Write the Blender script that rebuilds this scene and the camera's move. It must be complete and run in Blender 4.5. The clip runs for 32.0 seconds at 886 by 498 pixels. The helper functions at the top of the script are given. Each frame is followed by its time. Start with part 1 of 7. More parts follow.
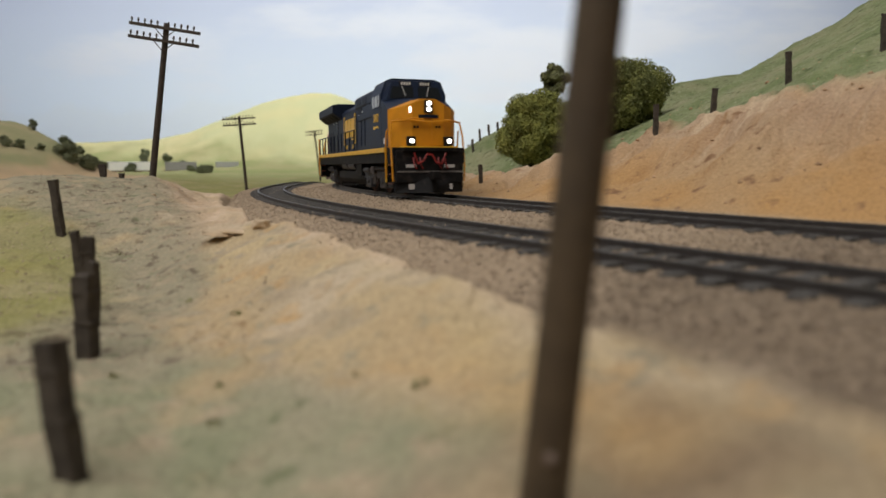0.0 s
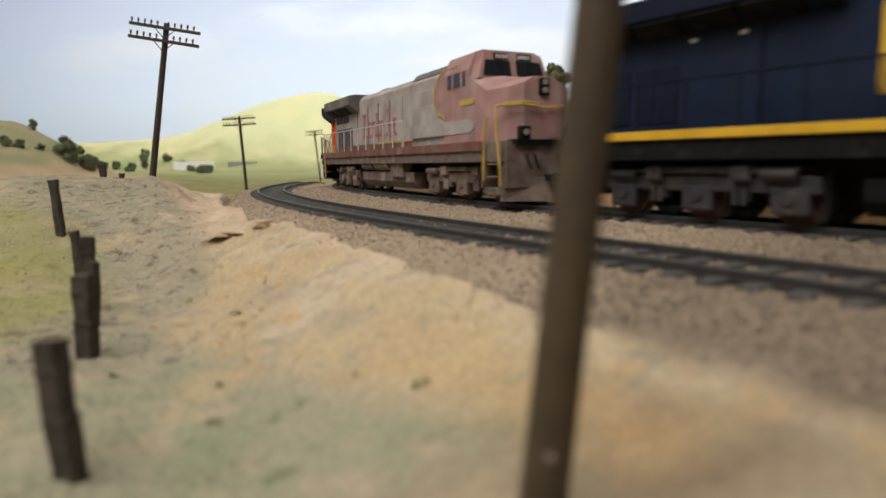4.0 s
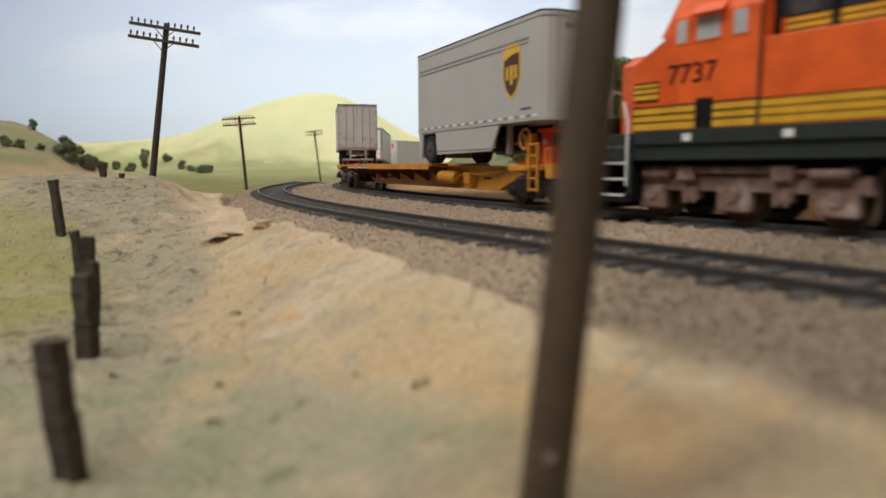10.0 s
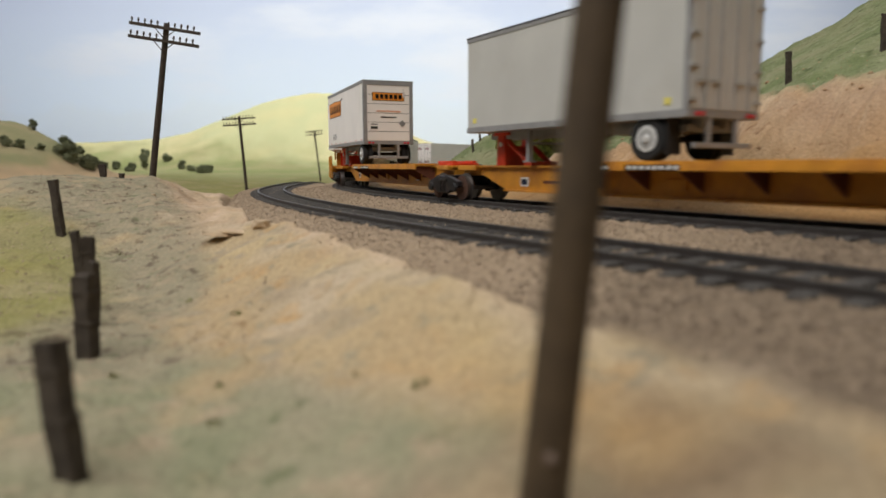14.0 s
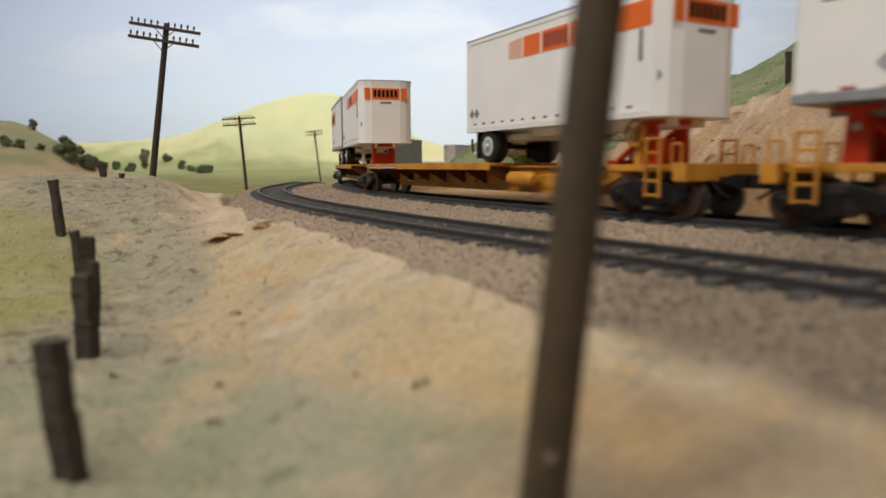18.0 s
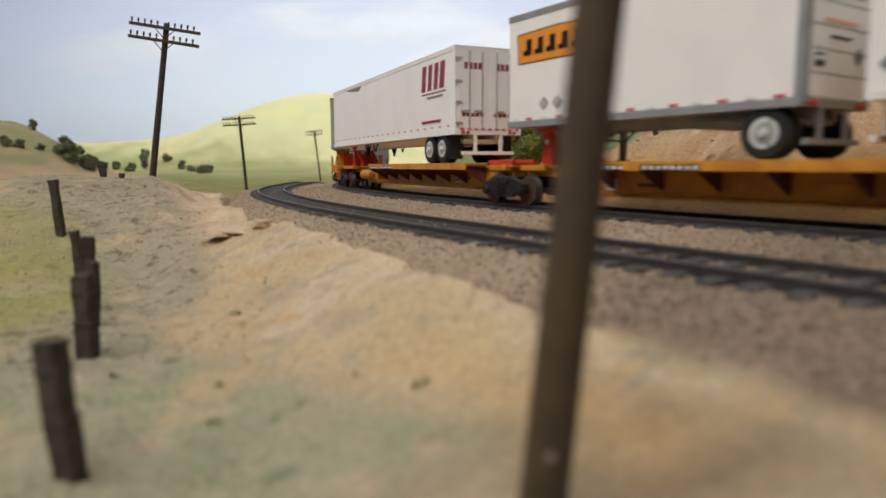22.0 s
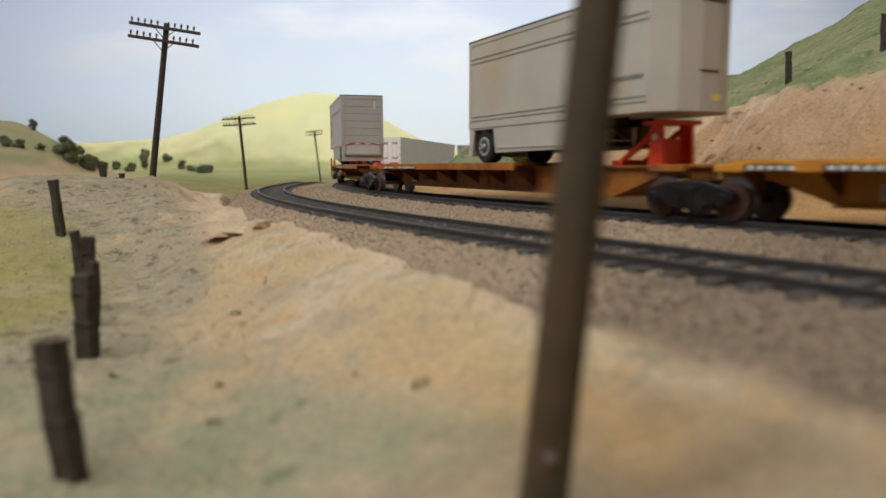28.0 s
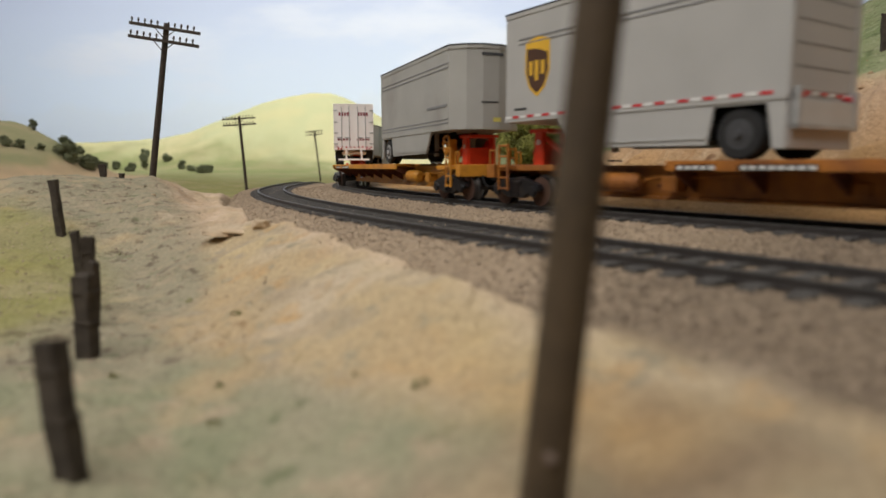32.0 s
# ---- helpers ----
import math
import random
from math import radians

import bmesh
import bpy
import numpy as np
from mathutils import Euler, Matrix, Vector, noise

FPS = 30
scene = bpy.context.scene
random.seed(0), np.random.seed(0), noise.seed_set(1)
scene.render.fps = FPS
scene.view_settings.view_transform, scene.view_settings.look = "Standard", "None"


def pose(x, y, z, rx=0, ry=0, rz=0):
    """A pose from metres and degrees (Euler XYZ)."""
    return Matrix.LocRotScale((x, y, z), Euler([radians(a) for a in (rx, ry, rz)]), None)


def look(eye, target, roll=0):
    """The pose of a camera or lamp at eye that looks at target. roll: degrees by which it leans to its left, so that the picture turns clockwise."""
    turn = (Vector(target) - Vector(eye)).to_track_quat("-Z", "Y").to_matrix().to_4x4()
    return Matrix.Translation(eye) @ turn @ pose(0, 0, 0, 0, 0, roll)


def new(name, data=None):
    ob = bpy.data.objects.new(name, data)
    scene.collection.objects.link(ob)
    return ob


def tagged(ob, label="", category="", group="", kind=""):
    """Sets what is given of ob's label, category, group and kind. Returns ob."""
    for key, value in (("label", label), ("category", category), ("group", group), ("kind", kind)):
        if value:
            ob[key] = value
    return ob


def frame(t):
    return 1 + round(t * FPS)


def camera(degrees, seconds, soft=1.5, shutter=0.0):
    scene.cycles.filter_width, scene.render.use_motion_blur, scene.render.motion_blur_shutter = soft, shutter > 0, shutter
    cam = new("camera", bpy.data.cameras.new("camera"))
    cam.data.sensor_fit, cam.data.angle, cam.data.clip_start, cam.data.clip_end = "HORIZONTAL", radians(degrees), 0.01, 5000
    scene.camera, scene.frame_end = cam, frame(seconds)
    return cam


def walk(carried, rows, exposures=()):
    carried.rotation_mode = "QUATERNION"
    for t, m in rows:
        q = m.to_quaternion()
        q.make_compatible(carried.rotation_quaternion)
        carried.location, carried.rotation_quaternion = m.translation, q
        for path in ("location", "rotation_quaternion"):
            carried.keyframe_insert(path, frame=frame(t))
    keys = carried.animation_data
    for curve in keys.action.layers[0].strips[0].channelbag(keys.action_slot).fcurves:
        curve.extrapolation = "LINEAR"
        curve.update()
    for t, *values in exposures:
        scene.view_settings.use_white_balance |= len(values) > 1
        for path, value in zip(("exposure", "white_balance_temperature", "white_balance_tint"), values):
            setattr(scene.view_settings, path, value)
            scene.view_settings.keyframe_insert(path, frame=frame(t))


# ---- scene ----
# A model railway in HO scale (1:87). Plan numbers are millimetres; K turns them into metres.
K = 0.001
EYE_H = 13.2

# ---- camera ----
cam = camera(68.05, 32.0, 1.6, 0.5)
cam.data.dof.use_dof = True
cam.data.dof.focus_distance = 0.36
cam.data.dof.aperture_fstop = 18.0
EYE = pose(0, 0, EYE_H * K, 90 - 7.2, 0, 0) @ pose(0, 0, 0, 0, 0, -0.16)
walk(cam, [(0.0, EYE), (32.0, EYE)], exposures=[(0.0, -0.15), (1.0, -0.08), (2.0, 0.04), (3.0, 0.13), (6.0, 0.13), (9.0, 0.12), (10.5, 0.03), (12.0, -0.02), (32.0, -0.02)])

# ---- light ----
world = bpy.data.worlds.new("room_air")
world.use_nodes = True
scene.world = world
world.node_tree.nodes["Background"].inputs[0].default_value = (0.75, 0.85, 1.0, 1)
world.node_tree.nodes["Background"].inputs[1].default_value = 0.02
scene.view_settings.exposure = 0.0


def lamp(name, x, y, z, size_x, size_y, watts, colour, target):
    data = bpy.data.lights.new(name, "AREA")
    data.shape, data.size, data.size_y, data.energy, data.color = "RECTANGLE", size_x, size_y, watts, colour
    ob = new(name, data)
    ob.matrix_world = look((x, y, z), target)
    return ob


lamp("ceiling_lamp_front", -0.65, -0.45, 1.35, 2.4, 0.8, 33.6, (1.0, 0.97, 0.945), (-0.05, 0.40, 0))
lamp("ceiling_lamp_middle", 0.3, 1.1, 1.75, 2.4, 0.6, 9.0, (1.0, 0.97, 0.945), (0.15, 0.7, 0))
lamp("ceiling_lamp_back", -0.45, 2.4, 2.35, 6.4, 1.2, 232.0, (0.93, 0.965, 1.0), (-0.6, 5.0, 0.6))

# ---- track plan ----
def build_path():
    """Centre line of the far track: arc length, x, y and heading, from the part behind the camera to the part behind the hill."""
    s = np.arange(-4200.0, 5200.0, 4.0)
    def bend(v):
        u = np.clip(v, -300, 400) / 300
        near = (-0.505 - 0.713 * u - 0.134 * u * u) / 1000
        return np.where(v < -300, 0.0, np.where(v > 680, -1 / 380, np.where(v > 400, -0.85 / 1000, near)))
    heading = np.zeros_like(s)
    zero = int(np.argmin(abs(s)))
    turn = bend(s) * 4.0
    heading[zero:] = radians(123.685) + np.concatenate([[0], np.cumsum((turn[zero:-1] + turn[zero + 1:]) / 2)])
    heading[:zero] = radians(123.685) - np.cumsum(((turn[:zero] + turn[1:zero + 1]) / 2)[::-1])[::-1]
    heading = np.maximum(heading, radians(-2.0))
    cx, cy = np.cos(heading), np.sin(heading)
    x = np.concatenate([[0], np.cumsum((cx[1:] + cx[:-1]) * 2)])
    y = np.concatenate([[0], np.cumsum((cy[1:] + cy[:-1]) * 2)])
    return s, x - x[zero] + 88.56, y - y[zero] + 142.69, heading


PS, PX, PY, PA = build_path()
SPACING = 55.5
NEAR_DROP = -2.1
GAUGE = 8.25


def on_path(s, off=0.0):
    """A point of the far track's centre line (or beside it, off towards the camera), and the heading there."""
    x, y, a = np.interp(s, PS, PX), np.interp(s, PS, PY), np.interp(s, PS, PA)
    return x - math.sin(a) * off, y + math.cos(a) * off, a


def grade(s):
    """Height of the rails: level in front, lower behind the hill."""
    t = np.clip((np.asarray(s, dtype=float) - 560) / 240, 0, 1)
    return -14.0 * t * t * (3 - 2 * t)


def s_at(t):
    """How far the train has come at t seconds."""
    return -89.45 * t + 0.0832 * (t - 16.0) ** 2 - 17.5 * max(0.0, 1 - t / 4) ** 2.4


# ---- materials ----
def mat(name, base, rough=0.6, metal=0.0, vary=0.12, scale=300.0, bump=0.0, bump_scale=900.0, second=None, second_scale=60.0, second_low=0.5, second_high=0.7, emit=0.0, gloss=0.4):
    m = bpy.data.materials.new(name)
    m.use_nodes = True
    nt = m.node_tree
    n, link = nt.nodes, nt.links.new
    b = n["Principled BSDF"]
    tc = n.new("ShaderNodeTexCoord")
    noi = n.new("ShaderNodeTexNoise")
    noi.inputs["Scale"].default_value, noi.inputs["Detail"].default_value = scale, 6
    link(tc.outputs["Object"], noi.inputs["Vector"])
    ramp = n.new("ShaderNodeMapRange")
    ramp.inputs["To Min"].default_value, ramp.inputs["To Max"].default_value = 1 - vary, 1 + vary
    ramp.inputs["From Min"].default_value, ramp.inputs["From Max"].default_value = 0.3, 0.7
    link(noi.outputs["Fac"], ramp.inputs["Value"])
    mul = n.new("ShaderNodeMix")
    mul.data_type, mul.blend_type = "RGBA", "MULTIPLY"
    mul.inputs["Factor"].default_value = 1.0
    mul.inputs["A"].default_value = (*base, 1)
    if second:
        no2 = n.new("ShaderNodeTexNoise")
        no2.inputs["Scale"].default_value, no2.inputs["Detail"].default_value = second_scale, 5
        link(tc.outputs["Object"], no2.inputs["Vector"])
        r2 = n.new("ShaderNodeMapRange")
        r2.inputs["From Min"].default_value, r2.inputs["From Max"].default_value = second_low, second_high
        link(no2.outputs["Fac"], r2.inputs["Value"])
        mx = n.new("ShaderNodeMix")
        mx.data_type = "RGBA"
        mx.inputs["A"].default_value, mx.inputs["B"].default_value = (*base, 1), (*second, 1)
        link(r2.outputs["Result"], mx.inputs["Factor"])
        link(mx.outputs["Result"], mul.inputs["A"])
    link(ramp.outputs["Result"], mul.inputs["B"])
    link(mul.outputs["Result"], b.inputs["Base Color"])
    b.inputs["Roughness"].default_value, b.inputs["Metallic"].default_value = rough, metal
    b.inputs["Specular IOR Level"].default_value = gloss
    if bump:
        nb = n.new("ShaderNodeTexNoise")
        nb.inputs["Scale"].default_value, nb.inputs["Detail"].default_value = bump_scale, 4
        link(tc.outputs["Object"], nb.inputs["Vector"])
        bp = n.new("ShaderNodeBump")
        bp.inputs["Strength"].default_value, bp.inputs["Distance"].default_value = 0.6, bump
        link(nb.outputs["Fac"], bp.inputs["Height"])
        link(bp.outputs["Normal"], b.inputs["Normal"])
    if emit:
        b.inputs["Emission Color"].default_value, b.inputs["Emission Strength"].default_value = (*base, 1), emit
    return m


def ground_mat():
    m = bpy.data.materials.new("scenery_ground")
    m.use_nodes = True
    nt = m.node_tree
    n, link = nt.nodes, nt.links.new
    b = n["Principled BSDF"]
    b.inputs["Roughness"].default_value = 0.95
    b.inputs["Specular IOR Level"].default_value = 0.1
    tc = n.new("ShaderNodeTexCoord")

    def noise_at(scale, low, high, detail=6):
        t = n.new("ShaderNodeTexNoise")
        t.inputs["Scale"].default_value, t.inputs["Detail"].default_value = scale, detail
        link(tc.outputs["Object"], t.inputs["Vector"])
        r = n.new("ShaderNodeMapRange")
        r.inputs["From Min"].default_value, r.inputs["From Max"].default_value = low, high
        link(t.outputs["Fac"], r.inputs["Value"])
        return r.outputs["Result"]

    def mix(a, bb, fac, mode="MIX"):
        x = n.new("ShaderNodeMix")
        x.data_type, x.blend_type = "RGBA", mode
        for key, v in (("A", a), ("B", bb)):
            if isinstance(v, tuple):
                x.inputs[key].default_value = (*v, 1)
            else:
                link(v, x.inputs[key])
        if isinstance(fac, float):
            x.inputs["Factor"].default_value = fac
        else:
            link(fac, x.inputs["Factor"])
        return x.outputs["Result"]

    def attr(name):
        a = n.new("ShaderNodeAttribute")
        a.attribute_name = name
        return a.outputs["Fac"]

    def times(a, bb):
        x = n.new("ShaderNodeMath")
        x.operation = "MULTIPLY"
        link(a, x.inputs[0])
        link(bb, x.inputs[1])
        return x.outputs[0]

    soil = mix((0.455, 0.34, 0.20), (0.56, 0.44, 0.265), noise_at(14, 0.4, 0.62))
    soil = mix(soil, (0.53, 0.425, 0.30), noise_at(31, 0.47, 0.62))
    soil = mix(soil, (0.54, 0.415, 0.175), times(noise_at(22, 0.5, 0.62), noise_at(7, 0.42, 0.58)))
    soil = mix(soil, (0.36, 0.285, 0.195), times(noise_at(48, 0.5, 0.66), noise_at(19, 0.45, 0.6)))
    soil = mix(soil, (0.50, 0.30, 0.15), times(noise_at(26, 0.58, 0.72), noise_at(9, 0.45, 0.6)))
    soil = mix(soil, (0.33, 0.215, 0.12), noise_at(220, 0.64, 0.74))
    soil = mix(soil, (0.40, 0.325, 0.225), times(noise_at(170, 0.48, 0.62), noise_at(60, 0.42, 0.58)))
    soil = mix(soil, (0.50, 0.335, 0.17), times(noise_at(120, 0.54, 0.66), noise_at(45, 0.45, 0.6)))
    soil = mix(soil, (0.33, 0.29, 0.20), times(noise_at(260, 0.55, 0.66), noise_at(85, 0.45, 0.58)))
    sage = mix((0.265, 0.265, 0.165), (0.35, 0.31, 0.21), noise_at(40, 0.4, 0.6))
    sage = mix(sage, mix((0.345, 0.30, 0.205), (0.295, 0.265, 0.18), noise_at(28, 0.4, 0.6)), times(noise_at(24, 0.28, 0.42), attr("bank")))
    sage = mix(sage, (0.18, 0.145, 0.105), times(noise_at(230, 0.55, 0.64), attr("bank")))
    sage = mix(sage, (0.40, 0.325, 0.22), times(noise_at(150, 0.48, 0.62), noise_at(55, 0.42, 0.6)))
    sage = mix(sage, (0.20, 0.205, 0.12), times(noise_at(240, 0.56, 0.68), noise_at(90, 0.42, 0.58)))
    grass = mix((0.285, 0.27, 0.09), (0.36, 0.315, 0.155), noise_at(30, 0.42, 0.6))
    grass = mix(grass, (0.22, 0.19, 0.08), noise_at(240, 0.56, 0.68))
    grass = mix(grass, (0.265, 0.25, 0.10), noise_at(12, 0.46, 0.6))
    hill = mix((0.175, 0.21, 0.095), (0.25, 0.27, 0.145), noise_at(60, 0.4, 0.6))
    hill = mix(hill, (0.30, 0.28, 0.17), noise_at(14, 0.52, 0.7))
    hill = mix(hill, (0.12, 0.14, 0.065), noise_at(190, 0.56, 0.68))
    hill = mix(hill, (0.33, 0.33, 0.21), noise_at(310, 0.60, 0.7))
    slope = n.new("ShaderNodeCombineXYZ")
    link(attr("way"), slope.inputs[0])
    lean = n.new("ShaderNodeMath")
    lean.operation = "MULTIPLY"
    link(attr("up"), lean.inputs[0])
    lean.inputs[1].default_value = 0.016
    link(lean.outputs[0], slope.inputs[1])

    def streak(scale, low, high):
        """Runs down the cut face."""
        t = n.new("ShaderNodeTexNoise")
        t.inputs["Scale"].default_value, t.inputs["Detail"].default_value = scale, 5
        link(slope.outputs[0], t.inputs["Vector"])
        r = n.new("ShaderNodeMapRange")
        r.inputs["From Min"].default_value, r.inputs["From Max"].default_value = low, high
        link(t.outputs["Fac"], r.inputs["Value"])
        return r.outputs["Result"]

    high = n.new("ShaderNodeMapRange")
    high.interpolation_type = "SMOOTHSTEP"
    high.inputs["From Min"].default_value, high.inputs["From Max"].default_value = 0.25, 0.8
    link(attr("up"), high.inputs["Value"])
    orange = mix((0.46, 0.27, 0.115), (0.44, 0.29, 0.155), noise_at(22, 0.42, 0.6))
    orange = mix(orange, mix((0.42, 0.29, 0.19), (0.47, 0.345, 0.23), noise_at(34, 0.4, 0.6)), times(high.outputs["Result"], noise_at(16, 0.28, 0.5)))
    orange = mix(orange, (0.56, 0.42, 0.28), times(streak(120, 0.56, 0.66), high.outputs["Result"]))
    orange = mix(orange, (0.34, 0.19, 0.085), times(streak(75, 0.54, 0.68), noise_at(30, 0.4, 0.6)))
    orange = mix(orange, (0.24, 0.135, 0.075), noise_at(130, 0.60, 0.70))
    yellow = mix((0.57, 0.495, 0.25), (0.48, 0.465, 0.25), noise_at(2.2, 0.42, 0.6))
    yellow = mix(yellow, (0.64, 0.53, 0.28), noise_at(1.3, 0.5, 0.66))
    ballast = mix((0.31, 0.235, 0.16), (0.40, 0.305, 0.21), noise_at(700, 0.35, 0.65, 2))
    ballast = mix(ballast, (0.26, 0.195, 0.13), noise_at(30, 0.5, 0.75))
    col = mix(soil, sage, times(attr("sage"), noise_at(45, 0.30, 0.46)))
    col = mix(col, mix((0.27, 0.20, 0.13), (0.35, 0.265, 0.165), noise_at(110, 0.4, 0.6)), times(attr("brown"), noise_at(70, 0.22, 0.52)))
    col = mix(col, grass, attr("grass"))
    col = mix(col, mix((0.60, 0.46, 0.33), (0.52, 0.38, 0.25), noise_at(60, 0.4, 0.6)), times(attr("pale"), noise_at(50, 0.25, 0.5)))
    col = mix(col, (0.55, 0.33, 0.12), times(attr("ochre"), noise_at(60, 0.25, 0.5)))
    col = mix(col, hill, attr("hill"))
    col = mix(col, mix((0.24, 0.255, 0.10), (0.31, 0.285, 0.135), noise_at(7, 0.4, 0.6)), attr("dry"))
    col = mix(col, mix((0.27, 0.265, 0.135), (0.37, 0.315, 0.175), noise_at(9, 0.4, 0.6)), attr("olive"))
    col = mix(col, yellow, attr("yellow"))
    col = mix(col, mix((0.49, 0.345, 0.205), (0.42, 0.31, 0.185), noise_at(11, 0.4, 0.6)), attr("tan"))
    col = mix(col, orange, attr("orange"))
    old = mix((0.19, 0.145, 0.102), (0.26, 0.197, 0.138), noise_at(700, 0.35, 0.65, 2))
    col = mix(col, mix(ballast, old, attr("grime")), attr("ballast"))
    fine = n.new("ShaderNodeMapRange")
    fine.inputs["To Min"].default_value, fine.inputs["To Max"].default_value = 0.80, 1.05
    link(noise_at(900, 0.3, 0.7, 3), fine.inputs["Value"])
    col = mix(col, fine.outputs["Result"], 1.0, "MULTIPLY")
    link(col, b.inputs["Base Color"])
    bp = n.new("ShaderNodeBump")
    bp.inputs["Strength"].default_value, bp.inputs["Distance"].default_value = 0.8, 0.0006
    link(noise_at(800, 0.2, 0.8, 3), bp.inputs["Height"])
    link(bp.outputs["Normal"], b.inputs["Normal"])
    return m


def sky_mat():
    """Painted sky: pale at the horizon, bluer above, soft clouds and a faint range of far mountains."""
    m = bpy.data.materials.new("painted_sky")
    m.use_nodes = True
    n, link = m.node_tree.nodes, m.node_tree.links.new
    b = n["Principled BSDF"]
    b.inputs["Roughness"].default_value, b.inputs["Specular IOR Level"].default_value = 0.95, 0.05
    tc = n.new("ShaderNodeTexCoord")
    sep = n.new("ShaderNodeSeparateXYZ")
    link(tc.outputs["Object"], sep.inputs[0])

    def ranged(src, a, c, smooth_it=True):
        r = n.new("ShaderNodeMapRange")
        r.interpolation_type = "SMOOTHSTEP" if smooth_it else "LINEAR"
        r.inputs["From Min"].default_value, r.inputs["From Max"].default_value = a, c
        link(src, r.inputs["Value"])
        return r.outputs["Result"]

    def cloud(scale, detail, stretch):
        mp = n.new("ShaderNodeMapping")
        mp.inputs["Scale"].default_value = (1, 1, stretch)
        link(tc.outputs["Object"], mp.inputs["Vector"])
        t = n.new("ShaderNodeTexNoise")
        t.inputs["Scale"].default_value, t.inputs["Detail"].default_value = scale, detail
        link(mp.outputs["Vector"], t.inputs["Vector"])
        return t.outputs["Fac"]

    def mix(fac, a, c):
        x = n.new("ShaderNodeMix")
        x.data_type = "RGBA"
        link(fac, x.inputs["Factor"])
        for key, v in (("A", a), ("B", c)):
            if isinstance(v, tuple):
                x.inputs[key].default_value = (*v, 1)
            else:
                link(v, x.inputs[key])
        return x.outputs["Result"]

    col = mix(ranged(sep.outputs["Z"], 0.3, 1.9), (0.68, 0.75, 0.85), (0.50, 0.535, 0.69))
    col = mix(ranged(cloud(0.8, 5, 3.2), 0.45, 0.68), col, (0.71, 0.73, 0.80))
    ridge = n.new("ShaderNodeMath")
    ridge.operation = "MULTIPLY_ADD"
    link(cloud(1.3, 4, 0.0), ridge.inputs[0])
    ridge.inputs[1].default_value, ridge.inputs[2].default_value = 0.9, 0.06
    diff = n.new("ShaderNodeMath")
    diff.operation = "SUBTRACT"
    link(ridge.outputs[0], diff.inputs[0])
    link(sep.outputs["Z"], diff.inputs[1])
    col = mix(ranged(diff.outputs[0], 0.0, 0.10), col, (0.68, 0.735, 0.81))
    link(col, b.inputs["Base Color"])
    return m


M_GROUND = ground_mat()
M_RAIL = mat("weathered_rail", (0.060, 0.052, 0.048), 0.5, 0.3, 0.2, 400)
M_RAILTOP = mat("worn_rail_head", (0.10, 0.095, 0.09), 0.5, 0.5, 0.2, 300)
M_TIE = mat("dark_tie", (0.07, 0.064, 0.058), 0.9, 0, 0.3, 500, 0.0003, 1200)
M_POLE = mat("dark_pole_wood", (0.050, 0.036, 0.026), 0.8, 0, 0.3, 500, 0.0002, 1500)
M_POLENEAR = mat("brown_pole_wood", (0.066, 0.044, 0.023), 0.75, 0, 0.25, 260, 0.0002, 900, second=(0.046, 0.032, 0.019), second_scale=70)
M_POST = mat("old_post_wood", (0.055, 0.043, 0.032), 0.9, 0, 0.35, 500, 0.0003, 1500)
M_NAVY = mat("navy_paint", (0.008, 0.0155, 0.038), 0.5, 0, 0.18, 200, gloss=0.2, second=(0.011, 0.017, 0.034), second_scale=60)
M_CABYEL = mat("yellow_orange_paint", (0.60, 0.24, 0.008), 0.45, 0, 0.1, 200)
M_STRIPE = mat("yellow_stripe_paint", (0.68, 0.39, 0.025), 0.45, 0, 0.1, 200)
M_BLACK = mat("black_underframe", (0.009, 0.008, 0.008), 0.65, 0, 0.3, 400, second=(0.03, 0.022, 0.017), second_scale=200, second_low=0.55, second_high=0.8, gloss=0.15)
M_SPINE = mat("car_yellow_paint", (0.58, 0.25, 0.025), 0.5, 0, 0.12, 250, second=(0.33, 0.12, 0.025), second_scale=90, second_low=0.48, second_high=0.75)
M_SPINEOLD = mat("grimy_car_yellow_paint", (0.36, 0.13, 0.019), 0.55, 0, 0.18, 250, second=(0.15, 0.052, 0.022), second_scale=90, second_low=0.45, second_high=0.72)
M_WHITE = mat("white_trailer_paint", (0.87, 0.84, 0.80), 0.45, 0, 0.04, 60)
M_GREY = mat("grey_trailer_paint", (0.42, 0.41, 0.39), 0.5, 0, 0.05, 60)
M_FADED = mat("faded_pink_red_paint", (0.36, 0.205, 0.185), 0.75, 0, 0.2, 150, second=(0.36, 0.285, 0.255), second_scale=50, gloss=0.2)
M_SILVER = mat("faded_silver_paint", (0.39, 0.345, 0.315), 0.7, 0, 0.18, 120, second=(0.28, 0.235, 0.205), second_scale=45, second_low=0.45, second_high=0.7, gloss=0.2)
M_ORANGE = mat("orange_paint", (0.72, 0.11, 0.015), 0.42, 0, 0.12, 200, second=(0.50, 0.065, 0.012), second_scale=65, second_low=0.52, second_high=0.74)
M_RED = mat("red_hitch_paint", (0.62, 0.045, 0.012), 0.45, 0, 0.12, 300)
M_TYRE = mat("tyre_rubber", (0.018, 0.018, 0.018), 0.8, 0, 0.2, 500)
M_NAVYDARK = mat("dark_navy_paint", (0.005, 0.009, 0.022), 0.55, 0, 0.15, 200, gloss=0.2)
M_DARKGREY = mat("dark_grey_paint", (0.055, 0.055, 0.058), 0.55, 0, 0.2, 300)
M_LIT = mat("lit_lamp", (1.0, 0.95, 0.85), 0.3, emit=5.0)
M_LENS = mat("dull_lamp_lens", (0.30, 0.27, 0.24), 0.25, 0, 0.1, 300)
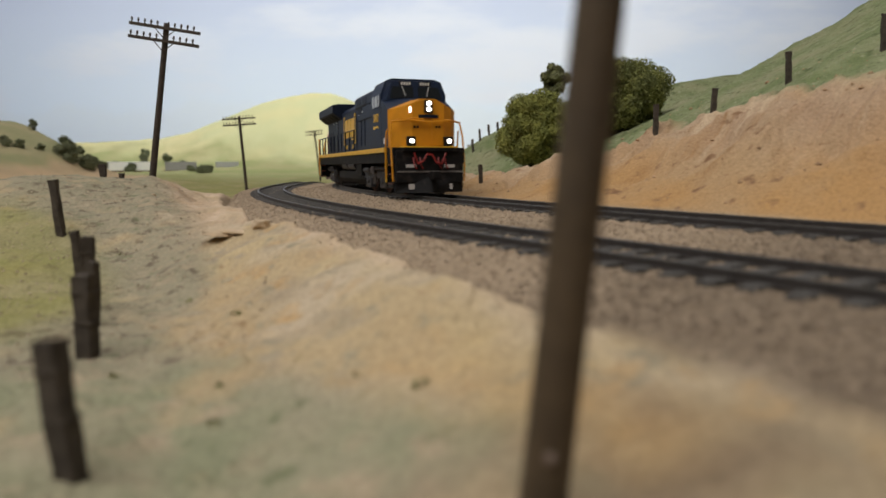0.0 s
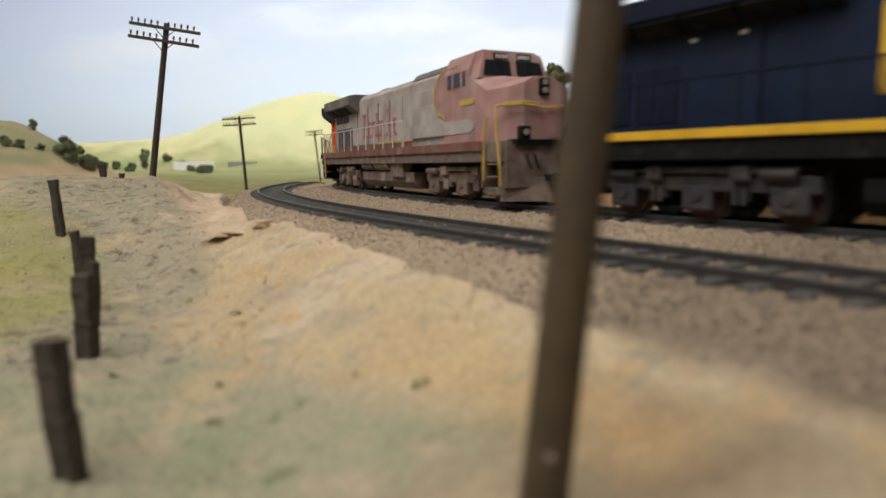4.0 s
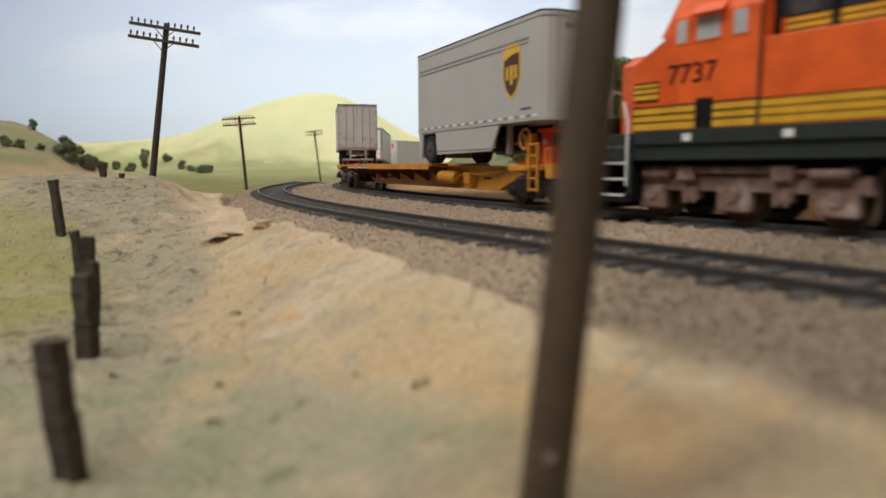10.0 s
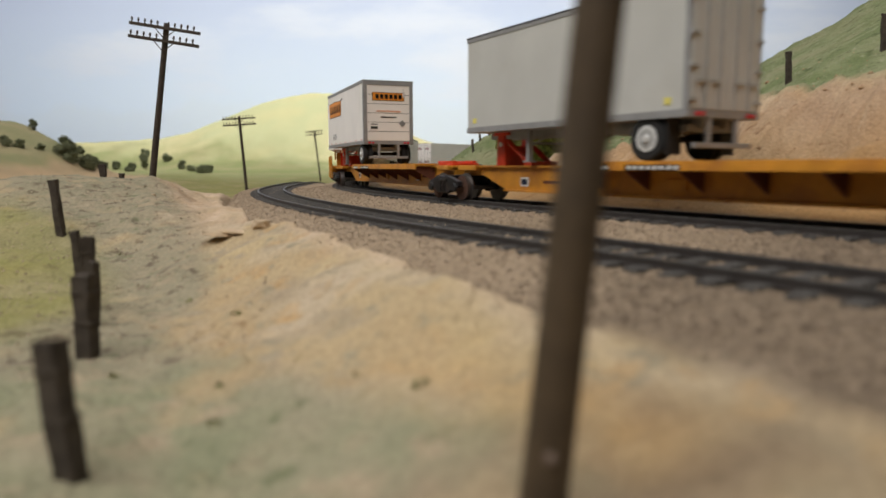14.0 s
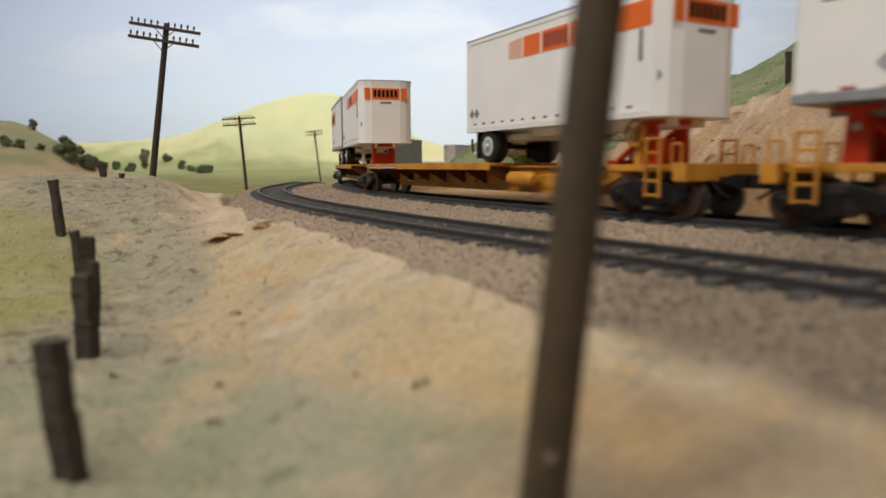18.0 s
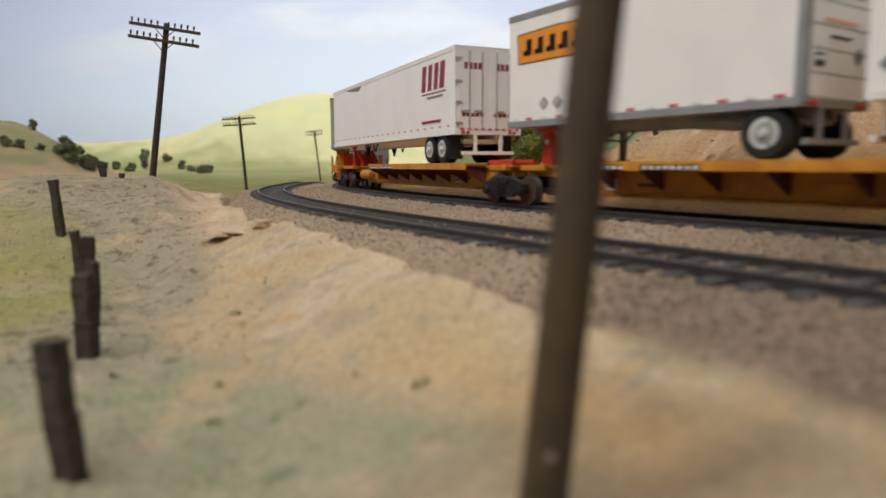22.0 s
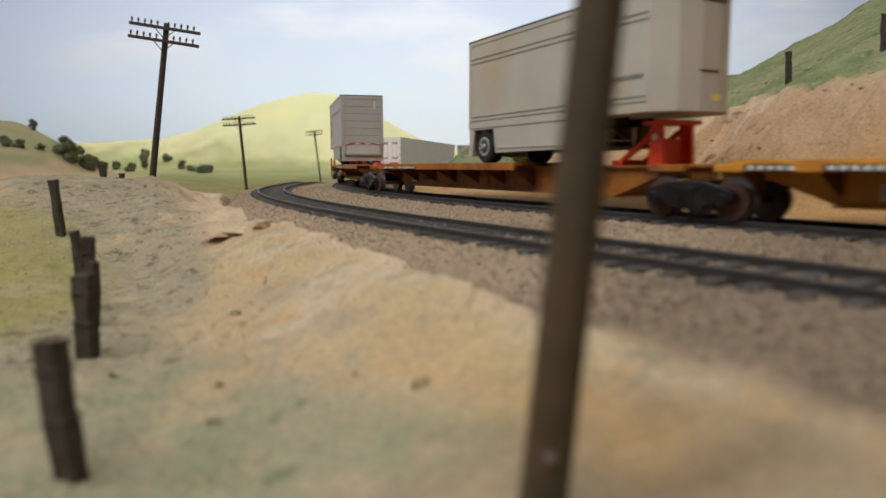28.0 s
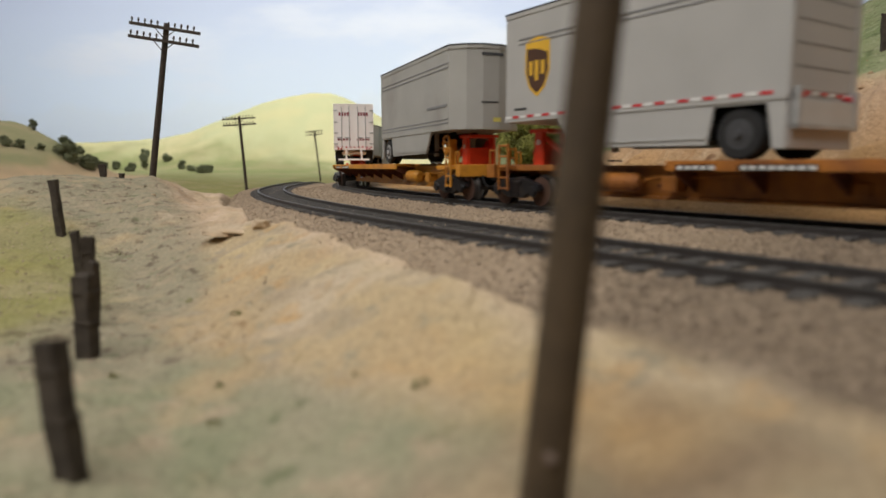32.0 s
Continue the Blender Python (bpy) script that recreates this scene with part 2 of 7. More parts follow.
M_PILOT = mat("grimy_pilot_paint", (0.035, 0.033, 0.034), 0.6, 0, 0.3, 300, second=(0.065, 0.05, 0.042), second_scale=120)
M_STEP = mat("pale_worn_steel", (0.42, 0.42, 0.41), 0.45, 0.3, 0.15, 300)
M_OFFWHITE = mat("off_white_paint", (0.70, 0.69, 0.66), 0.5, 0, 0.05, 200)
M_OFFWHITE2 = mat("dusty_white_paint", (0.48, 0.45, 0.42), 0.6, 0, 0.1, 200)
M_DULLYEL = mat("dull_yellow_paint", (0.50, 0.33, 0.07), 0.6, 0, 0.15, 200)
M_PALEYEL = mat("pale_yellow_paint", (0.72, 0.64, 0.16), 0.55, 0, 0.1, 200)
M_FADEDDARK = mat("faded_red_sill_paint", (0.17, 0.072, 0.052), 0.75, 0, 0.25, 150, second=(0.22, 0.135, 0.10), second_scale=70)
# Dusty metal; on the faded locomotive's frame this brown paints a shadow.
M_DUSTSHADE = mat("dusty_shaded_brown_metal", (0.145, 0.105, 0.082), 0.85, 0, 0.3, 250, second=(0.24, 0.185, 0.15), second_scale=120)
M_DUSTROOF = mat("dusty_grey_roof", (0.13, 0.115, 0.105), 0.8, 0, 0.25, 150, second=(0.22, 0.19, 0.17), second_scale=60)
M_GRILLE = mat("dark_grille", (0.045, 0.042, 0.042), 0.7, 0, 0.3, 900)
M_WORNRED = mat("worn_red_lettering", (0.36, 0.10, 0.09), 0.75, 0, 0.3, 200, second=(0.40, 0.27, 0.24), second_scale=250, second_low=0.45, second_high=0.65)
M_WORNRED2 = mat("dark_red_print", (0.26, 0.035, 0.045), 0.55, 0, 0.1, 300)
M_DARKGREEN = mat("dark_green_black_paint", (0.018, 0.026, 0.023), 0.5, 0, 0.2, 200)
M_TANKGREY = mat("dusty_tank_paint", (0.15, 0.125, 0.105), 0.8, 0, 0.2, 150, second=(0.24, 0.19, 0.15), second_scale=60)
M_CHARCOAL = mat("charcoal_paint", (0.022, 0.024, 0.026), 0.6, 0, 0.2, 200, gloss=0.25)
M_RUSTTRUCK = mat("rusty_truck_metal", (0.19, 0.115, 0.09), 0.8, 0, 0.3, 300, second=(0.33, 0.255, 0.21), second_scale=150)
M_GRAFFITI = mat("white_spray_paint", (0.72, 0.73, 0.74), 0.55, 0, 0.08, 150, second=(0.55, 0.57, 0.62), second_scale=90)
M_WHEEL = mat("bright_wheel_steel", (0.16, 0.15, 0.145), 0.35, 0.85, 0.2, 300)
M_RUST = mat("rusty_wheel_face", (0.085, 0.042, 0.028), 0.8, 0.1, 0.3, 400)
M_TRUCK = mat("black_truck_casting", (0.010, 0.009, 0.010), 0.4, 0, 0.3, 400, second=(0.03, 0.022, 0.018), second_scale=180, gloss=0.3)
M_GLASS = mat("dark_window_glass", (0.018, 0.02, 0.022), 0.06, 0, 0.05, 100)
# Dark brown with the shade under the side decks mixed into its colour.
M_SPINEDARK = mat("shaded_brown_gusset", (0.13, 0.042, 0.02), 0.7, 0, 0.25, 250)
M_CHROME = mat("bright_wheel_rim", (0.68, 0.68, 0.67), 0.35, 0.2, 0.08, 200)
M_STEEL = mat("grey_steel_rail", (0.30, 0.30, 0.30), 0.5, 0.2, 0.12, 200)
M_PALEGREY = mat("pale_grey_trailer_paint", (0.52, 0.52, 0.49), 0.5, 0, 0.05, 60, second=(0.47, 0.46, 0.42), second_scale=40)
M_GREYDARK = mat("mid_grey_print", (0.20, 0.20, 0.20), 0.55, 0, 0.1, 200)
M_GREYDARK2 = mat("dull_grey_trailer_paint", (0.30, 0.29, 0.275), 0.6, 0, 0.07, 60, second=(0.26, 0.25, 0.23), second_scale=35)
M_BEIGE = mat("weathered_beige_paint", (0.46, 0.43, 0.38), 0.6, 0, 0.06, 80, second=(0.46, 0.37, 0.25), second_scale=28, second_low=0.48, second_high=0.68)
M_GREYWORN = mat("weathered_grey_paint", (0.38, 0.37, 0.34), 0.6, 0, 0.06, 80, second=(0.31, 0.29, 0.26), second_scale=28, second_low=0.48, second_high=0.68)
M_WHITE2 = mat("clean_white_paint", (0.88, 0.85, 0.82), 0.42, 0, 0.03, 60)
M_TAILRED = mat("red_reflector", (0.55, 0.04, 0.05), 0.35, 0, 0.05, 200)
M_GOLD = mat("gold_yellow_print", (0.72, 0.42, 0.04), 0.5, 0, 0.05, 200)
M_BROWN = mat("dark_brown_print", (0.075, 0.035, 0.02), 0.5, 0, 0.08, 200)
M_SIGN = mat("orange_sign_print", (0.80, 0.29, 0.03), 0.5, 0, 0.05, 200)
M_BANDORANGE = mat("orange_band_paint", (0.82, 0.155, 0.02), 0.45, 0, 0.05, 200)
M_PALEORANGE = mat("pale_orange_print", (0.78, 0.45, 0.32), 0.5, 0, 0.05, 200)
# Cab pane whose pale grey stands in for reflections and see-through light.
M_PANE = mat("painted_reflection_pane", (0.42, 0.42, 0.42), 0.15, 0, 0.2, 120)
M_DARKRED = mat("dark_red_print_block", (0.20, 0.05, 0.04), 0.5, 0, 0.1, 200)
M_HOSE = mat("dark_red_hose", (0.22, 0.015, 0.012), 0.5, 0, 0.2, 300)
M_SIGNLAMP = mat("lit_square_lamp", (1.0, 0.97, 0.9), 0.3, emit=2.5)
M_GOLDBAND = mat("golden_band_paint", (0.62, 0.33, 0.02), 0.5, 0, 0.12, 200)
M_SKY = sky_mat()
M_WALL = mat("room_wall_paint", (0.22, 0.215, 0.21), 0.9, 0, 0.03, 3)


# ---- mesh helpers ----
def thing(name, label, category, group=""):
    ob = new(name)
    ob.empty_display_size = 0.01
    return tagged(ob, label, category, group)


def put(name, bm, material, parent=None, label=""):
    """Link a bmesh drawn in millimetres as one mesh object."""
    me = bpy.data.meshes.new(name)
    bmesh.ops.scale(bm, vec=(K, K, K), verts=bm.verts)
    bm.normal_update()
    bm.to_mesh(me)
    bm.free()
    for m in (material if isinstance(material, (list, tuple)) else (material,)):
        me.materials.append(m)
    ob = new(name, me)
    ob.parent = parent
    if label:
        ob["label"] = label
    return ob


part = put


def box(bm, x0, x1, y0, y1, z0, z1, bevel=0.0):
    r = bmesh.ops.create_cube(bm, size=1)
    bmesh.ops.scale(bm, vec=(x1 - x0, y1 - y0, z1 - z0), verts=r["verts"])
    bmesh.ops.translate(bm, vec=((x0 + x1) / 2, (y0 + y1) / 2, (z0 + z1) / 2), verts=r["verts"])
    if bevel:
        edges = {e for v in r["verts"] for e in v.link_edges}
        bmesh.ops.bevel(bm, geom=list(edges), offset=bevel, segments=2, affect="EDGES", profile=0.6)
    return bm


def boxes(*rows, bevel=0.0):
    bm = bmesh.new()
    for r in rows:
        box(bm, *r, bevel=bevel)
    return bm


def tube(bm, a, b, r, sides=8, r2=None):
    a, b = Vector(a), Vector(b)
    d = b - a
    res = bmesh.ops.create_cone(bm, cap_ends=True, segments=sides, radius1=r, radius2=r if r2 is None else r2, depth=d.length)
    m = Matrix.Translation((a + b) / 2) @ d.to_track_quat("Z", "Y").to_matrix().to_4x4()
    bmesh.ops.transform(bm, matrix=m, verts=res["verts"])
    return bm


def tubes(*rows, sides=8):
    bm = bmesh.new()
    for a, b, r in rows:
        tube(bm, a, b, r, sides)
    return bm


def wire(points, r, sides=6):
    bm = bmesh.new()
    for a, b in zip(points[:-1], points[1:]):
        tube(bm, a, b, r, sides)
    return bm


def prism(outline, y0, y1, bevel=0.0):
    """A profile in x and z, drawn out along y."""
    bm = bmesh.new()
    a = [bm.verts.new((x, y0, z)) for x, z in outline]
    b = [bm.verts.new((x, y1, z)) for x, z in outline]
    bm.faces.new(a)
    bm.faces.new(b[::-1])
    k = len(a)
    for i in range(k):
        bm.faces.new((a[i], b[i], b[(i + 1) % k], a[(i + 1) % k]))
    bmesh.ops.recalc_face_normals(bm, faces=bm.faces)
    if bevel:
        bmesh.ops.bevel(bm, geom=list(bm.edges), offset=bevel, segments=2, affect="EDGES", profile=0.6)
    return bm


def along(outline, x0, x1, bevel=0.0):
    """A profile in y and z, drawn out along x."""
    bm = prism([(y, z) for y, z in outline], -x1, -x0, bevel)
    bmesh.ops.transform(bm, matrix=Matrix(((0, -1, 0, 0), (1, 0, 0, 0), (0, 0, 1, 0), (0, 0, 0, 1))), verts=bm.verts)
    return bm


# ---- ground ----
def lattice(shape_seed, x, y, scale):
    """Smooth value noise on numpy arrays, 0 to 1."""
    rng = np.random.RandomState(shape_seed)
    tab = rng.rand(256, 256)
    u, v = x / scale, y / scale
    i, j = np.floor(u).astype(int), np.floor(v).astype(int)
    fu, fv = u - i, v - j
    fu, fv = fu * fu * (3 - 2 * fu), fv * fv * (3 - 2 * fv)
    g = lambda a, b: tab[a % 256, b % 256]
    return (g(i, j) * (1 - fu) + g(i + 1, j) * fu) * (1 - fv) + (g(i, j + 1) * (1 - fu) + g(i + 1, j + 1) * fu) * fv


def rough(seed, x, y, scale, octaves=4):
    total, amp = 0.0, 1.0
    for k in range(octaves):
        total = total + amp * (lattice(seed + k, x, y, scale / 2 ** k) - 0.5)
        amp *= 0.5
    return total


def smooth(v, a, b):
    t = np.clip((v - a) / (b - a), 0, 1)
    return t * t * (3 - 2 * t)


def beside(x, y):
    """Signed distance from the far track's centre line (towards the camera positive) and the arc length of the nearest point."""
    keep = slice(0, None, 3)
    px, py, pa, ps = PX[keep], PY[keep], PA[keep], PS[keep]
    near = (abs(px) < 6500) & (abs(py) < 6500)
    px, py, pa, ps = px[near], py[near], pa[near], ps[near]
    d, s = np.empty_like(x), np.empty_like(x)
    for k in range(0, len(x), 4000):
        xx, yy = x[k:k + 4000, None], y[k:k + 4000, None]
        i = np.argmin((xx - px) ** 2 + (yy - py) ** 2, axis=1)
        along_it = (x[k:k + 4000] - px[i]) * np.cos(pa[i]) + (y[k:k + 4000] - py[i]) * np.sin(pa[i])
        d[k:k + 4000] = -(x[k:k + 4000] - px[i]) * np.sin(pa[i]) + (y[k:k + 4000] - py[i]) * np.cos(pa[i])
        s[k:k + 4000] = ps[i] + along_it
    return d, s


def soil_edge(s):
    """How far the soil stands back from the near track, along the line."""
    return np.interp(s, (-60, -45, -38, -31, -23, -14, -1, 12, 27, 51, 70, 100, 111, 120, 140, 190, 300), EDGE)


EDGE = (6, 5.5, 4.5, -0.5, -0.7, -0.7, 2.5, 4.5, 3.5, 3, 2.5, 0.5, -1, 0.5, 1.5, -0.5, -6)


def terrain(x, y):
    """Height of the scenery and what covers it, for arrays of places in millimetres."""
    d, s = beside(x, y)
    wob = 6 * rough(3, x, y, 34, 3) + 5 * np.abs(rough(5, x, y, 26, 2))
    edge_off = soil_edge(s)
    # near side: soil falling from the ballast to the camera, the mound, the far field
    soil = -8.0 - 13.0 * smooth(d, 86, 140) * (1 - 0.6 * smooth(y, 260, 480)) - 3.0 * smooth(y, 330, 620)
    lip = smooth(s, -25, 25) * (1 - smooth(s, 150, 230))
    soil = soil + (3.0 + 2.2 * rough(7, x, y, 22, 3)) * (1 - smooth(d - edge_off, 92, 108)) * lip
    soil = soil + 27 * np.exp(-((x + 185) / 78) ** 2 / 2 - ((y - 300) / 80) ** 2 / 2) * (0.30 + 0.70 * smooth(d, 92, 121))
    soil = soil + 5.0 * rough(11, x, y, 60, 5) * (0.35 + 0.65 * smooth(y, 60, 160)) + 1.3 * rough(19, x, y, 9, 3)
    flank = np.interp(-x, (430, 560, 640, 700, 765, 830, 945, 1200, 1600, 2400), (0, 0, 0, 0, 6, 56, 116, 150, 160, 120))
    layer = rough(61, x, y, 26, 5)
    near_bank = smooth(d, 88, 94) * (1 - smooth(y, 330, 420)) * (0.35 + 0.65 * (1 - smooth(d, 122, 140))) * (0.3 + 0.7 * smooth(y, 80, 110))
    soil = soil + near_bank * (-0.5 + 0.9 * smooth(layer, -0.03, 0.02) + 0.7 * smooth(layer, 0.16, 0.20) - 0.8 * smooth(-layer, 0.16, 0.20) + 0.25 * rough(67, x, y, 6, 2))
    hill_l = flank * smooth(y, 1000, 1420) * (1 - smooth(y, 1470, 1680)) * (1 + 0.18 * rough(29, x, y, 150, 4))
    shelf = 8 * smooth(-x, 330, 470) * smooth(y, 520, 720) * (1 - smooth(y, 1500, 2050))
    lee = np.where(x < -600, 400.0, 235.0)
    hump = 225 * np.exp(-((x + 600) / lee) ** 2 / 2 - ((y - 3350) / 420) ** 2 / 2)
    ridge = (150 + 22 * smooth(x, -1500, -800)) * smooth(y, 2700, 3400) * (1 - smooth(y, 3700, 4300)) * (1 - smooth(x, -400, 200) * 0.35)
    hill_y = hump + ridge
    far = smooth(y, 900, 1500)
    soil = soil + shelf + hill_l + hill_y * far + 14 * far * rough(23, x, y, 260, 4)
    # inner side: the cut face and the green hill above it
    inn = -d
    places = (-60, 48, 75, 104, 130, 184, 220, 264, 336, 444, 500)
    zc = np.interp(s, places, (45, 43.5, 42, 40, 33, 25, 19, 12, 4, 0, 0))
    dc = np.interp(s, places, (95, 98, 101, 115, 113, 113, 114, 112, 108, 95, 70))
    lumps = rough(31, x, y, 40, 5)
    ragged = 0.4 - 1.9 * np.abs(rough(33, x, y, 30, 5))
    gully = np.abs(rough(79, s, inn * 0.22, 17, 3)) - 0.12
    shard = smooth(rough(83, s * 0.8, inn * 1.6, 12, 4), 0.10, 0.16)
    up = np.clip((inn - 22) / (dc - 22), 0, 1)
    face = zc * (0.35 * up + 0.65 * smooth(up, 0.0, 0.95))
    rise = 1.0 + 0.30 * smooth(x, 190, 300)
    cap = 172 - 78 * smooth(s, 290, 400) + 8 * smooth(s, 440, 490)
    top = cap * (1 - np.exp(-(0.53 + 0.45 * smooth(s, 380, 540)) * rise * np.maximum(inn - dc, 0) / cap))
    inner = -1.5 + grade(s) + face + top + lumps * (5 * smooth(inn, 30, 60)) + ragged * 9 * smooth(up, 0.1, 0.5) * (1 - smooth(up, 0.9, 1.0)) + (7.0 * gully * smooth(up, 0.2, 0.6) + 1.6 * shard * smooth(up, 0.3, 0.7)) * (1 - smooth(up, 0.92, 1.02)) + 1.5 * rough(37, x, y, 7, 2) * smooth(inn, 26, 40)
    # roadbed between
    bed = -2.1 - 1.2 * smooth(d, 15, 27) * (1 - smooth(d, 30, 40)) + NEAR_DROP * 0.95 * smooth(d, 25, 38) - 4.5 * smooth(d, SPACING + 17, SPACING + 34)
    bed = bed + grade(s)
    bed = bed + 0.9 * rough(41, x, y, 3.2, 2)
    blend = 4.5 * smooth(-s, -4, 22)
    edge_n = smooth(d + wob - edge_off, 86.4 - blend, 88.8 + blend)
    edge_i = smooth(inn + 0.5 * wob, 22, 27)
    z = bed * (1 - edge_n) * (1 - edge_i) + soil * edge_n + inner * edge_i
    z = np.where(edge_n > 0, np.maximum(z, bed * (1 - edge_n) + soil * edge_n), z)
    ballast = (1 - edge_n) * (1 - edge_i)
    patch = rough(51, x, y, 90, 4)
    margin = np.interp(s, (-45, -20, 4, 29, 50, 75, 105, 150, 240, 300), (98, 102, 109, 118, 125, 123, 116, 109, 108, 100))
    sage = edge_n * smooth(d - margin + 14 * patch, -7, 4) * (1 - smooth(y, 420, 520))
    bare = smooth(-x + 120 * patch, 480, 640) * smooth(y, 620, 760) * (1 - smooth(y + 150 * patch, 980, 1120))
    bare = np.clip(bare + smooth(-x, 300, 420) * smooth(y, 480, 620) * (1 - smooth(hill_l + 20 * patch, 20, 36)) * smooth(-x - 0.42 * y + 60 * patch, 0, 60), 0, 1) * (1 - smooth(y, 1500, 1700))
    olive = edge_n * smooth(hill_l + shelf, 9, 22) * (1 - bare) * (1 - smooth(y, 1700, 2000))
    dry = edge_n * smooth(y, 1000, 1900) * (1 - bare) * (1 - olive)
    grass = edge_n * (1 - bare) * np.clip(smooth(y + 90 * patch, 470, 560) * (1 - 0.6 * smooth(y, 2300, 3000)) + 0.85 * smooth(d + 30 * patch, 140, 160) * smooth(s, 62, 84) * (1 - smooth(s, 170, 235)), 0, 1)
    yellow = edge_n * smooth(y + 0.5 * x + 200 * patch, 2150, 2600)
    green_line = dc - 12 + 9 * lumps + 5 * patch
    hill = edge_i * smooth(inn, green_line - 4, green_line + 8)
    orange = edge_i * (1 - hill)
    u = np.clip((y - 225) / 160, 0, 1)
    pale = edge_n * np.exp(-((x - (-72 - 62 * u) + 10 * patch) / (9 + 14 * u)) ** 2) * smooth(y, 190, 240) * (1 - smooth(y, 390, 440))
    pale = np.clip(pale + 0.9 * edge_n * (1 - smooth(d + wob - edge_off, 88, 94)) * lip, 0, 1)
    pale = np.clip(pale + 0.8 * edge_n * smooth(s, 165, 215) * (1 - smooth(d + 14 * patch, 106, 118)) * (1 - smooth(y, 390, 440)), 0, 1)
    ochre = 0.4 * edge_n * np.exp(-((d + 10 * patch - 101) / 5) ** 2) * smooth(-s, -20, 0) * (1 - smooth(-s, 28, 40)) + 0.6 * np.exp(-((x - 25.5) / 1.5) ** 2 - ((y - 44.5) / 2.2) ** 2)
    brown = edge_n * smooth(-s + 14 * patch, -2, 24) * smooth(d, 92, 102)
    return z, dict(ochre=ochre, up=up, way=s / 1000.0, tan=edge_n * bare, grime=smooth(-s + 10 * patch, -28, 12), olive=olive, bank=smooth(y + 20 * patch, 84, 104), dry=dry, brown=brown, pale=pale, ballast=ballast, sage=sage, grass=grass, yellow=yellow, hill=hill, orange=orange)


def build_ground():
    fine = np.radians(np.arange(90 - 40, 90 + 40, 0.19))
    coarse = np.radians(np.arange(90 + 40, 360 + 90 - 40, 4.0))
    ang = np.concatenate([fine, coarse])
    rad = [14.0]
    while rad[-1] < 5200:
        r = rad[-1]
        rad.append(r + (max(0.6, r * 0.0062) if r < 340 else r * 0.0105 if r < 700 else r * 0.022))
    rad = np.array(rad)
    gx, gy = rad[:, None] * np.cos(ang), rad[:, None] * np.sin(ang)
    x, y = np.append(gx.ravel(), 0.0), np.append(gy.ravel(), 0.0)
    z, masks = terrain(x, y)
    nr, na = len(rad), len(ang)
    i = np.arange(nr - 1)[:, None] * na
    j = np.arange(na)
    k = (j + 1) % na
    quads = np.stack([i + j, i + na + j, i + na + k, i + k], axis=-1).reshape(-1, 4)
    centre = len(x) - 1
    fan = np.stack([np.full(na, centre), j, k], axis=-1)
    me = bpy.data.meshes.new("ground")
    me.from_pydata(np.stack([x, y, z], 1) * K, [], quads.tolist() + fan.tolist())
    for key, v in masks.items():
        me.attributes.new(key, "FLOAT", "POINT").data.foreach_set("value", v.astype(np.float32))
    me.materials.append(M_GROUND)
    me.polygons.foreach_set("use_smooth", np.ones(len(me.polygons), dtype=bool))
    me.update()
    return tagged(new("ground", me), "sculpted model landscape of tan soil, sage grass, ballast and hills", "ground", kind="structure")


def height(x, y):
    z, _ = terrain(np.array([float(x)]), np.array([float(y)]))
    return float(z[0])


build_ground()


# ---- room ----
def room():
    bm = bmesh.new()
    box(bm, -5400, 5400, 5300, 5380, -400, 2600)
    back = put("backdrop", bm, M_SKY)
    tagged(back, "painted pale blue sky backdrop with soft clouds", "backdrop", kind="structure")
    for nm, rows in (("wall_west", (-5480, -5400, -5300, 5380, -400, 2600)), ("wall_east", (5400, 5480, -5300, 5380, -400, 2600)), ("wall_south", (-5400, 5400, -5380, -5300, -400, 2600))):
        tagged(put(nm, boxes(rows), M_SKY if nm != "wall_south" else M_WALL), "plain painted room wall", "wall", kind="structure")
    tagged(put("ceiling", boxes((-5400, 5400, -5300, 5300, 2600, 2680)), M_WALL), "plain white room ceiling", "ceiling", kind="structure")


room()


# ---- tracks ----
def strip(off, z, half, high, s0, s1, step):
    """A bar of rectangular section along the path."""
    bm = bmesh.new()
    last = None
    for s in np.arange(s0, s1 + 0.1, step):
        x, y, a = on_path(s, off)
        nx, ny = -math.sin(a), math.cos(a)
        zz = z + float(grade(s))
        ring = [bm.verts.new((x + nx * o, y + ny * o, zz + h)) for o, h in ((-half, -high), (half, -high), (half, 0), (-half, 0))]
        if last:
            for i in range(4):
                bm.faces.new((last[i], last[(i + 1) % 4], ring[(i + 1) % 4], ring[i]))
        last = ring
    bmesh.ops.recalc_face_normals(bm, faces=bm.faces)
    return bm


def track(name, off, z, label):
    t = thing(name, label, "railway track")
    for side in (-1, 1):
        rail = put("rail", strip(off + side * GAUGE, z, 0.32, 1.75, -700, 3600, 6), M_RAIL, t)
        put("rail_foot", strip(off + side * GAUGE, z - 1.5, 0.9, 0.3, -700, 3600, 6), M_RAIL, rail)
        put("rail_head", strip(off + side * GAUGE, z + 0.06, 0.5, 0.42, -700, 3600, 6), M_RAILTOP, rail)
    tie = None
    for s in np.arange(-150, 760, 6.6):
        x, y, a = on_path(s, off)
        if tie is None:
            tie = put("tie", boxes((-1.5, 1.5, -13.2, 13.2, -2.0, 0), bevel=0.3), M_TIE, t)
            ob = tie
        else:
            ob = new("tie", tie.data)
            ob.parent = t
        ob.matrix_basis = pose(x * K, y * K, (z - 1.3 + float(grade(s)) + random.uniform(-0.12, 0.06)) * K, 0, 0, math.degrees(a) + random.uniform(-1, 1))
    return t


track("far_track", 0, 0, "curved model railway track with dark ties on tan ballast")
track("near_track", SPACING, NEAR_DROP, "curved model railway track with dark rails beside the soil bank")


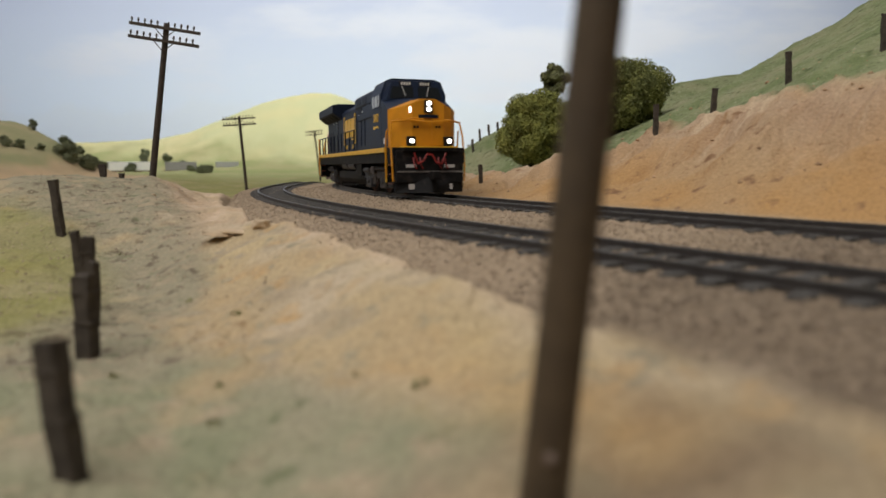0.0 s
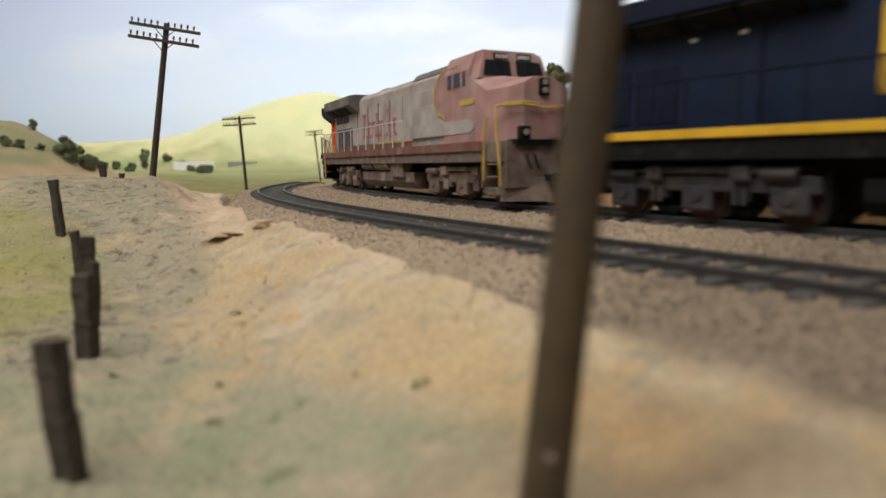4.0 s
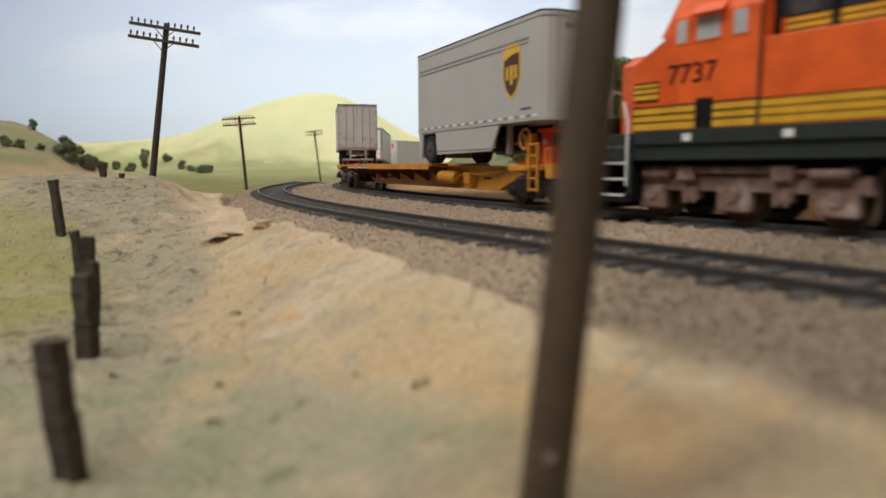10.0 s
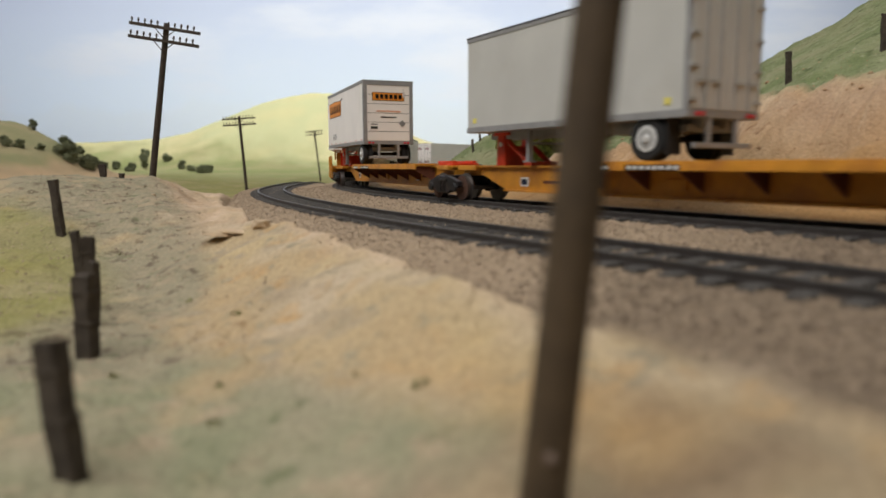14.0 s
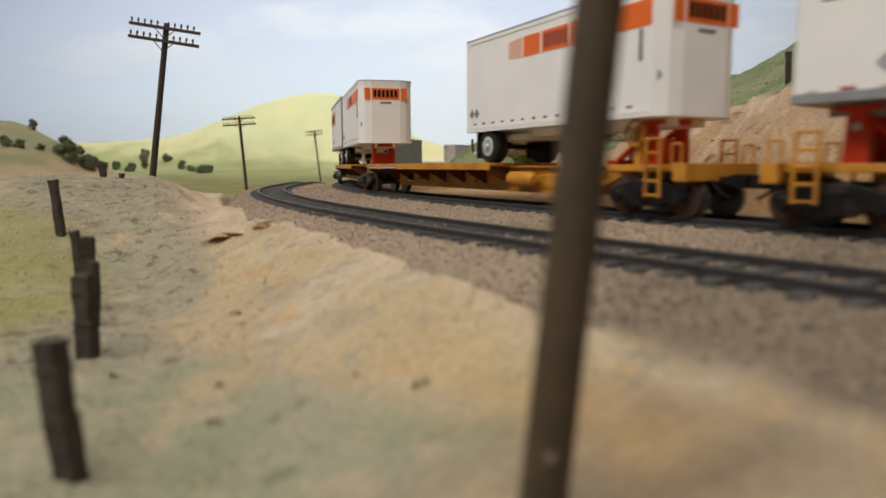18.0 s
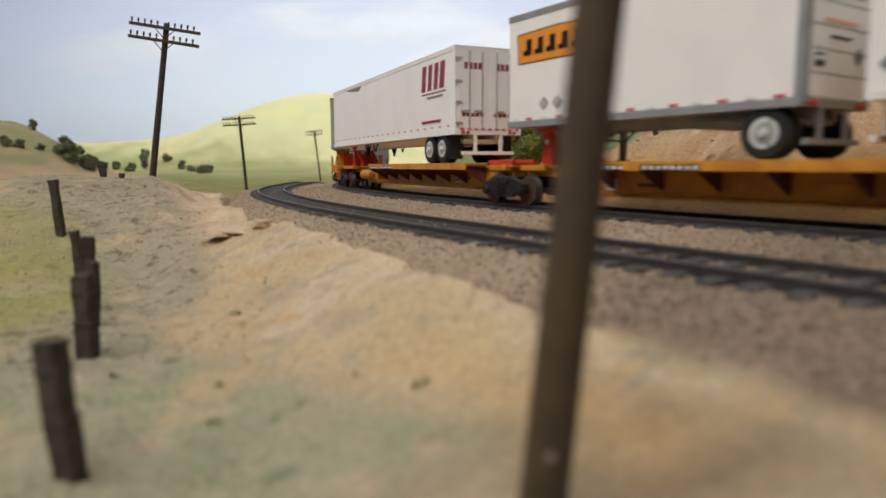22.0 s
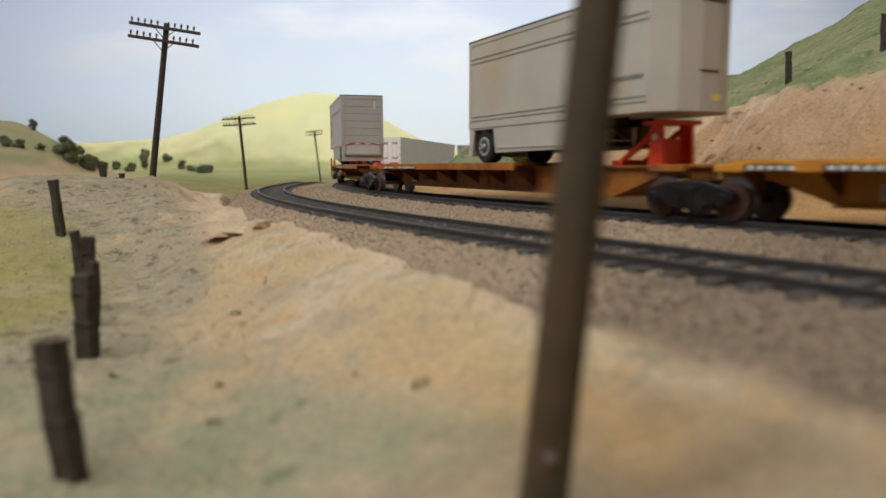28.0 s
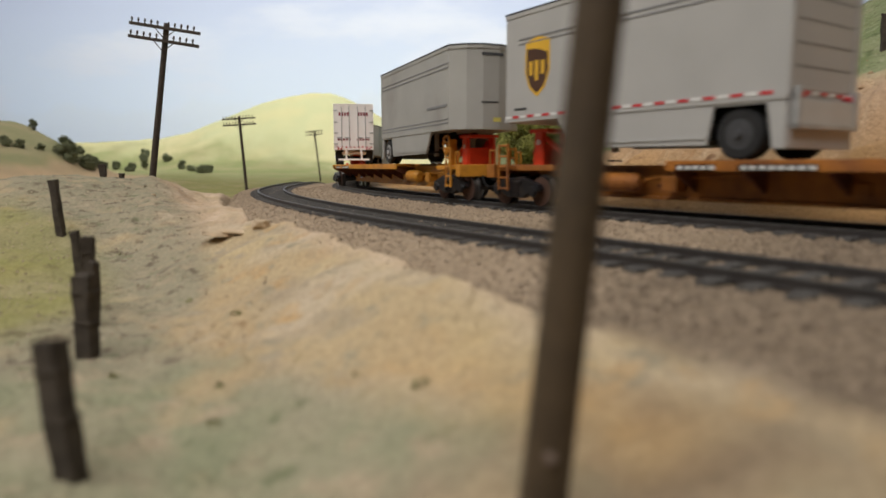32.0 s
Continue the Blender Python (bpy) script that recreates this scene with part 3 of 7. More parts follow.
# ---- ballast stones and loose rocks ----
M_STONE = mat("ballast_stone", (0.38, 0.29, 0.20), 0.95, 0, 0.25, 700, second=(0.29, 0.22, 0.155), second_scale=500, second_low=0.4, second_high=0.6)
M_OLDSTONE = mat("grimy_ballast_stone", (0.245, 0.187, 0.13), 0.95, 0, 0.3, 700, second=(0.17, 0.128, 0.092), second_scale=500, second_low=0.4, second_high=0.6)
M_PEBBLE = mat("soil_pebble", (0.42, 0.34, 0.24), 0.95, 0, 0.3, 500, second=(0.27, 0.205, 0.14), second_scale=300, second_low=0.4, second_high=0.6)
M_ROCK = mat("pale_tan_rock", (0.52, 0.40, 0.27), 0.95, 0, 0.2, 200, 0.0005, 600, second=(0.42, 0.30, 0.18), second_scale=90)

M_RUBBLE = mat("crumbled_orange_rock", (0.40, 0.26, 0.15), 0.95, 0, 0.3, 300, second=(0.28, 0.165, 0.09), second_scale=200)


def scatter(name, x, y, size, rng, material, label, category, lift=0.25):
    """Loose stones: uneven eight-sided pieces resting on the ground; one mesh."""
    z, _ = terrain(x, y)
    n = len(x)
    base = np.array([(1, 0, 0), (0, 1, 0), (-1, 0, 0), (0, -1, 0), (0, 0, 0.8), (0, 0, -0.8)], dtype=float)
    v = base[None] * (0.65 + 0.7 * rng.rand(n, 6, 1)) * size[:, None, None]
    a = rng.rand(n) * 6.283
    c, q = np.cos(a)[:, None], np.sin(a)[:, None]
    vx, vy = v[:, :, 0] * c - v[:, :, 1] * q, v[:, :, 0] * q + v[:, :, 1] * c
    pts = np.stack([vx + x[:, None], vy + y[:, None], v[:, :, 2] + (z + size * lift)[:, None]], -1).reshape(-1, 3) * K
    tri = np.array([(0, 1, 4), (1, 2, 4), (2, 3, 4), (3, 0, 4), (1, 0, 5), (2, 1, 5), (3, 2, 5), (0, 3, 5)])
    faces = (tri[None] + (np.arange(n) * 6)[:, None, None]).reshape(-1, 3)
    me = bpy.data.meshes.new(name)
    me.from_pydata(pts.tolist(), [], faces.tolist())
    me.materials.append(material)
    return tagged(new(name, me), label, category, kind="stuff")


def loose_stones():
    rng = np.random.RandomState(4)
    n = 40000
    s = -120 + 560 * rng.rand(n) ** 1.5
    d = rng.uniform(-24, 96, n)
    keep = ~((abs(abs(d) - 8.25) < 1.6) | (abs(abs(d - SPACING) - 8.25) < 1.6) | ((abs(d) < 14) & (rng.rand(n) < 0.6)) | ((abs(d - SPACING) < 14) & (rng.rand(n) < 0.6)))
    s, d = s[keep], d[keep]
    a = np.interp(s, PS, PA)
    x, y = np.interp(s, PS, PX) - np.sin(a) * d, np.interp(s, PS, PY) + np.cos(a) * d
    inside = (np.hypot(x, y) > 35) & (beside(x, y)[0] < soil_edge(s) + 85.5 + rng.normal(0, 1.2, len(x)))
    x, y = x[inside], y[inside]
    size = 0.26 + 0.32 * rng.rand(len(x)) ** 2
    _, s = beside(x, y)
    old = s + 30 * rng.rand(len(x)) < 22
    scatter("ballast", x[~old], y[~old], size[~old], rng, M_STONE, "loose tan ballast stones along the tracks", "ballast")
    scatter("ballast", x[old], y[old], size[old], rng, M_OLDSTONE, "loose grimy brown ballast stones along the tracks", "ballast")
    n = 6000
    x, y = rng.uniform(-260, 30, n), 70 + 330 * rng.rand(n) ** 0.8
    d, _ = beside(x, y)
    keep = (d > 103) & (np.hypot(x + 150, y - 260) < 190)
    x, y = x[keep], y[keep]
    scatter("pebbles", x, y, 0.2 + 0.4 * rng.rand(len(x)) ** 3, rng, M_PEBBLE, "small brown pebbles scattered over the soil bank", "pebbles", 0.1)
    n = 700
    s, d = rng.uniform(-60, 330, n), -rng.uniform(24, 150, n)
    a = np.interp(s, PS, PA)
    x, y = np.interp(s, PS, PX) - np.sin(a) * d, np.interp(s, PS, PY) + np.cos(a) * d
    scatter("rubble", x, y, 0.3 + 0.9 * rng.rand(n) ** 5, rng, M_RUBBLE, "small crumbled rock pieces on the cut face", "rubble", 0.0)


loose_stones()


def rock(x, y, wide, deep, tall, turn, seed, label):
    rng = random.Random(seed)
    bm = bmesh.new()
    bmesh.ops.create_icosphere(bm, subdivisions=3, radius=1)
    for v in bm.verts:
        n = noise.noise(v.co * 1.7 + Vector((seed, 0, 0))) * 0.35 + noise.noise(v.co * 5 + Vector((0, seed, 0))) * 0.10
        c = v.co.copy()
        m_ = max(abs(c.x), abs(c.y), abs(c.z))
        c = c.lerp(c / m_, 0.55) * (1 + n)
        v.co = Vector((c.x * wide / 2, c.y * deep / 2, c.z * tall / 2))
    ob = put("rock", bm, M_ROCK)
    ob.matrix_basis = pose(x * K, y * K, (height(x, y) + tall * 0.18) * K, rng.uniform(-6, 6), rng.uniform(-6, 6), turn)
    return tagged(ob, label, "rock", "rocks on the soil bank")


rock(-54.2, 195.2, 5.2, 4.2, 3.4, 20, 2, "small pale tan stone at the edge of the ballast")
rock(-64.1, 197.0, 17.0, 9.0, 2.2, -8, 6, "broken crust of pale tan soil with a shadowed edge")
rock(-125, 284, 1.7, 1.2, 0.9, 10, 9, "tiny pale stone chip on the mound")


def tuft(x, y, r, seed):
    me = foliage([(0, 0, r * 0.3, r, 0.7), (r * 0.5, 0.3 * r, r * 0.2, r * 0.7, 0.7)], 0.4, 900, seed)
    ob = new("grass_tuft", me)
    me.materials.append(M_TUFT)
    ob.matrix_basis = pose(x * K, y * K, height(x, y) * K)
    return tagged(ob, "small dull green foam grass tuft on the soil", "grass tuft", "grass tufts on the soil")


TUFTS = [(-33, 93, 0.9), (-30, 82, 0.8), (-22, 97, 0.6), (-41, 128, 0.9), (-3, 80, 1.0), (-60, 152, 1.0), (-95, 176, 1.1), (-102, 205, 1.2), (-52, 100, 0.8), (-12, 88, 0.7)]

# ---- poles and posts ----
def telegraph_pole(x, y, tall, lean_x, lean_y, turn, radius, label, arms=True, wood=None):
    z = height(x, y)
    t = thing("telegraph_pole", label, "telegraph pole", "telegraph poles beside the track")
    bm = bmesh.new()
    tube(bm, (0, 0, -8), (0, 0, tall), radius, 12, radius * 0.8)
    put("pole", bm, wood or M_POLE, t)
    if arms:
        for k in (0.0, 6.4):
            arm = put("crossarm", boxes((-17.5, 17.5, -radius - 1.1, -radius + 0.5, tall - 3.5 - k, tall - 2.0 - k), bevel=0.2), M_POLE, t)
            for i in range(10):
                u = -16.4 + i * 3.15 + (2.2 if i > 4 else 0)
                bm = bmesh.new()
                tube(bm, (u, -radius - 0.3, tall - 2.2 - k), (u, -radius - 0.3, tall - 0.4 - k), 0.32, 6)
                tube(bm, (u, -radius - 0.3, tall - 1.0 - k), (u, -radius - 0.3, tall + 0.4 - k), 0.62, 8, 0.4)
                put("insulator", bm, M_POLE, arm)
            put("brace", tubes(((-5, -radius - 0.4, tall - 3.2 - k), (0, -radius - 0.4, tall - 8 - k), 0.25), ((5, -radius - 0.4, tall - 3.2 - k), (0, -radius - 0.4, tall - 8 - k), 0.25)), M_POLE, arm)
    t.matrix_basis = pose(x * K, y * K, z * K, lean_x, lean_y, turn)
    return t


telegraph_pole(-151.5, 344, 80, 0, 8.4, 4, 1.75, "dark brown wooden telegraph pole with two crossarms on the mound")
telegraph_pole(-212, 712, 80, 0, -3.6, 3, 1.75, "dark brown wooden telegraph pole with two crossarms by the field")
telegraph_pole(-259, 1400, 108, 0, -6, 3, 1.9, "small dark telegraph pole with two crossarms far off")
telegraph_pole(7.7, 50, 120, 0, 5.2, 0, 2.05, "plain brown wooden pole close beside the track", arms=False, wood=M_POLENEAR)


NAIL = (8.2, 47.95, -9.1)
nail = bmesh.new()
bmesh.ops.create_uvsphere(nail, u_segments=12, v_segments=8, radius=0.5)
nail_head = tagged(put("nail_head", nail, M_DUSTSHADE), "dull brown round nail head in the brown wooden pole", "nail")
nail_head.matrix_basis = pose(NAIL[0] * K, NAIL[1] * K, NAIL[2] * K)


def fence_post(x, y, tall, lean_x, lean_y, wide, label, notch=False):
    z = height(x, y)
    t = thing("fence_post", label, "fence post", "weathered fence posts")
    bm = bmesh.new()
    w = wide / 2
    box(bm, -w, w, -w * 0.8, w * 0.8, -5, tall, 0.25)
    bmesh.ops.subdivide_edges(bm, edges=[e for e in bm.edges if abs(e.verts[0].co.z - e.verts[1].co.z) > 3], cuts=5)
    rng = random.Random(int(x * 7 + y))
    for v in bm.verts:
        v.co.x += rng.uniform(-0.22, 0.22)
        v.co.y += rng.uniform(-0.22, 0.22)
        if v.co.z > tall - 0.6:
            v.co.z += rng.uniform(-0.5, 0.3)
    put("stake", bm, M_POST, t)
    if notch:
        for k in (0.42, 0.78):
            put("wire_wrap", boxes((-w - 0.2, w + 0.2, -w * 0.8 - 0.2, w * 0.8 + 0.2, tall * k, tall * k + 0.5), bevel=0.15), M_POST, t)
    t.matrix_basis = pose(x * K, y * K, z * K, lean_x, lean_y, rng.uniform(-15, 15))
    return t


POSTS = [
    (-40.0, 67, 15.2, 0, -6.0, 2.7, True), (-63.5, 114, 15, 0, 1, 3.2, True), (-75.5, 138, 14, 0, 3, 2.6, False), (-81, 148, 17, 0, 1, 2.6, True), (-94, 168, 15.5, 0, -3, 2.0, False),
    (-127.5, 218, 18.5, 0, -4.5, 2.5, False), (-184, 358, 9, 0, -2, 3.2, False), (-178, 366, 6, 0, 0, 2.4, False)]
for x, y, tall, lx, ly, wide, notch in POSTS:
    fence_post(x, y, tall, lx, ly, wide, "dark weathered wooden fence post on the soil bank", notch)
for x, y, tall, ly in ((150.2, 291.7, 13.3, -3), (113.4, 280.0, 9.4, 2), (98.6, 308.3, 13.0, -1), (169.3, 259.4, 13.8, -2), (22.3, 386.8, 10.7, -2), (10.9, 419.1, 9.4, -2), (28, 610, 12, -4), (36, 640, 11, -4), (46, 660, 11, -4), (56, 675, 9, -4)):
    fence_post(x, y, tall, 0, ly, 2.1, "dark weathered wooden fence post along the top of the cut", False)


# ---- plants ----
M_LEAF = mat("olive_foliage", (0.27, 0.27, 0.065), 0.9, 0, 0.35, 260, second=(0.19, 0.20, 0.05), second_scale=110, second_low=0.42, second_high=0.6)
M_LEAF2 = mat("dark_olive_foliage", (0.18, 0.185, 0.09), 0.9, 0, 0.35, 260, second=(0.19, 0.19, 0.08), second_scale=110, second_low=0.45, second_high=0.65)
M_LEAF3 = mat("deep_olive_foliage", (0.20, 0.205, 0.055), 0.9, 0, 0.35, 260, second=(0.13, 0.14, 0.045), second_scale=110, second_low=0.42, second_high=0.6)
M_SHRUB = mat("dull_shrub_foliage", (0.15, 0.16, 0.085), 0.95, 0, 0.3, 60)
M_BARK = mat("grey_brown_bark", (0.10, 0.075, 0.055), 0.9, 0, 0.3, 500, 0.0002, 1500)


def foliage(lobes, leaf, per_lobe, seed):
    """Many small leaf flakes set over rounded lobes; one mesh."""
    rng = np.random.RandomState(seed)
    verts = []
    for cx, cy, cz, r, sq in lobes:
        n = int(per_lobe * (r / 8.0) ** 2)
        d = rng.normal(size=(n, 3))
        d /= np.linalg.norm(d, axis=1)[:, None]
        rad = r * (0.40 + 0.95 * rng.rand(n) ** 0.8)
        c = d * rad[:, None] * np.array([1, 1, sq]) + np.array([cx, cy, cz])
        a = rng.normal(size=(n, 3))
        a -= (a * d).sum(1)[:, None] * d * 0.25
        a /= np.linalg.norm(a, axis=1)[:, None]
        b = np.cross(d + 0.6 * rng.normal(size=(n, 3)), a)
        size = leaf * (0.6 + 0.8 * rng.rand(n))[:, None]
        verts.append(np.stack([c - a * size, c + b * size * 0.7, c + a * size, c - b * size * 0.7], 1).reshape(-1, 3))
    pts = np.concatenate(verts) * K
    n = len(pts)
    me = bpy.data.meshes.new("crown")
    me.vertices.add(n)
    me.vertices.foreach_set("co", pts.ravel())
    me.loops.add(n)
    me.loops.foreach_set("vertex_index", np.arange(n, dtype=np.int32))
    me.polygons.add(n // 4)
    me.polygons.foreach_set("loop_start", np.arange(0, n, 4, dtype=np.int32))
    me.update()
    return me


def tree(x, y, wide, tall, stem, label, leaf_mat, seed, name="tree", leaf=1.3, per=260, lobes_n=22, low=0.16, fat=1.0):
    z = height(x, y)
    t = thing(name, label, "tree" if name == "tree" else "bush")
    rng = random.Random(seed)
    bm = bmesh.new()
    tube(bm, (0, 0, -6), (0.6, 0, tall * 0.45), stem, 8, stem * 0.6)
    put("trunk", bm, M_BARK, t)
    lobes = []
    for k in range(lobes_n):
        a = rng.uniform(0, 2 * math.pi)
        q = rng.random()
        zz = tall * (low + (0.88 - low) * q)
        spread = wide * 0.5 * math.sin(math.pi * (0.18 + 0.72 * q)) ** 0.8 * rng.uniform(0.2, 0.95)
        r = wide * rng.uniform(0.07, 0.17) * fat
        lobes.append((math.cos(a) * spread, math.sin(a) * spread, zz, r, 0.85))
    for k, lb in enumerate(lobes[:6]):
        put("limb", wire([(0.4, 0, tall * (0.12 + 0.04 * k)), (lb[0] * 0.5, lb[1] * 0.5, lb[2] * 0.7), (lb[0], lb[1], lb[2])], stem * 0.28, 5), M_BARK, t)
    crown = new("crown", foliage(lobes, leaf, per, seed))
    crown.data.materials.append(leaf_mat)
    crown.parent = t
    t.matrix_basis = pose(x * K, y * K, z * K)
    return t


tree(64, 470, 50, 52, 2.6, "rounded olive-green model tree at the foot of the hill", M_LEAF, 3, leaf=0.62, per=2600, lobes_n=130)
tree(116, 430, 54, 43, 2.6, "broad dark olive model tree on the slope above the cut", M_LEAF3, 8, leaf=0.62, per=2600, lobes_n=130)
tree(101, 600, 24, 50, 1.3, "small olive model tree on the hill top", M_LEAF2, 12, per=1500, lobes_n=34, low=0.42)
M_TUFT = mat("dull_green_tuft", (0.25, 0.235, 0.115), 0.95, 0, 0.3, 400)
for k, (x, y, r) in enumerate(TUFTS):
    tuft(x, y, r, 300 + k)
BUSHES = [(-865, 1315, 19, 18), (-849, 1333, 18, 17), (-904, 1471, 15, 25), (-848, 1485, 22, 20), (-797, 1414, 40, 40), (-777, 1448, 35, 27), (-771, 1496, 23, 19), (-1386, 2808, 36, 36), (-1135, 2402, 33, 28),
          (-1210, 2694, 41, 88), (-1178, 2831, 40, 38), (-1024, 2597, 32, 34), (-812, 2263, 48, 28), (-833, 1519, 20, 17), (-833, 1375, 16, 13), (-911, 2390, 29, 19)]
for k, (x, y, w_, h_) in enumerate(BUSHES):
    tree(x, y, w_, h_, 1.0, "small dark green shrub on the far grassy hill", M_SHRUB, 100 + k, "shrub", leaf=1.5, per=420, lobes_n=14, low=0.1, fat=1.7)

# ---- the train ----
MOVES = []
TURNS = []
ROLLS = []


def ride(ob, s_front, s_rear, s_mid=None, flip=False):
    """Let a thing ride on the far track, between two trucks at these places of the train; s_mid is its own middle."""
    MOVES.append((ob, s_front, s_rear, (s_front + s_rear) / 2 if s_mid is None else s_mid, flip))
    return ob


def ride_turn(s_front, s_rear, t):
    go = s_at(t)
    ax, ay, _ = on_path(s_front + go)
    bx, by, _ = on_path(s_rear + go)
    return ax, ay, bx, by, math.atan2(ay - by, ax - bx)


def ride_pose(s_front, s_rear, s_mid, flip, t):
    ax, ay, bx, by, turn = ride_turn(s_front, s_rear, t)
    u = (s_rear - s_mid) / (s_rear - s_front)
    go = s_at(t)
    za, zb = float(grade(s_front + go)), float(grade(s_rear + go))
    tip = math.degrees(math.atan2(za - zb, s_rear - s_front)) * (1 if flip else -1)
    return pose((bx + (ax - bx) * u) * K, (by + (ay - by) * u) * K, (zb + (za - zb) * u) * K, 0, tip, math.degrees(turn) + (180 if flip else 0))


def plan(outline, z0, z1, bevel=0.0):
    """An outline in x and y, drawn up along z."""
    bm = bmesh.new()
    a = [bm.verts.new((x, y, z0)) for x, y in outline]
    b = [bm.verts.new((x, y, z1)) for x, y in outline]
    bm.faces.new(a)
    bm.faces.new(b)
    k = len(a)
    for i in range(k):
        bm.faces.new((a[i], a[(i + 1) % k], b[(i + 1) % k], b[i]))
    bmesh.ops.recalc_face_normals(bm, faces=bm.faces)
    if bevel:
        bmesh.ops.bevel(bm, geom=list(bm.edges), offset=bevel, segments=2, affect="EDGES", profile=0.6)
    return bm


def disc(bm, x, y0, y1, z, r, sides=24, r2=None):
    return tube(bm, (x, y0, z), (x, y1, z), r, sides, r2)


def sheet(outline, y, thick=0.16):
    """A thin plate of any outline (x, z) on a side at y, facing outwards."""
    side = -1 if y < 0 else 1
    return prism(outline, y, y + side * thick)


def rect(x0, x1, z0, z1, skew=0.0):
    return [(x0, z0), (x1, z0), (x1 + skew, z1), (x0 + skew, z1)]


def letters(name, text, size, material, parent, at_pose, label=""):
    """Readable writing, cut from the built-in font as a thin plate."""
    cu = bpy.data.curves.new(name, "FONT")
    cu.body, cu.size, cu.extrude, cu.align_x = text, size * K, 0.1 * K, "CENTER"
    tmp = bpy.data.objects.new(name, cu)
    me = bpy.data.meshes.new_from_object(tmp)
    bpy.data.objects.remove(tmp)
    me.materials.clear()
    me.materials.append(material)
    ob = new(name, me)
    ob.parent = parent
    ob.matrix_basis = at_pose
    if label:
        ob["label"] = label
    return ob


def right_side(x, y, z):
    """A pose for writing on the side that faces -y."""
    return pose(x * K, y * K, z * K, 90, 0, 0)


def left_side(x, y, z):
    return pose(x * K, y * K, z * K, 90, 0, 180)


# Wheels and trucks -----------------------------------------------------------
WHEELSETS = {}


def wheelset_mesh(r):
    if r not in WHEELSETS:
        bm = bmesh.new()
        for side in (-1, 1):
            disc(bm, 0, side * 6.9, side * 7.5, 0, r + 0.85, 28)
            disc(bm, 0, side * 7.5, side * 9.4, 0, r, 28)
            disc(bm, 0, side * 9.4, side * 9.75, 0, r * 0.42, 16, r * 0.34)
        disc(bm, 0, -7, 7, 0, 0.9, 10)
        ob = put("wheelset", bm, [M_WHEEL, M_RUST])
        for f in ob.data.polygons:
            c = f.center / K
            rad = math.hypot(c.x, c.z)
            if abs(f.normal.y) > 0.7 and abs(c.y) > 9 and rad < r * 0.95:
                f.material_index = 1
        WHEELSETS[r] = ob.data
        bpy.data.objects.remove(ob)
    return WHEELSETS[r]


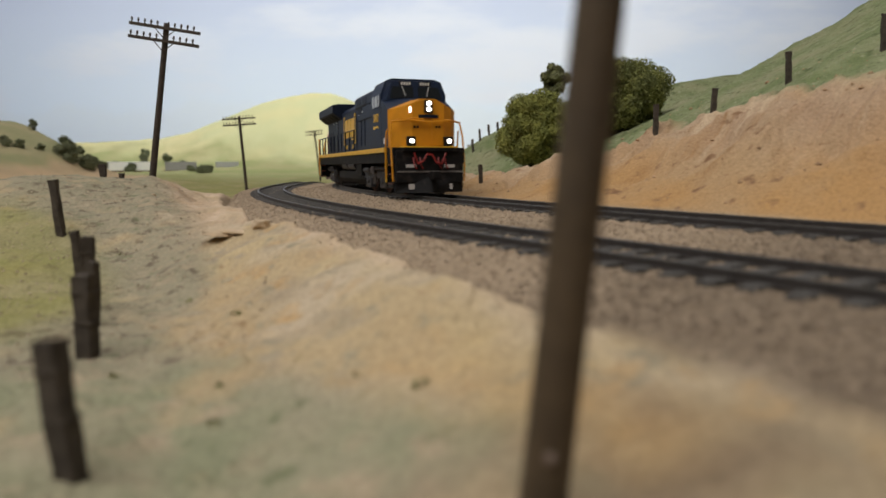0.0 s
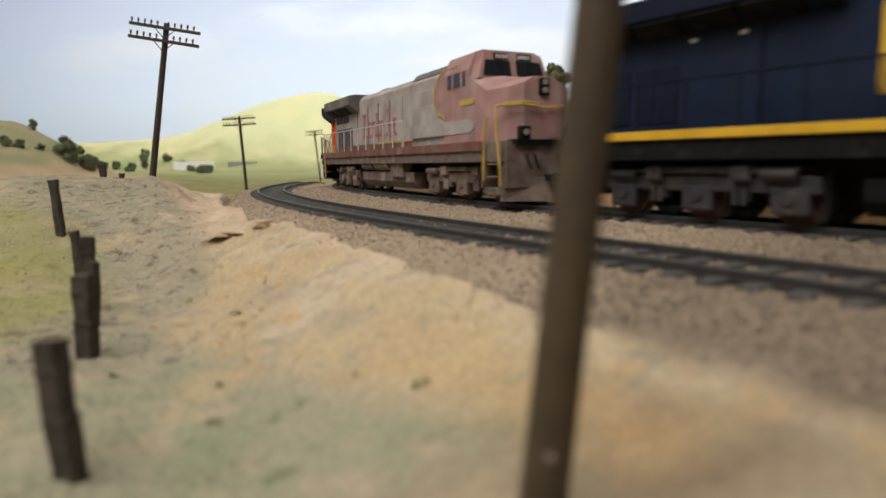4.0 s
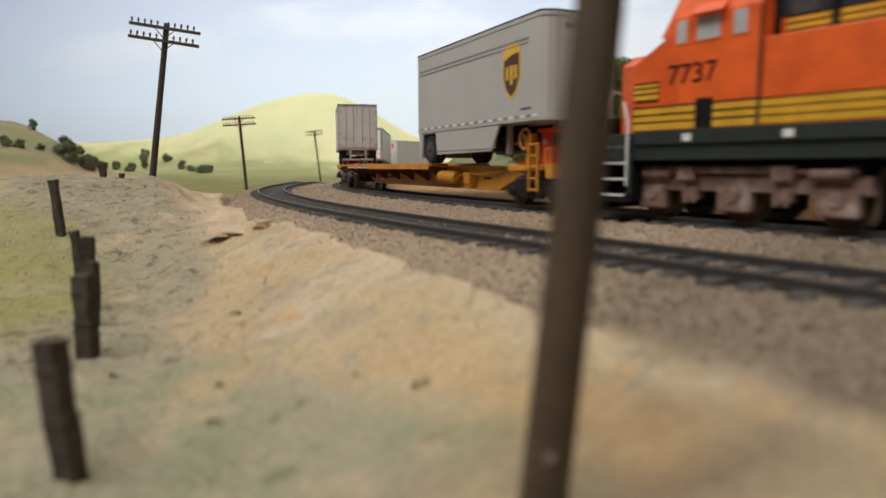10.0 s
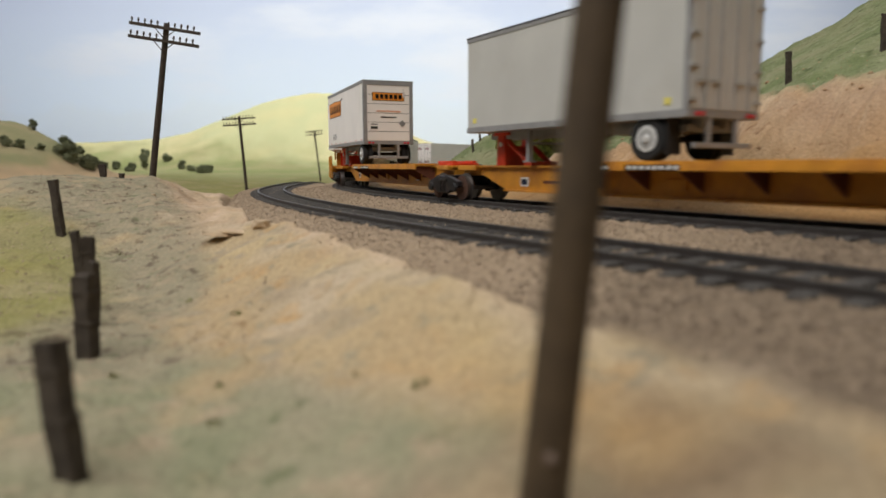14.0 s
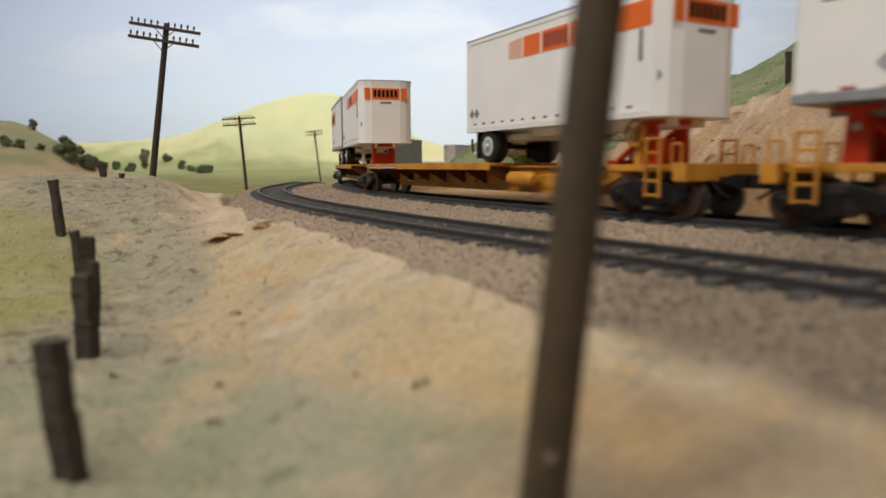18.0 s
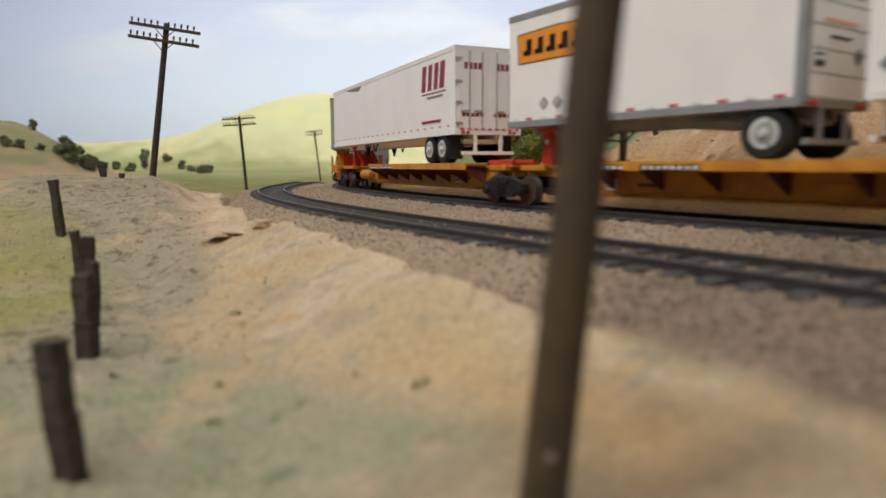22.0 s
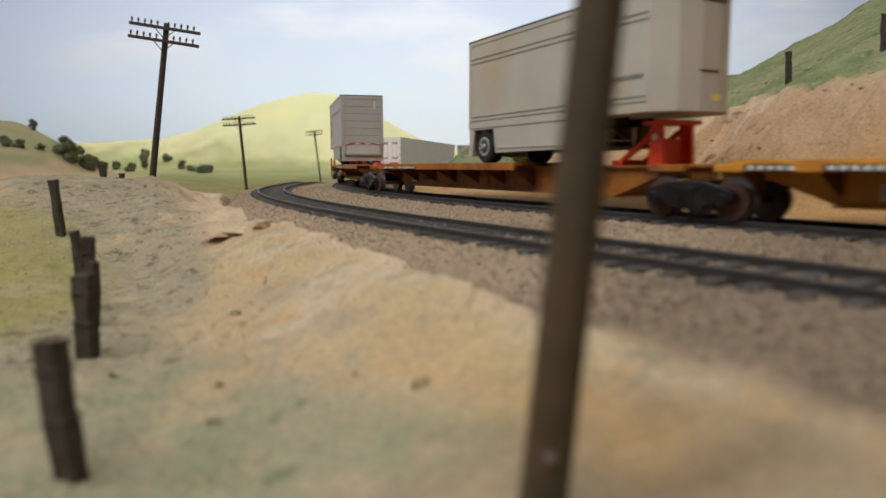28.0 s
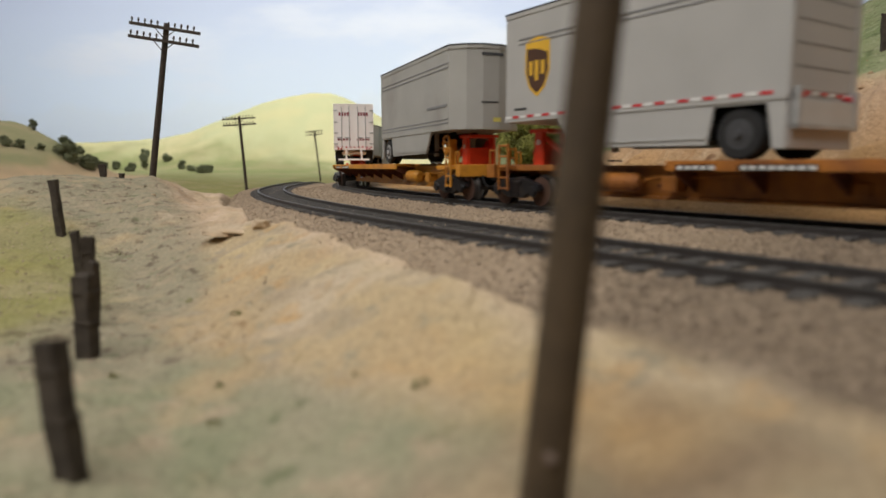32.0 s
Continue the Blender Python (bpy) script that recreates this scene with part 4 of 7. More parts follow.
def truck(parent, x, axles, r, s_truck, s_front, s_rear, material, flip=False, heavy=False):
    """A swivelling truck under a car: side frames and bolster, with its wheelsets."""
    bm = bmesh.new()
    span = axles[-1] - axles[0]
    for side in (-1, 1):
        y0, y1 = sorted((side * 10.3, side * 12.6))
        if heavy:
            box(bm, -span / 2 - 6.5, span / 2 + 6.5, y0, y1, 7.0, 11.0, 0.5)
            for u in axles:
                box(bm, u - 4.2, u + 4.2, y0 - 0.3, y1 + 0.3, 2.4, 8.4, 0.6)
                disc(bm, u, side * 12.4, side * 13.5, 6.0, 1.9, 12, 1.4)
            for u in [(a + b) / 2 for a, b in zip(axles[:-1], axles[1:])]:
                box(bm, u - 2.2, u + 2.2, y0 + 0.2, y1 + 0.6, 5.0, 8.2, 0.4)
                tube(bm, (u - 1.1, side * 13.0, 4.2), (u - 1.1, side * 13.0, 8.2), 0.7, 8)
                tube(bm, (u + 1.1, side * 13.0, 4.2), (u + 1.1, side * 13.0, 8.2), 0.7, 8)
            tube(bm, (-span / 2 - 4, side * 13.3, 11.8), (span / 2 - 6, side * 13.3, 11.8), 0.6, 8)
            tube(bm, (-span * 0.2, side * 13.3, 12.6), (span / 2 + 3, side * 13.3, 12.6), 0.45, 8)
            tube(bm, (-span / 2 - 3, side * 13.6, 11.2), (-span / 2 + 5, side * 13.6, 11.2), 1.3, 10)
            tube(bm, (span / 2 - 6, side * 13.6, 11.2), (span / 2 + 2, side * 13.6, 11.2), 1.3, 10)
        else:
            half = span / 2
            out = [(-half - 3, 5.4), (-half + 2.6, 4.2), (-4.2, 2.6), (4.2, 2.6), (half - 2.6, 4.2), (half + 3, 5.4), (half + 2.4, 7.2), (4.6, 9.2), (-4.6, 9.2), (-half - 2.4, 7.2)]
            p = prism(out, y0, y1, 0.3)
            tmp = bpy.data.meshes.new("tmp")
            p.to_mesh(tmp)
            p.free()
            bm.from_mesh(tmp)
            bpy.data.meshes.remove(tmp)
            for u in axles:
                disc(bm, u, side * 12.4, side * 13.4, 4.9, 1.9, 14, 1.5)
            for u in (-1.5, 0.0, 1.5):
                tube(bm, (u, side * 12.7, 3.2), (u, side * 12.7, 7.4), 0.6, 8)
            box(bm, -3.4, 3.4, min(side * 12.5, side * 13.1), max(side * 12.5, side * 13.1), 7.2, 8.2, 0.2)
    box(bm, -3.0, 3.0, -10.5, 10.5, 5.0, 9.6, 0.4)
    ob = put("truck", bm, material, parent)
    if heavy:
        for u in axles:
            put("traction_motor", boxes((u - 7.5, u + 7.5, -5.6, 5.6, 2.4, 12.0), bevel=0.6), M_BLACK, ob)
        for side in (-1, 1):
            for u in (axles[0] - 7.4, axles[-1] + 7.4):
                put("sand_pipe", wire([(u, side * 11.0, 12.5), (u + (1.6 if u < 0 else -1.6), side * 9.6, 1.4)], 0.35, 6), material, ob)
            for u in (-14.5, 9.5):
                put("brake_cylinder", boxes((u, u + 5.0, min(side * 12.6, side * 14.6), max(side * 12.6, side * 14.6), 9.6, 13.2), bevel=0.6), material, ob)
    ob.matrix_basis = pose(x * K, 0, 0)
    TURNS.append((ob, x, s_truck, s_front, s_rear, flip))
    for u in axles:
        w = new("wheelset", wheelset_mesh(r))
        w.parent = ob
        ROLLS.append((w, u, r, flip))
    return ob


def coupler(parent, x, sign):
    bm = boxes((min(x, x - sign * 12), max(x, x - sign * 12), -1.1, 1.1, 8.2, 10.4), bevel=0.2)
    box(bm, min(x + sign * 2.6, x - sign * 2), max(x + sign * 2.6, x - sign * 2), -2.3, 1.6, 7.6, 11.0, 0.5)
    return put("coupler", bm, M_BLACK, parent)


# Locomotives -----------------------------------------------------------------
def handrail(t, pts_bottom, top, material, name="handrail"):
    """Rail on upright posts: each post is a part."""
    for (x, y, z) in pts_bottom:
        put("stanchion", wire([(x, y, z), (x, y, top)], 0.33, 6), material, t)
    put(name, wire([(x, y, top) for x, y, _ in (pts_bottom[0], pts_bottom[-1])], 0.3, 6), material, t)


def locomotive(look_, s_front, s_rear, flip=False):
    """A six-axle wide-cab diesel; look_ holds its paints. Its cab end points to +x."""
    p = look_
    t = thing("locomotive", p["label"], "locomotive", "locomotives at the head of the train")
    SIDE = 1 if flip else -1
    deck = 21.4
    tdx = p.get("tank_dx", 0)
    # frame, sill stripe, fuel tank
    put("frame", boxes((-121, 118, -16.6, 16.6, 14.5, deck), bevel=0.3), p["frame"], t)
    for side in (-1, 1):
        y0, y1 = sorted((side * 16.6, side * 17.5))
        put("sill_stripe", boxes((-119.5, 104.5, y0, y1, deck - p.get("sill_deep", 3.0), deck + 0.3), bevel=0.15), p["sill"], t)
        if p.get("sill_marks"):
            for k in range(9):
                u = -104 + k * 24
                put("reflector", boxes((u, u + 2.2, min(side * 17.5, side * 17.68), max(side * 17.5, side * 17.68), deck - 2.4, deck - 0.7)), M_OFFWHITE, t)
        if p.get("tank_flat"):
            put("tank_skirt", boxes((-48 + tdx, 34 + tdx, min(side * 12, side * 15.6), max(side * 12, side * 15.6), 4.6, 17.2), bevel=1.0), p["tank"], t)
        else:
            for a, b in ((-40 + tdx, -22 + tdx), (-19 + tdx, 2 + tdx)):
                bm = bmesh.new()
                tube(bm, (a, side * 13.0, 14.2), (b, side * 13.0, 14.2), 2.9, 18)
                put("air_tank", bm, p["airtank"], t)
            put("battery_box", boxes((5 + tdx, 22 + tdx, min(side * 10, side * 15.2), max(side * 10, side * 15.2), 8, 17.5), bevel=0.5), p["tank"], t)
    put("fuel_tank", along([(-13.5, 10.5), (13.5, 10.5), (13.5, 6.0), (11, 3.0), (-11, 3.0), (-13.5, 6.0)], p.get("tank_x", (-46, 32))[0] + tdx, p.get("tank_x", (-46, 32))[1] + tdx, 0.4), p["tank"], t)
    put("underframe", boxes((-116, 116, -7, 7, 8.5, 15)), M_BLACK, t)
    # long hood
    low, high = deck, p["hood_top"]
    c_start = p.get("cab_x", (71, 93))[0]
    step_x, rear = p.get("hood_step", (c_start + 4, high))
    hood = along([(-9.8, low), (9.8, low), (9.8, rear - 2.6), (7.6, rear), (-7.6, rear), (-9.8, rear - 2.6)], -116, step_x, 0.25)
    put("long_hood", hood, p["hood"], t)
    if rear < high:
        bay = along([(-9.9, low), (9.9, low), (9.9, rear - 4.0), (10.8, rear - 3.0), (10.8, high - 1.6), (9.2, high), (-9.2, high), (-10.8, high - 1.6), (-10.8, rear - 3.0), (-9.9, rear - 4.0)], step_x, c_start + 4, 0.25)
        put("equipment_bay", bay, p["hood"], t)
        put("roof_hatch", boxes((step_x - 20, step_x - 4, -5, 5, rear - 0.2, rear + 0.9), bevel=0.25), p["roofbits"], t)
        for u in (step_x + 8, step_x + 24):
            for side in (-1, 1):
                a, b = sorted((side * 10.8, side * 10.95))
                put("bay_grille", boxes((u, u + 10, a, b, rear - 2.4, high - 2.0), bevel=0.05), p["radiator"], t)
    if p.get("hood_top_paint"):
        put("roof_panel", along([(-9.95, high - 8.2), (9.95, high - 8.2), (9.95, high - 2.5), (7.7, high + 0.12), (-7.7, high + 0.12), (-9.95, high - 2.5)], -40, c_start), p["hood_top_paint"], t)
    # radiator with wings
    put("radiator", along([(-10.0, high - 9.0), (10.0, high - 9.0), (16.2, high - 4.6), (16.2, high + 0.5), (12.5, high + 1.3), (-12.5, high + 1.3), (-16.2, high + 0.5), (-16.2, high - 4.6)], -119.5, p["rad_end"], 0.35), p["radiator"], t)
    for side in (-1, 1):
        for k in range(int((p["rad_end"] + 117) / 14.5)):
            u = -116 + k * 14.5
            a, b = side * 10.9, side * 15.6
            bm = bmesh.new()
            v = [bm.verts.new(q) for q in ((u, a, high - 8.5), (u + 13, a, high - 8.5), (u + 13, b, high - 5.2), (u, b, high - 5.2))]
            bm.faces.new(v)
            r = bmesh.ops.extrude_face_region(bm, geom=bm.faces[:])
            bmesh.ops.translate(bm, vec=(0, 0, -0.5), verts=[e for e in r["geom"] if isinstance(e, bmesh.types.BMVert)])
            bmesh.ops.recalc_face_normals(bm, faces=bm.faces)
            put("radiator_grille", bm, M_BLACK, t)
        # hood doors and grilles
        y0, y1 = sorted((side * 9.8, side * 10.12))
        for u, w_, z0, z1, m in p["doors"]:
            d = put("hood_door", boxes((u, u + w_, y0, y1, z0, z1), bevel=0.1), m, t)
            if z1 - z0 > 12:
                put("door_latch", boxes((u + w_ - 0.7, u + w_ - 0.3, min(side * 10.1, side * 10.3), max(side * 10.1, side * 10.3), z0 + 5, z0 + 7)), M_BLACK, d)
        for u, w_, z0, z1, m, stick in p["panels"]:
            a, b = sorted((side * 9.8, side * (9.8 + stick)))
            put("side_panel", boxes((u, u + w_, a, b, z0, z1), bevel=min(0.3, stick * 0.4)), m, t)
    # roof: fans, exhaust, blower bulge
    for u in p["fans"]:
        bm = bmesh.new()
        tube(bm, (u, 0, high + 1.0), (u, 0, high + 2.0), 6.4, 24)
        put("radiator_fan", bm, M_BLACK, t)
    put("exhaust_stack", boxes((-42, -30, -3.5, 3.5, rear - 0.2, rear + 2.0), bevel=0.4), p["roofbits"], t)
    if rear == high:
        put("blower_housing", along([(-9, high - 1), (9, high - 1), (7, high + 1.7), (-7, high + 1.7)], 20, 60, 0.4), p["roofbits"], t)
    horn = bmesh.new()
    for k, (u, v) in enumerate(((0, -1.2), (1.4, 0), (0, 1.2))):
        tube(horn, (6 + u, v, high + 1.6), (10.5 + u, v, high + 1.8), 0.4, 8, 0.95)
    box(horn, 5, 8, -1.6, 1.6, high - 0.3, high + 1.1)
    put("horn", horn, M_BLACK, t)
    # cab
    zt = p["cab_top"]
    c0, c1 = p.get("cab_x", (71, 93))
    cab = along([(-16.0, low), (16.0, low), (16.0, zt - 7.0), (13.6, zt - 1.2), (10.5, zt), (-10.5, zt), (-13.6, zt - 1.2), (-16.0, zt - 7.0)], c0, c1, 0.3)
    put("cab", cab, p["cab"], t)
    put("cab_roof_vent", boxes((c0 + 6, c0 + 14, -4, 4, zt - 0.2, zt + 0.9), bevel=0.3), p["roofbits"], t)
    ws = bmesh.new()
    lo_f, lo_b = c1 + 4.4, c1 - 0.2
    sill = zt - 10.6
    pts = [(lo_b, -16.0, sill), (lo_b, 16.0, sill), (lo_f, 14.6, sill), (lo_f, -14.6, sill), (lo_b, -13.4, zt - 0.9), (lo_b, 13.4, zt - 0.9), (lo_f - 2.6, 11.0, zt - 1.3), (lo_f - 2.6, -11.0, zt - 1.3)]
    v = [ws.verts.new(q) for q in pts]
    for f in ((0, 1, 2, 3), (4, 7, 6, 5), (0, 3, 7, 4), (3, 2, 6, 7), (2, 1, 5, 6), (1, 0, 4, 5)):
        ws.faces.new([v[i] for i in f])
    bmesh.ops.recalc_face_normals(ws, faces=ws.faces)
    put("windshield_frame", ws, p["cab"], t)
    for side in (-1, 1):
        # windshield panes lie on the sloping front
        bm = bmesh.new()
        a0, a1 = side * 1.2, side * 12.6
        b1 = side * 11.2
        f = lambda z: lo_f + 0.12 - (z - sill) / (zt - 1.3 - sill) * 2.6
        zl, zh = sill + 1.0, zt - 4.0
        q = [(f(zl), a0, zl), (f(zl), a1, zl), (f(zh), b1, zh), (f(zh), a0, zh)]
        vs = [bm.verts.new(w_) for w_ in q]
        bm.faces.new(vs)
        r = bmesh.ops.extrude_face_region(bm, geom=bm.faces[:])
        bmesh.ops.translate(bm, vec=(0.25, 0, 0), verts=[e for e in r["geom"] if isinstance(e, bmesh.types.BMVert)])
        bmesh.ops.recalc_face_normals(bm, faces=bm.faces)
        pane = put("windshield", bm, M_GLASS, t)
        put("wiper", wire([(f(zh) + 0.5, side * 6.5, zh), (f(zl) + 0.5, side * 5.2, zl + 1.2)], 0.28, 5), p.get("wiper", M_BLACK), pane)
        # number boxes
        put("number_board", boxes((lo_f - 2.4, lo_f - 1.7, min(side * 2.0, side * 7.6), max(side * 2.0, side * 7.6), zt - 3.6, zt - 1.5)), M_BLACK, t)
        for k in range(4):
            y_ = side * 2.0 + side * (0.7 + 1.25 * k)
            put("number_bar", boxes((lo_f - 1.72, lo_f - 1.55, y_ - 0.4, y_ + 0.4, zt - 3.2, zt - 1.9)), M_OFFWHITE, t)
        # side windows with frames
        y0, y1 = sorted((side * 15.6, side * 16.15))
        for u, w_ in p.get("windows", ((c0 + 3.2, 4.6), (c0 + 8.6, 6.6), (c0 + 16.2, 3.6))):
            wz0, wz1 = zt - 13.4, zt - 7.0
            fr = put("cab_window", boxes((u, u + w_, y0, y1, wz0, wz1), bevel=0.15), p.get("window_frame", p["cab"]), t)
            put("pane", boxes((u + 0.6, u + w_ - 0.6, min(side * 16.1, side * 16.3), max(side * 16.1, side * 16.3), wz0 + 0.6, wz1 - 0.6)), p.get("pane", M_GLASS), fr)
        if p.get("awning"):
            bm = bmesh.new()
            q = [(u_, side * yy, zz) for u_ in (c0 + 8.0, c0 + 16.0) for yy, zz in ((15.2, zt - 4.6), (18.4, zt - 7.2), (18.2, zt - 7.6), (15.2, zt - 5.4))]
            vs = [bm.verts.new(w_) for w_ in q]
            for f_ in ((0, 1, 5, 4), (1, 2, 6, 5), (2, 3, 7, 6), (3, 0, 4, 7), (0, 3, 2, 1), (4, 5, 6, 7)):
                bm.faces.new([vs[i] for i in f_])
            bmesh.ops.recalc_face_normals(bm, faces=bm.faces)
            put("window_awning", bm, p["cab"], t)
        put("cab_step_well", boxes((106.5, 117, min(side * 12, side * 16.4), max(side * 12, side * 16.4), 3.6, 6.0), bevel=0.2), p["steps"], t)
        for k in range(4):
            z = 5.2 + k * 4.2
            put("step", boxes((108, 115.5, min(side * 12.5, side * 16.6), max(side * 12.5, side * 16.6), z, z + 0.5)), p["step_edge"], t)
        for k in range(4):
            z = 5.2 + k * 4.2
            put("step", boxes((-123, -116, min(side * 12.5, side * 17.0), max(side * 12.5, side * 17.0), z, z + 0.7)), p["step_edge"], t)
        put("step_side", boxes((105.6, 106.4, min(side * 11, side * 16.6), max(side * 11, side * 16.6), 4.0, deck)), p["steps"], t)
        put("step_post", boxes((105.4, 106.6, min(side * 16.6, side * 17.3), max(side * 16.6, side * 17.3), 6.0, deck), bevel=0.15), p["sill"], t)
        # end hand rails
        put("grab_rail", wire([(117.5, side * 16.6, 6.5), (117.5, side * 16.9, 13.0), (114.6, side * 16.9, deck + 5), (112.8, side * 16.0, deck + 11.5), (118.4, side * 9.5, deck + 12.0), (118.4, 0, deck + 11.0)], 0.42, 6), p["rails_end"], t)
        put("grab_rail", wire([(106.8, side * 17.2, 8), (106.8, side * 17.2, deck + 3), (108.5, side * 17.0, deck + 8)], 0.36, 6), p["rails_end"], t)
        put("grab_rail", wire([(-115.6, side * 17.2, 6.5), (-115.6, side * 17.2, deck + 9), (-117.4, side * 17.0, deck + 12.5), (-121.5, side * 16.6, deck + 12.5)], 0.45, 6), p["rails_end"], t)
        put("grab_rail", wire([(-122.5, side * 15.5, 6.5), (-124.0, side * 13.5, 13), (-122.5, side * 13.0, deck + 4), (-122.5, side * 11.0, deck + 13)], 0.45, 6), p["rails_end"], t)
        handrail(t, [(-112 + 14.0 * k, side * 16.9, deck) for k in range(11)], deck + 12.0, p["rails"])
    # nose: body behind the steps, then the faceted front
    nose = bmesh.new()
    n0, n1 = c1 - 0.1, 106.0
    pts = [(n0, -15.9, low), (n0, 15.9, low), (n1, 15.9, low), (n1, -15.9, low),
           (n0, -15.9, sill + 0.6), (n0, 15.9, sill + 0.6), (n1, 15.9, low + 17.2), (n1, -15.9, low + 17.2), (n1, 5, low + 21.4), (n1, -5, low + 21.4), (n0 + 3, 6, sill + 1.4), (n0 + 3, -6, sill + 1.4)]
    v = [nose.verts.new(q) for q in pts]
    for f in ((0, 1, 2, 3), (0, 3, 7, 4), (1, 5, 6, 2), (3, 2, 6, 8, 9, 7), (4, 7, 9, 11), (5, 10, 8, 6), (11, 9, 8, 10), (0, 4, 11, 10, 5, 1)):
        nose.faces.new([v[i] for i in f])
    bmesh.ops.recalc_face_normals(nose, faces=nose.faces)
    put("nose", nose, p.get("nose_body", p["nose"]), t)
    front = bmesh.new()
    ring = ((106.0, 15.9, 17.2), (113.6, 11.6, 17.8), (116.6, 7.4, 19.2))
    bottom = [front.verts.new((x, y * sd, low)) for sd, seq in ((-1, ring), (1, ring[::-1])) for x, y, _ in seq]
    upper = [front.verts.new((x, y * sd, low + z)) for sd, seq in ((-1, ring), (1, ring[::-1])) for x, y, z in seq]
    peak = [front.verts.new(q) for q in ((116.2, -3.6, low + 21.4), (116.2, 3.6, low + 21.4), (106.0, 5, low + 21.5), (106.0, -5, low + 21.5))]
    front.faces.new(bottom[::-1])
    for i in (0, 1, 3, 4):
        front.faces.new((bottom[i], bottom[i + 1], upper[i + 1], upper[i]))
    front.faces.new((bottom[2], bottom[3], upper[3], peak[1], peak[0], upper[2]))
    front.faces.new((upper[0], upper[1], upper[2], peak[0], peak[3]))
    front.faces.new((upper[3], upper[4], upper[5], peak[2], peak[1]))
    front.faces.new(peak)
    front.faces.new((bottom[5], bottom[0], upper[0], peak[3], peak[2], upper[5]))
    bmesh.ops.recalc_face_normals(front, faces=front.faces)
    bmesh.ops.triangulate(front, faces=[f for f in front.faces if len(f.verts) == 5])
    put("nose_front", front, p["nose"], t)
    put("nose_door", boxes((116.4, 117.0, 1.6, 6.8, low + 1, low + 13), bevel=0.1), p["nose"], t)
    hl = put("headlight_housing", boxes((115.4, 117.6, -1.9, 1.9, low + 15.2, low + 20.8), bevel=0.4), p.get("housing", M_BLACK), t)
    for z in (low + 16.8, low + 19.4):
        bm = bmesh.new()
        tube(bm, (117.5, 0, z), (118.1, 0, z), 1.0, 16)
        put("headlight", bm, p["lit"], hl)
    for side in (-1, 1):
        dl = put("ditch_light_housing", boxes((117.4, 120.2, side * 8.6 - 1.9, side * 8.6 + 1.9, low + 0.6, low + 4.8), bevel=0.3), M_BLACK, t)
        bm = bmesh.new()
        tube(bm, (120.1, side * 8.6, low + 2.8), (120.7, side * 8.6, low + 2.8), 1.0, 16)
        put("ditch_light", bm, p["lit"], dl)
    hose_red = p.get("hose", M_BLACK)
    put("anticlimber", boxes((114, 121, -12.5, 12.5, low - 1.6, low - 0.1), bevel=0.3), M_BLACK, t)
    put("anticlimber_edge", boxes((114, 121.2, -12.6, 12.6, low - 0.1, low + 0.5), bevel=0.15), p["sill"] if p["lit"] is M_LIT else M_BLACK, t)
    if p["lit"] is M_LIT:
        put("hose_loop", wire([(121.5, -8.0, 19.0), (122.0, -6.4, 14.2), (121.8, -3.8, 15.4), (121.5, -2.2, 18.4), (121.5, 0.4, 18.2), (121.9, 2.2, 14.6), (121.9, 4.6, 14.2), (121.5, 6.6, 19.0)], 0.42, 6), hose_red, t, "red rubber air hoses in loops")
        put("nose_emblem", boxes((117.0, 117.3, -4.6, 4.6, low + 13.0, low + 14.4), bevel=0.1), M_NAVYDARK, t, "dark painted wing emblem")
        for y_ in (-6.4, -5.0, 3.6, 5.0):
            put("nose_vent", boxes((116.5, 117.2, y_ - 0.45, y_ + 0.45, low + 8.6, low + 9.5)), M_BLACK, t)
        for y_ in (-8.8, 8.8):
            put("plow_mark", boxes((119.9, 120.3, y_ - 1.3, y_ + 1.3, 3.0, 5.4)), M_OFFWHITE2, t)
            put("number_plate", boxes((119.5, 119.8, y_ - 2.4, y_ + 2.4, 12.6, 14.0)), M_OFFWHITE2, t)
        put("plow_lip", boxes((118.6, 119.6, -15.2, 15.2, 10.4, 11.2), bevel=0.2), M_DUSTROOF, t)
        put("square_lamp", boxes((115.2, 116.4, -8.6, -6.0, low + 15.2, low + 17.8), bevel=0.2), M_SIGNLAMP, t)
    put("nose_grab_iron", wire([(113.0, -13.6, low + 12.4), (114.6, -12.4, low + 12.6), (117.4, -7.6, low + 12.9), (118.2, -2.6, low + 12.4)], 0.3, 6), p["rails_end"], t)
    put("pilot", boxes((115, 119.5, -15.5, 15.5, 6.0, low - 1.4), bevel=0.3), p["pilot"], t)
    plow = bmesh.new()
    pp = [(118, -15.8, 1.6), (118, 15.8, 1.6), (123.5, 0, 1.6), (117.5, -15.8, 10.5), (117.5, 15.8, 10.5), (120.5, 0, 9.0), (116, -15.8, 1.6), (116, 15.8, 1.6), (116, -15.8, 10.5), (116, 15.8, 10.5)]
    v = [plow.verts.new(q) for q in pp]
    for f in ((0, 2, 5, 3), (2, 1, 4, 5), (6, 7, 1, 2, 0), (8, 3, 5, 4, 9), (6, 0, 3, 8), (7, 9, 4, 1), (6, 8, 9, 7)):
        plow.faces.new([v[i] for i in f])
    bmesh.ops.recalc_face_normals(plow, faces=plow.faces)
    put("snow_plow", plow, p["pilot"], t)
    coupler(t, 128, 1)
    coupler(t, -124, -1)
    hose = p.get("hose", M_BLACK)
    for k in (-8, -5, 3.5, 6.5):
        put("air_hose", wire([(119.8, k, 17), (121.4, k + 0.3, 13.4), (121.2, k + 1.2, 12.2)], 0.36, 6), hose, t)
        put("air_hose", wire([(-121.2, k, 15), (-123.5, k + 0.8, 9), (-124.0, k + 2, 7.5)], 0.38, 6), M_BLACK, t)
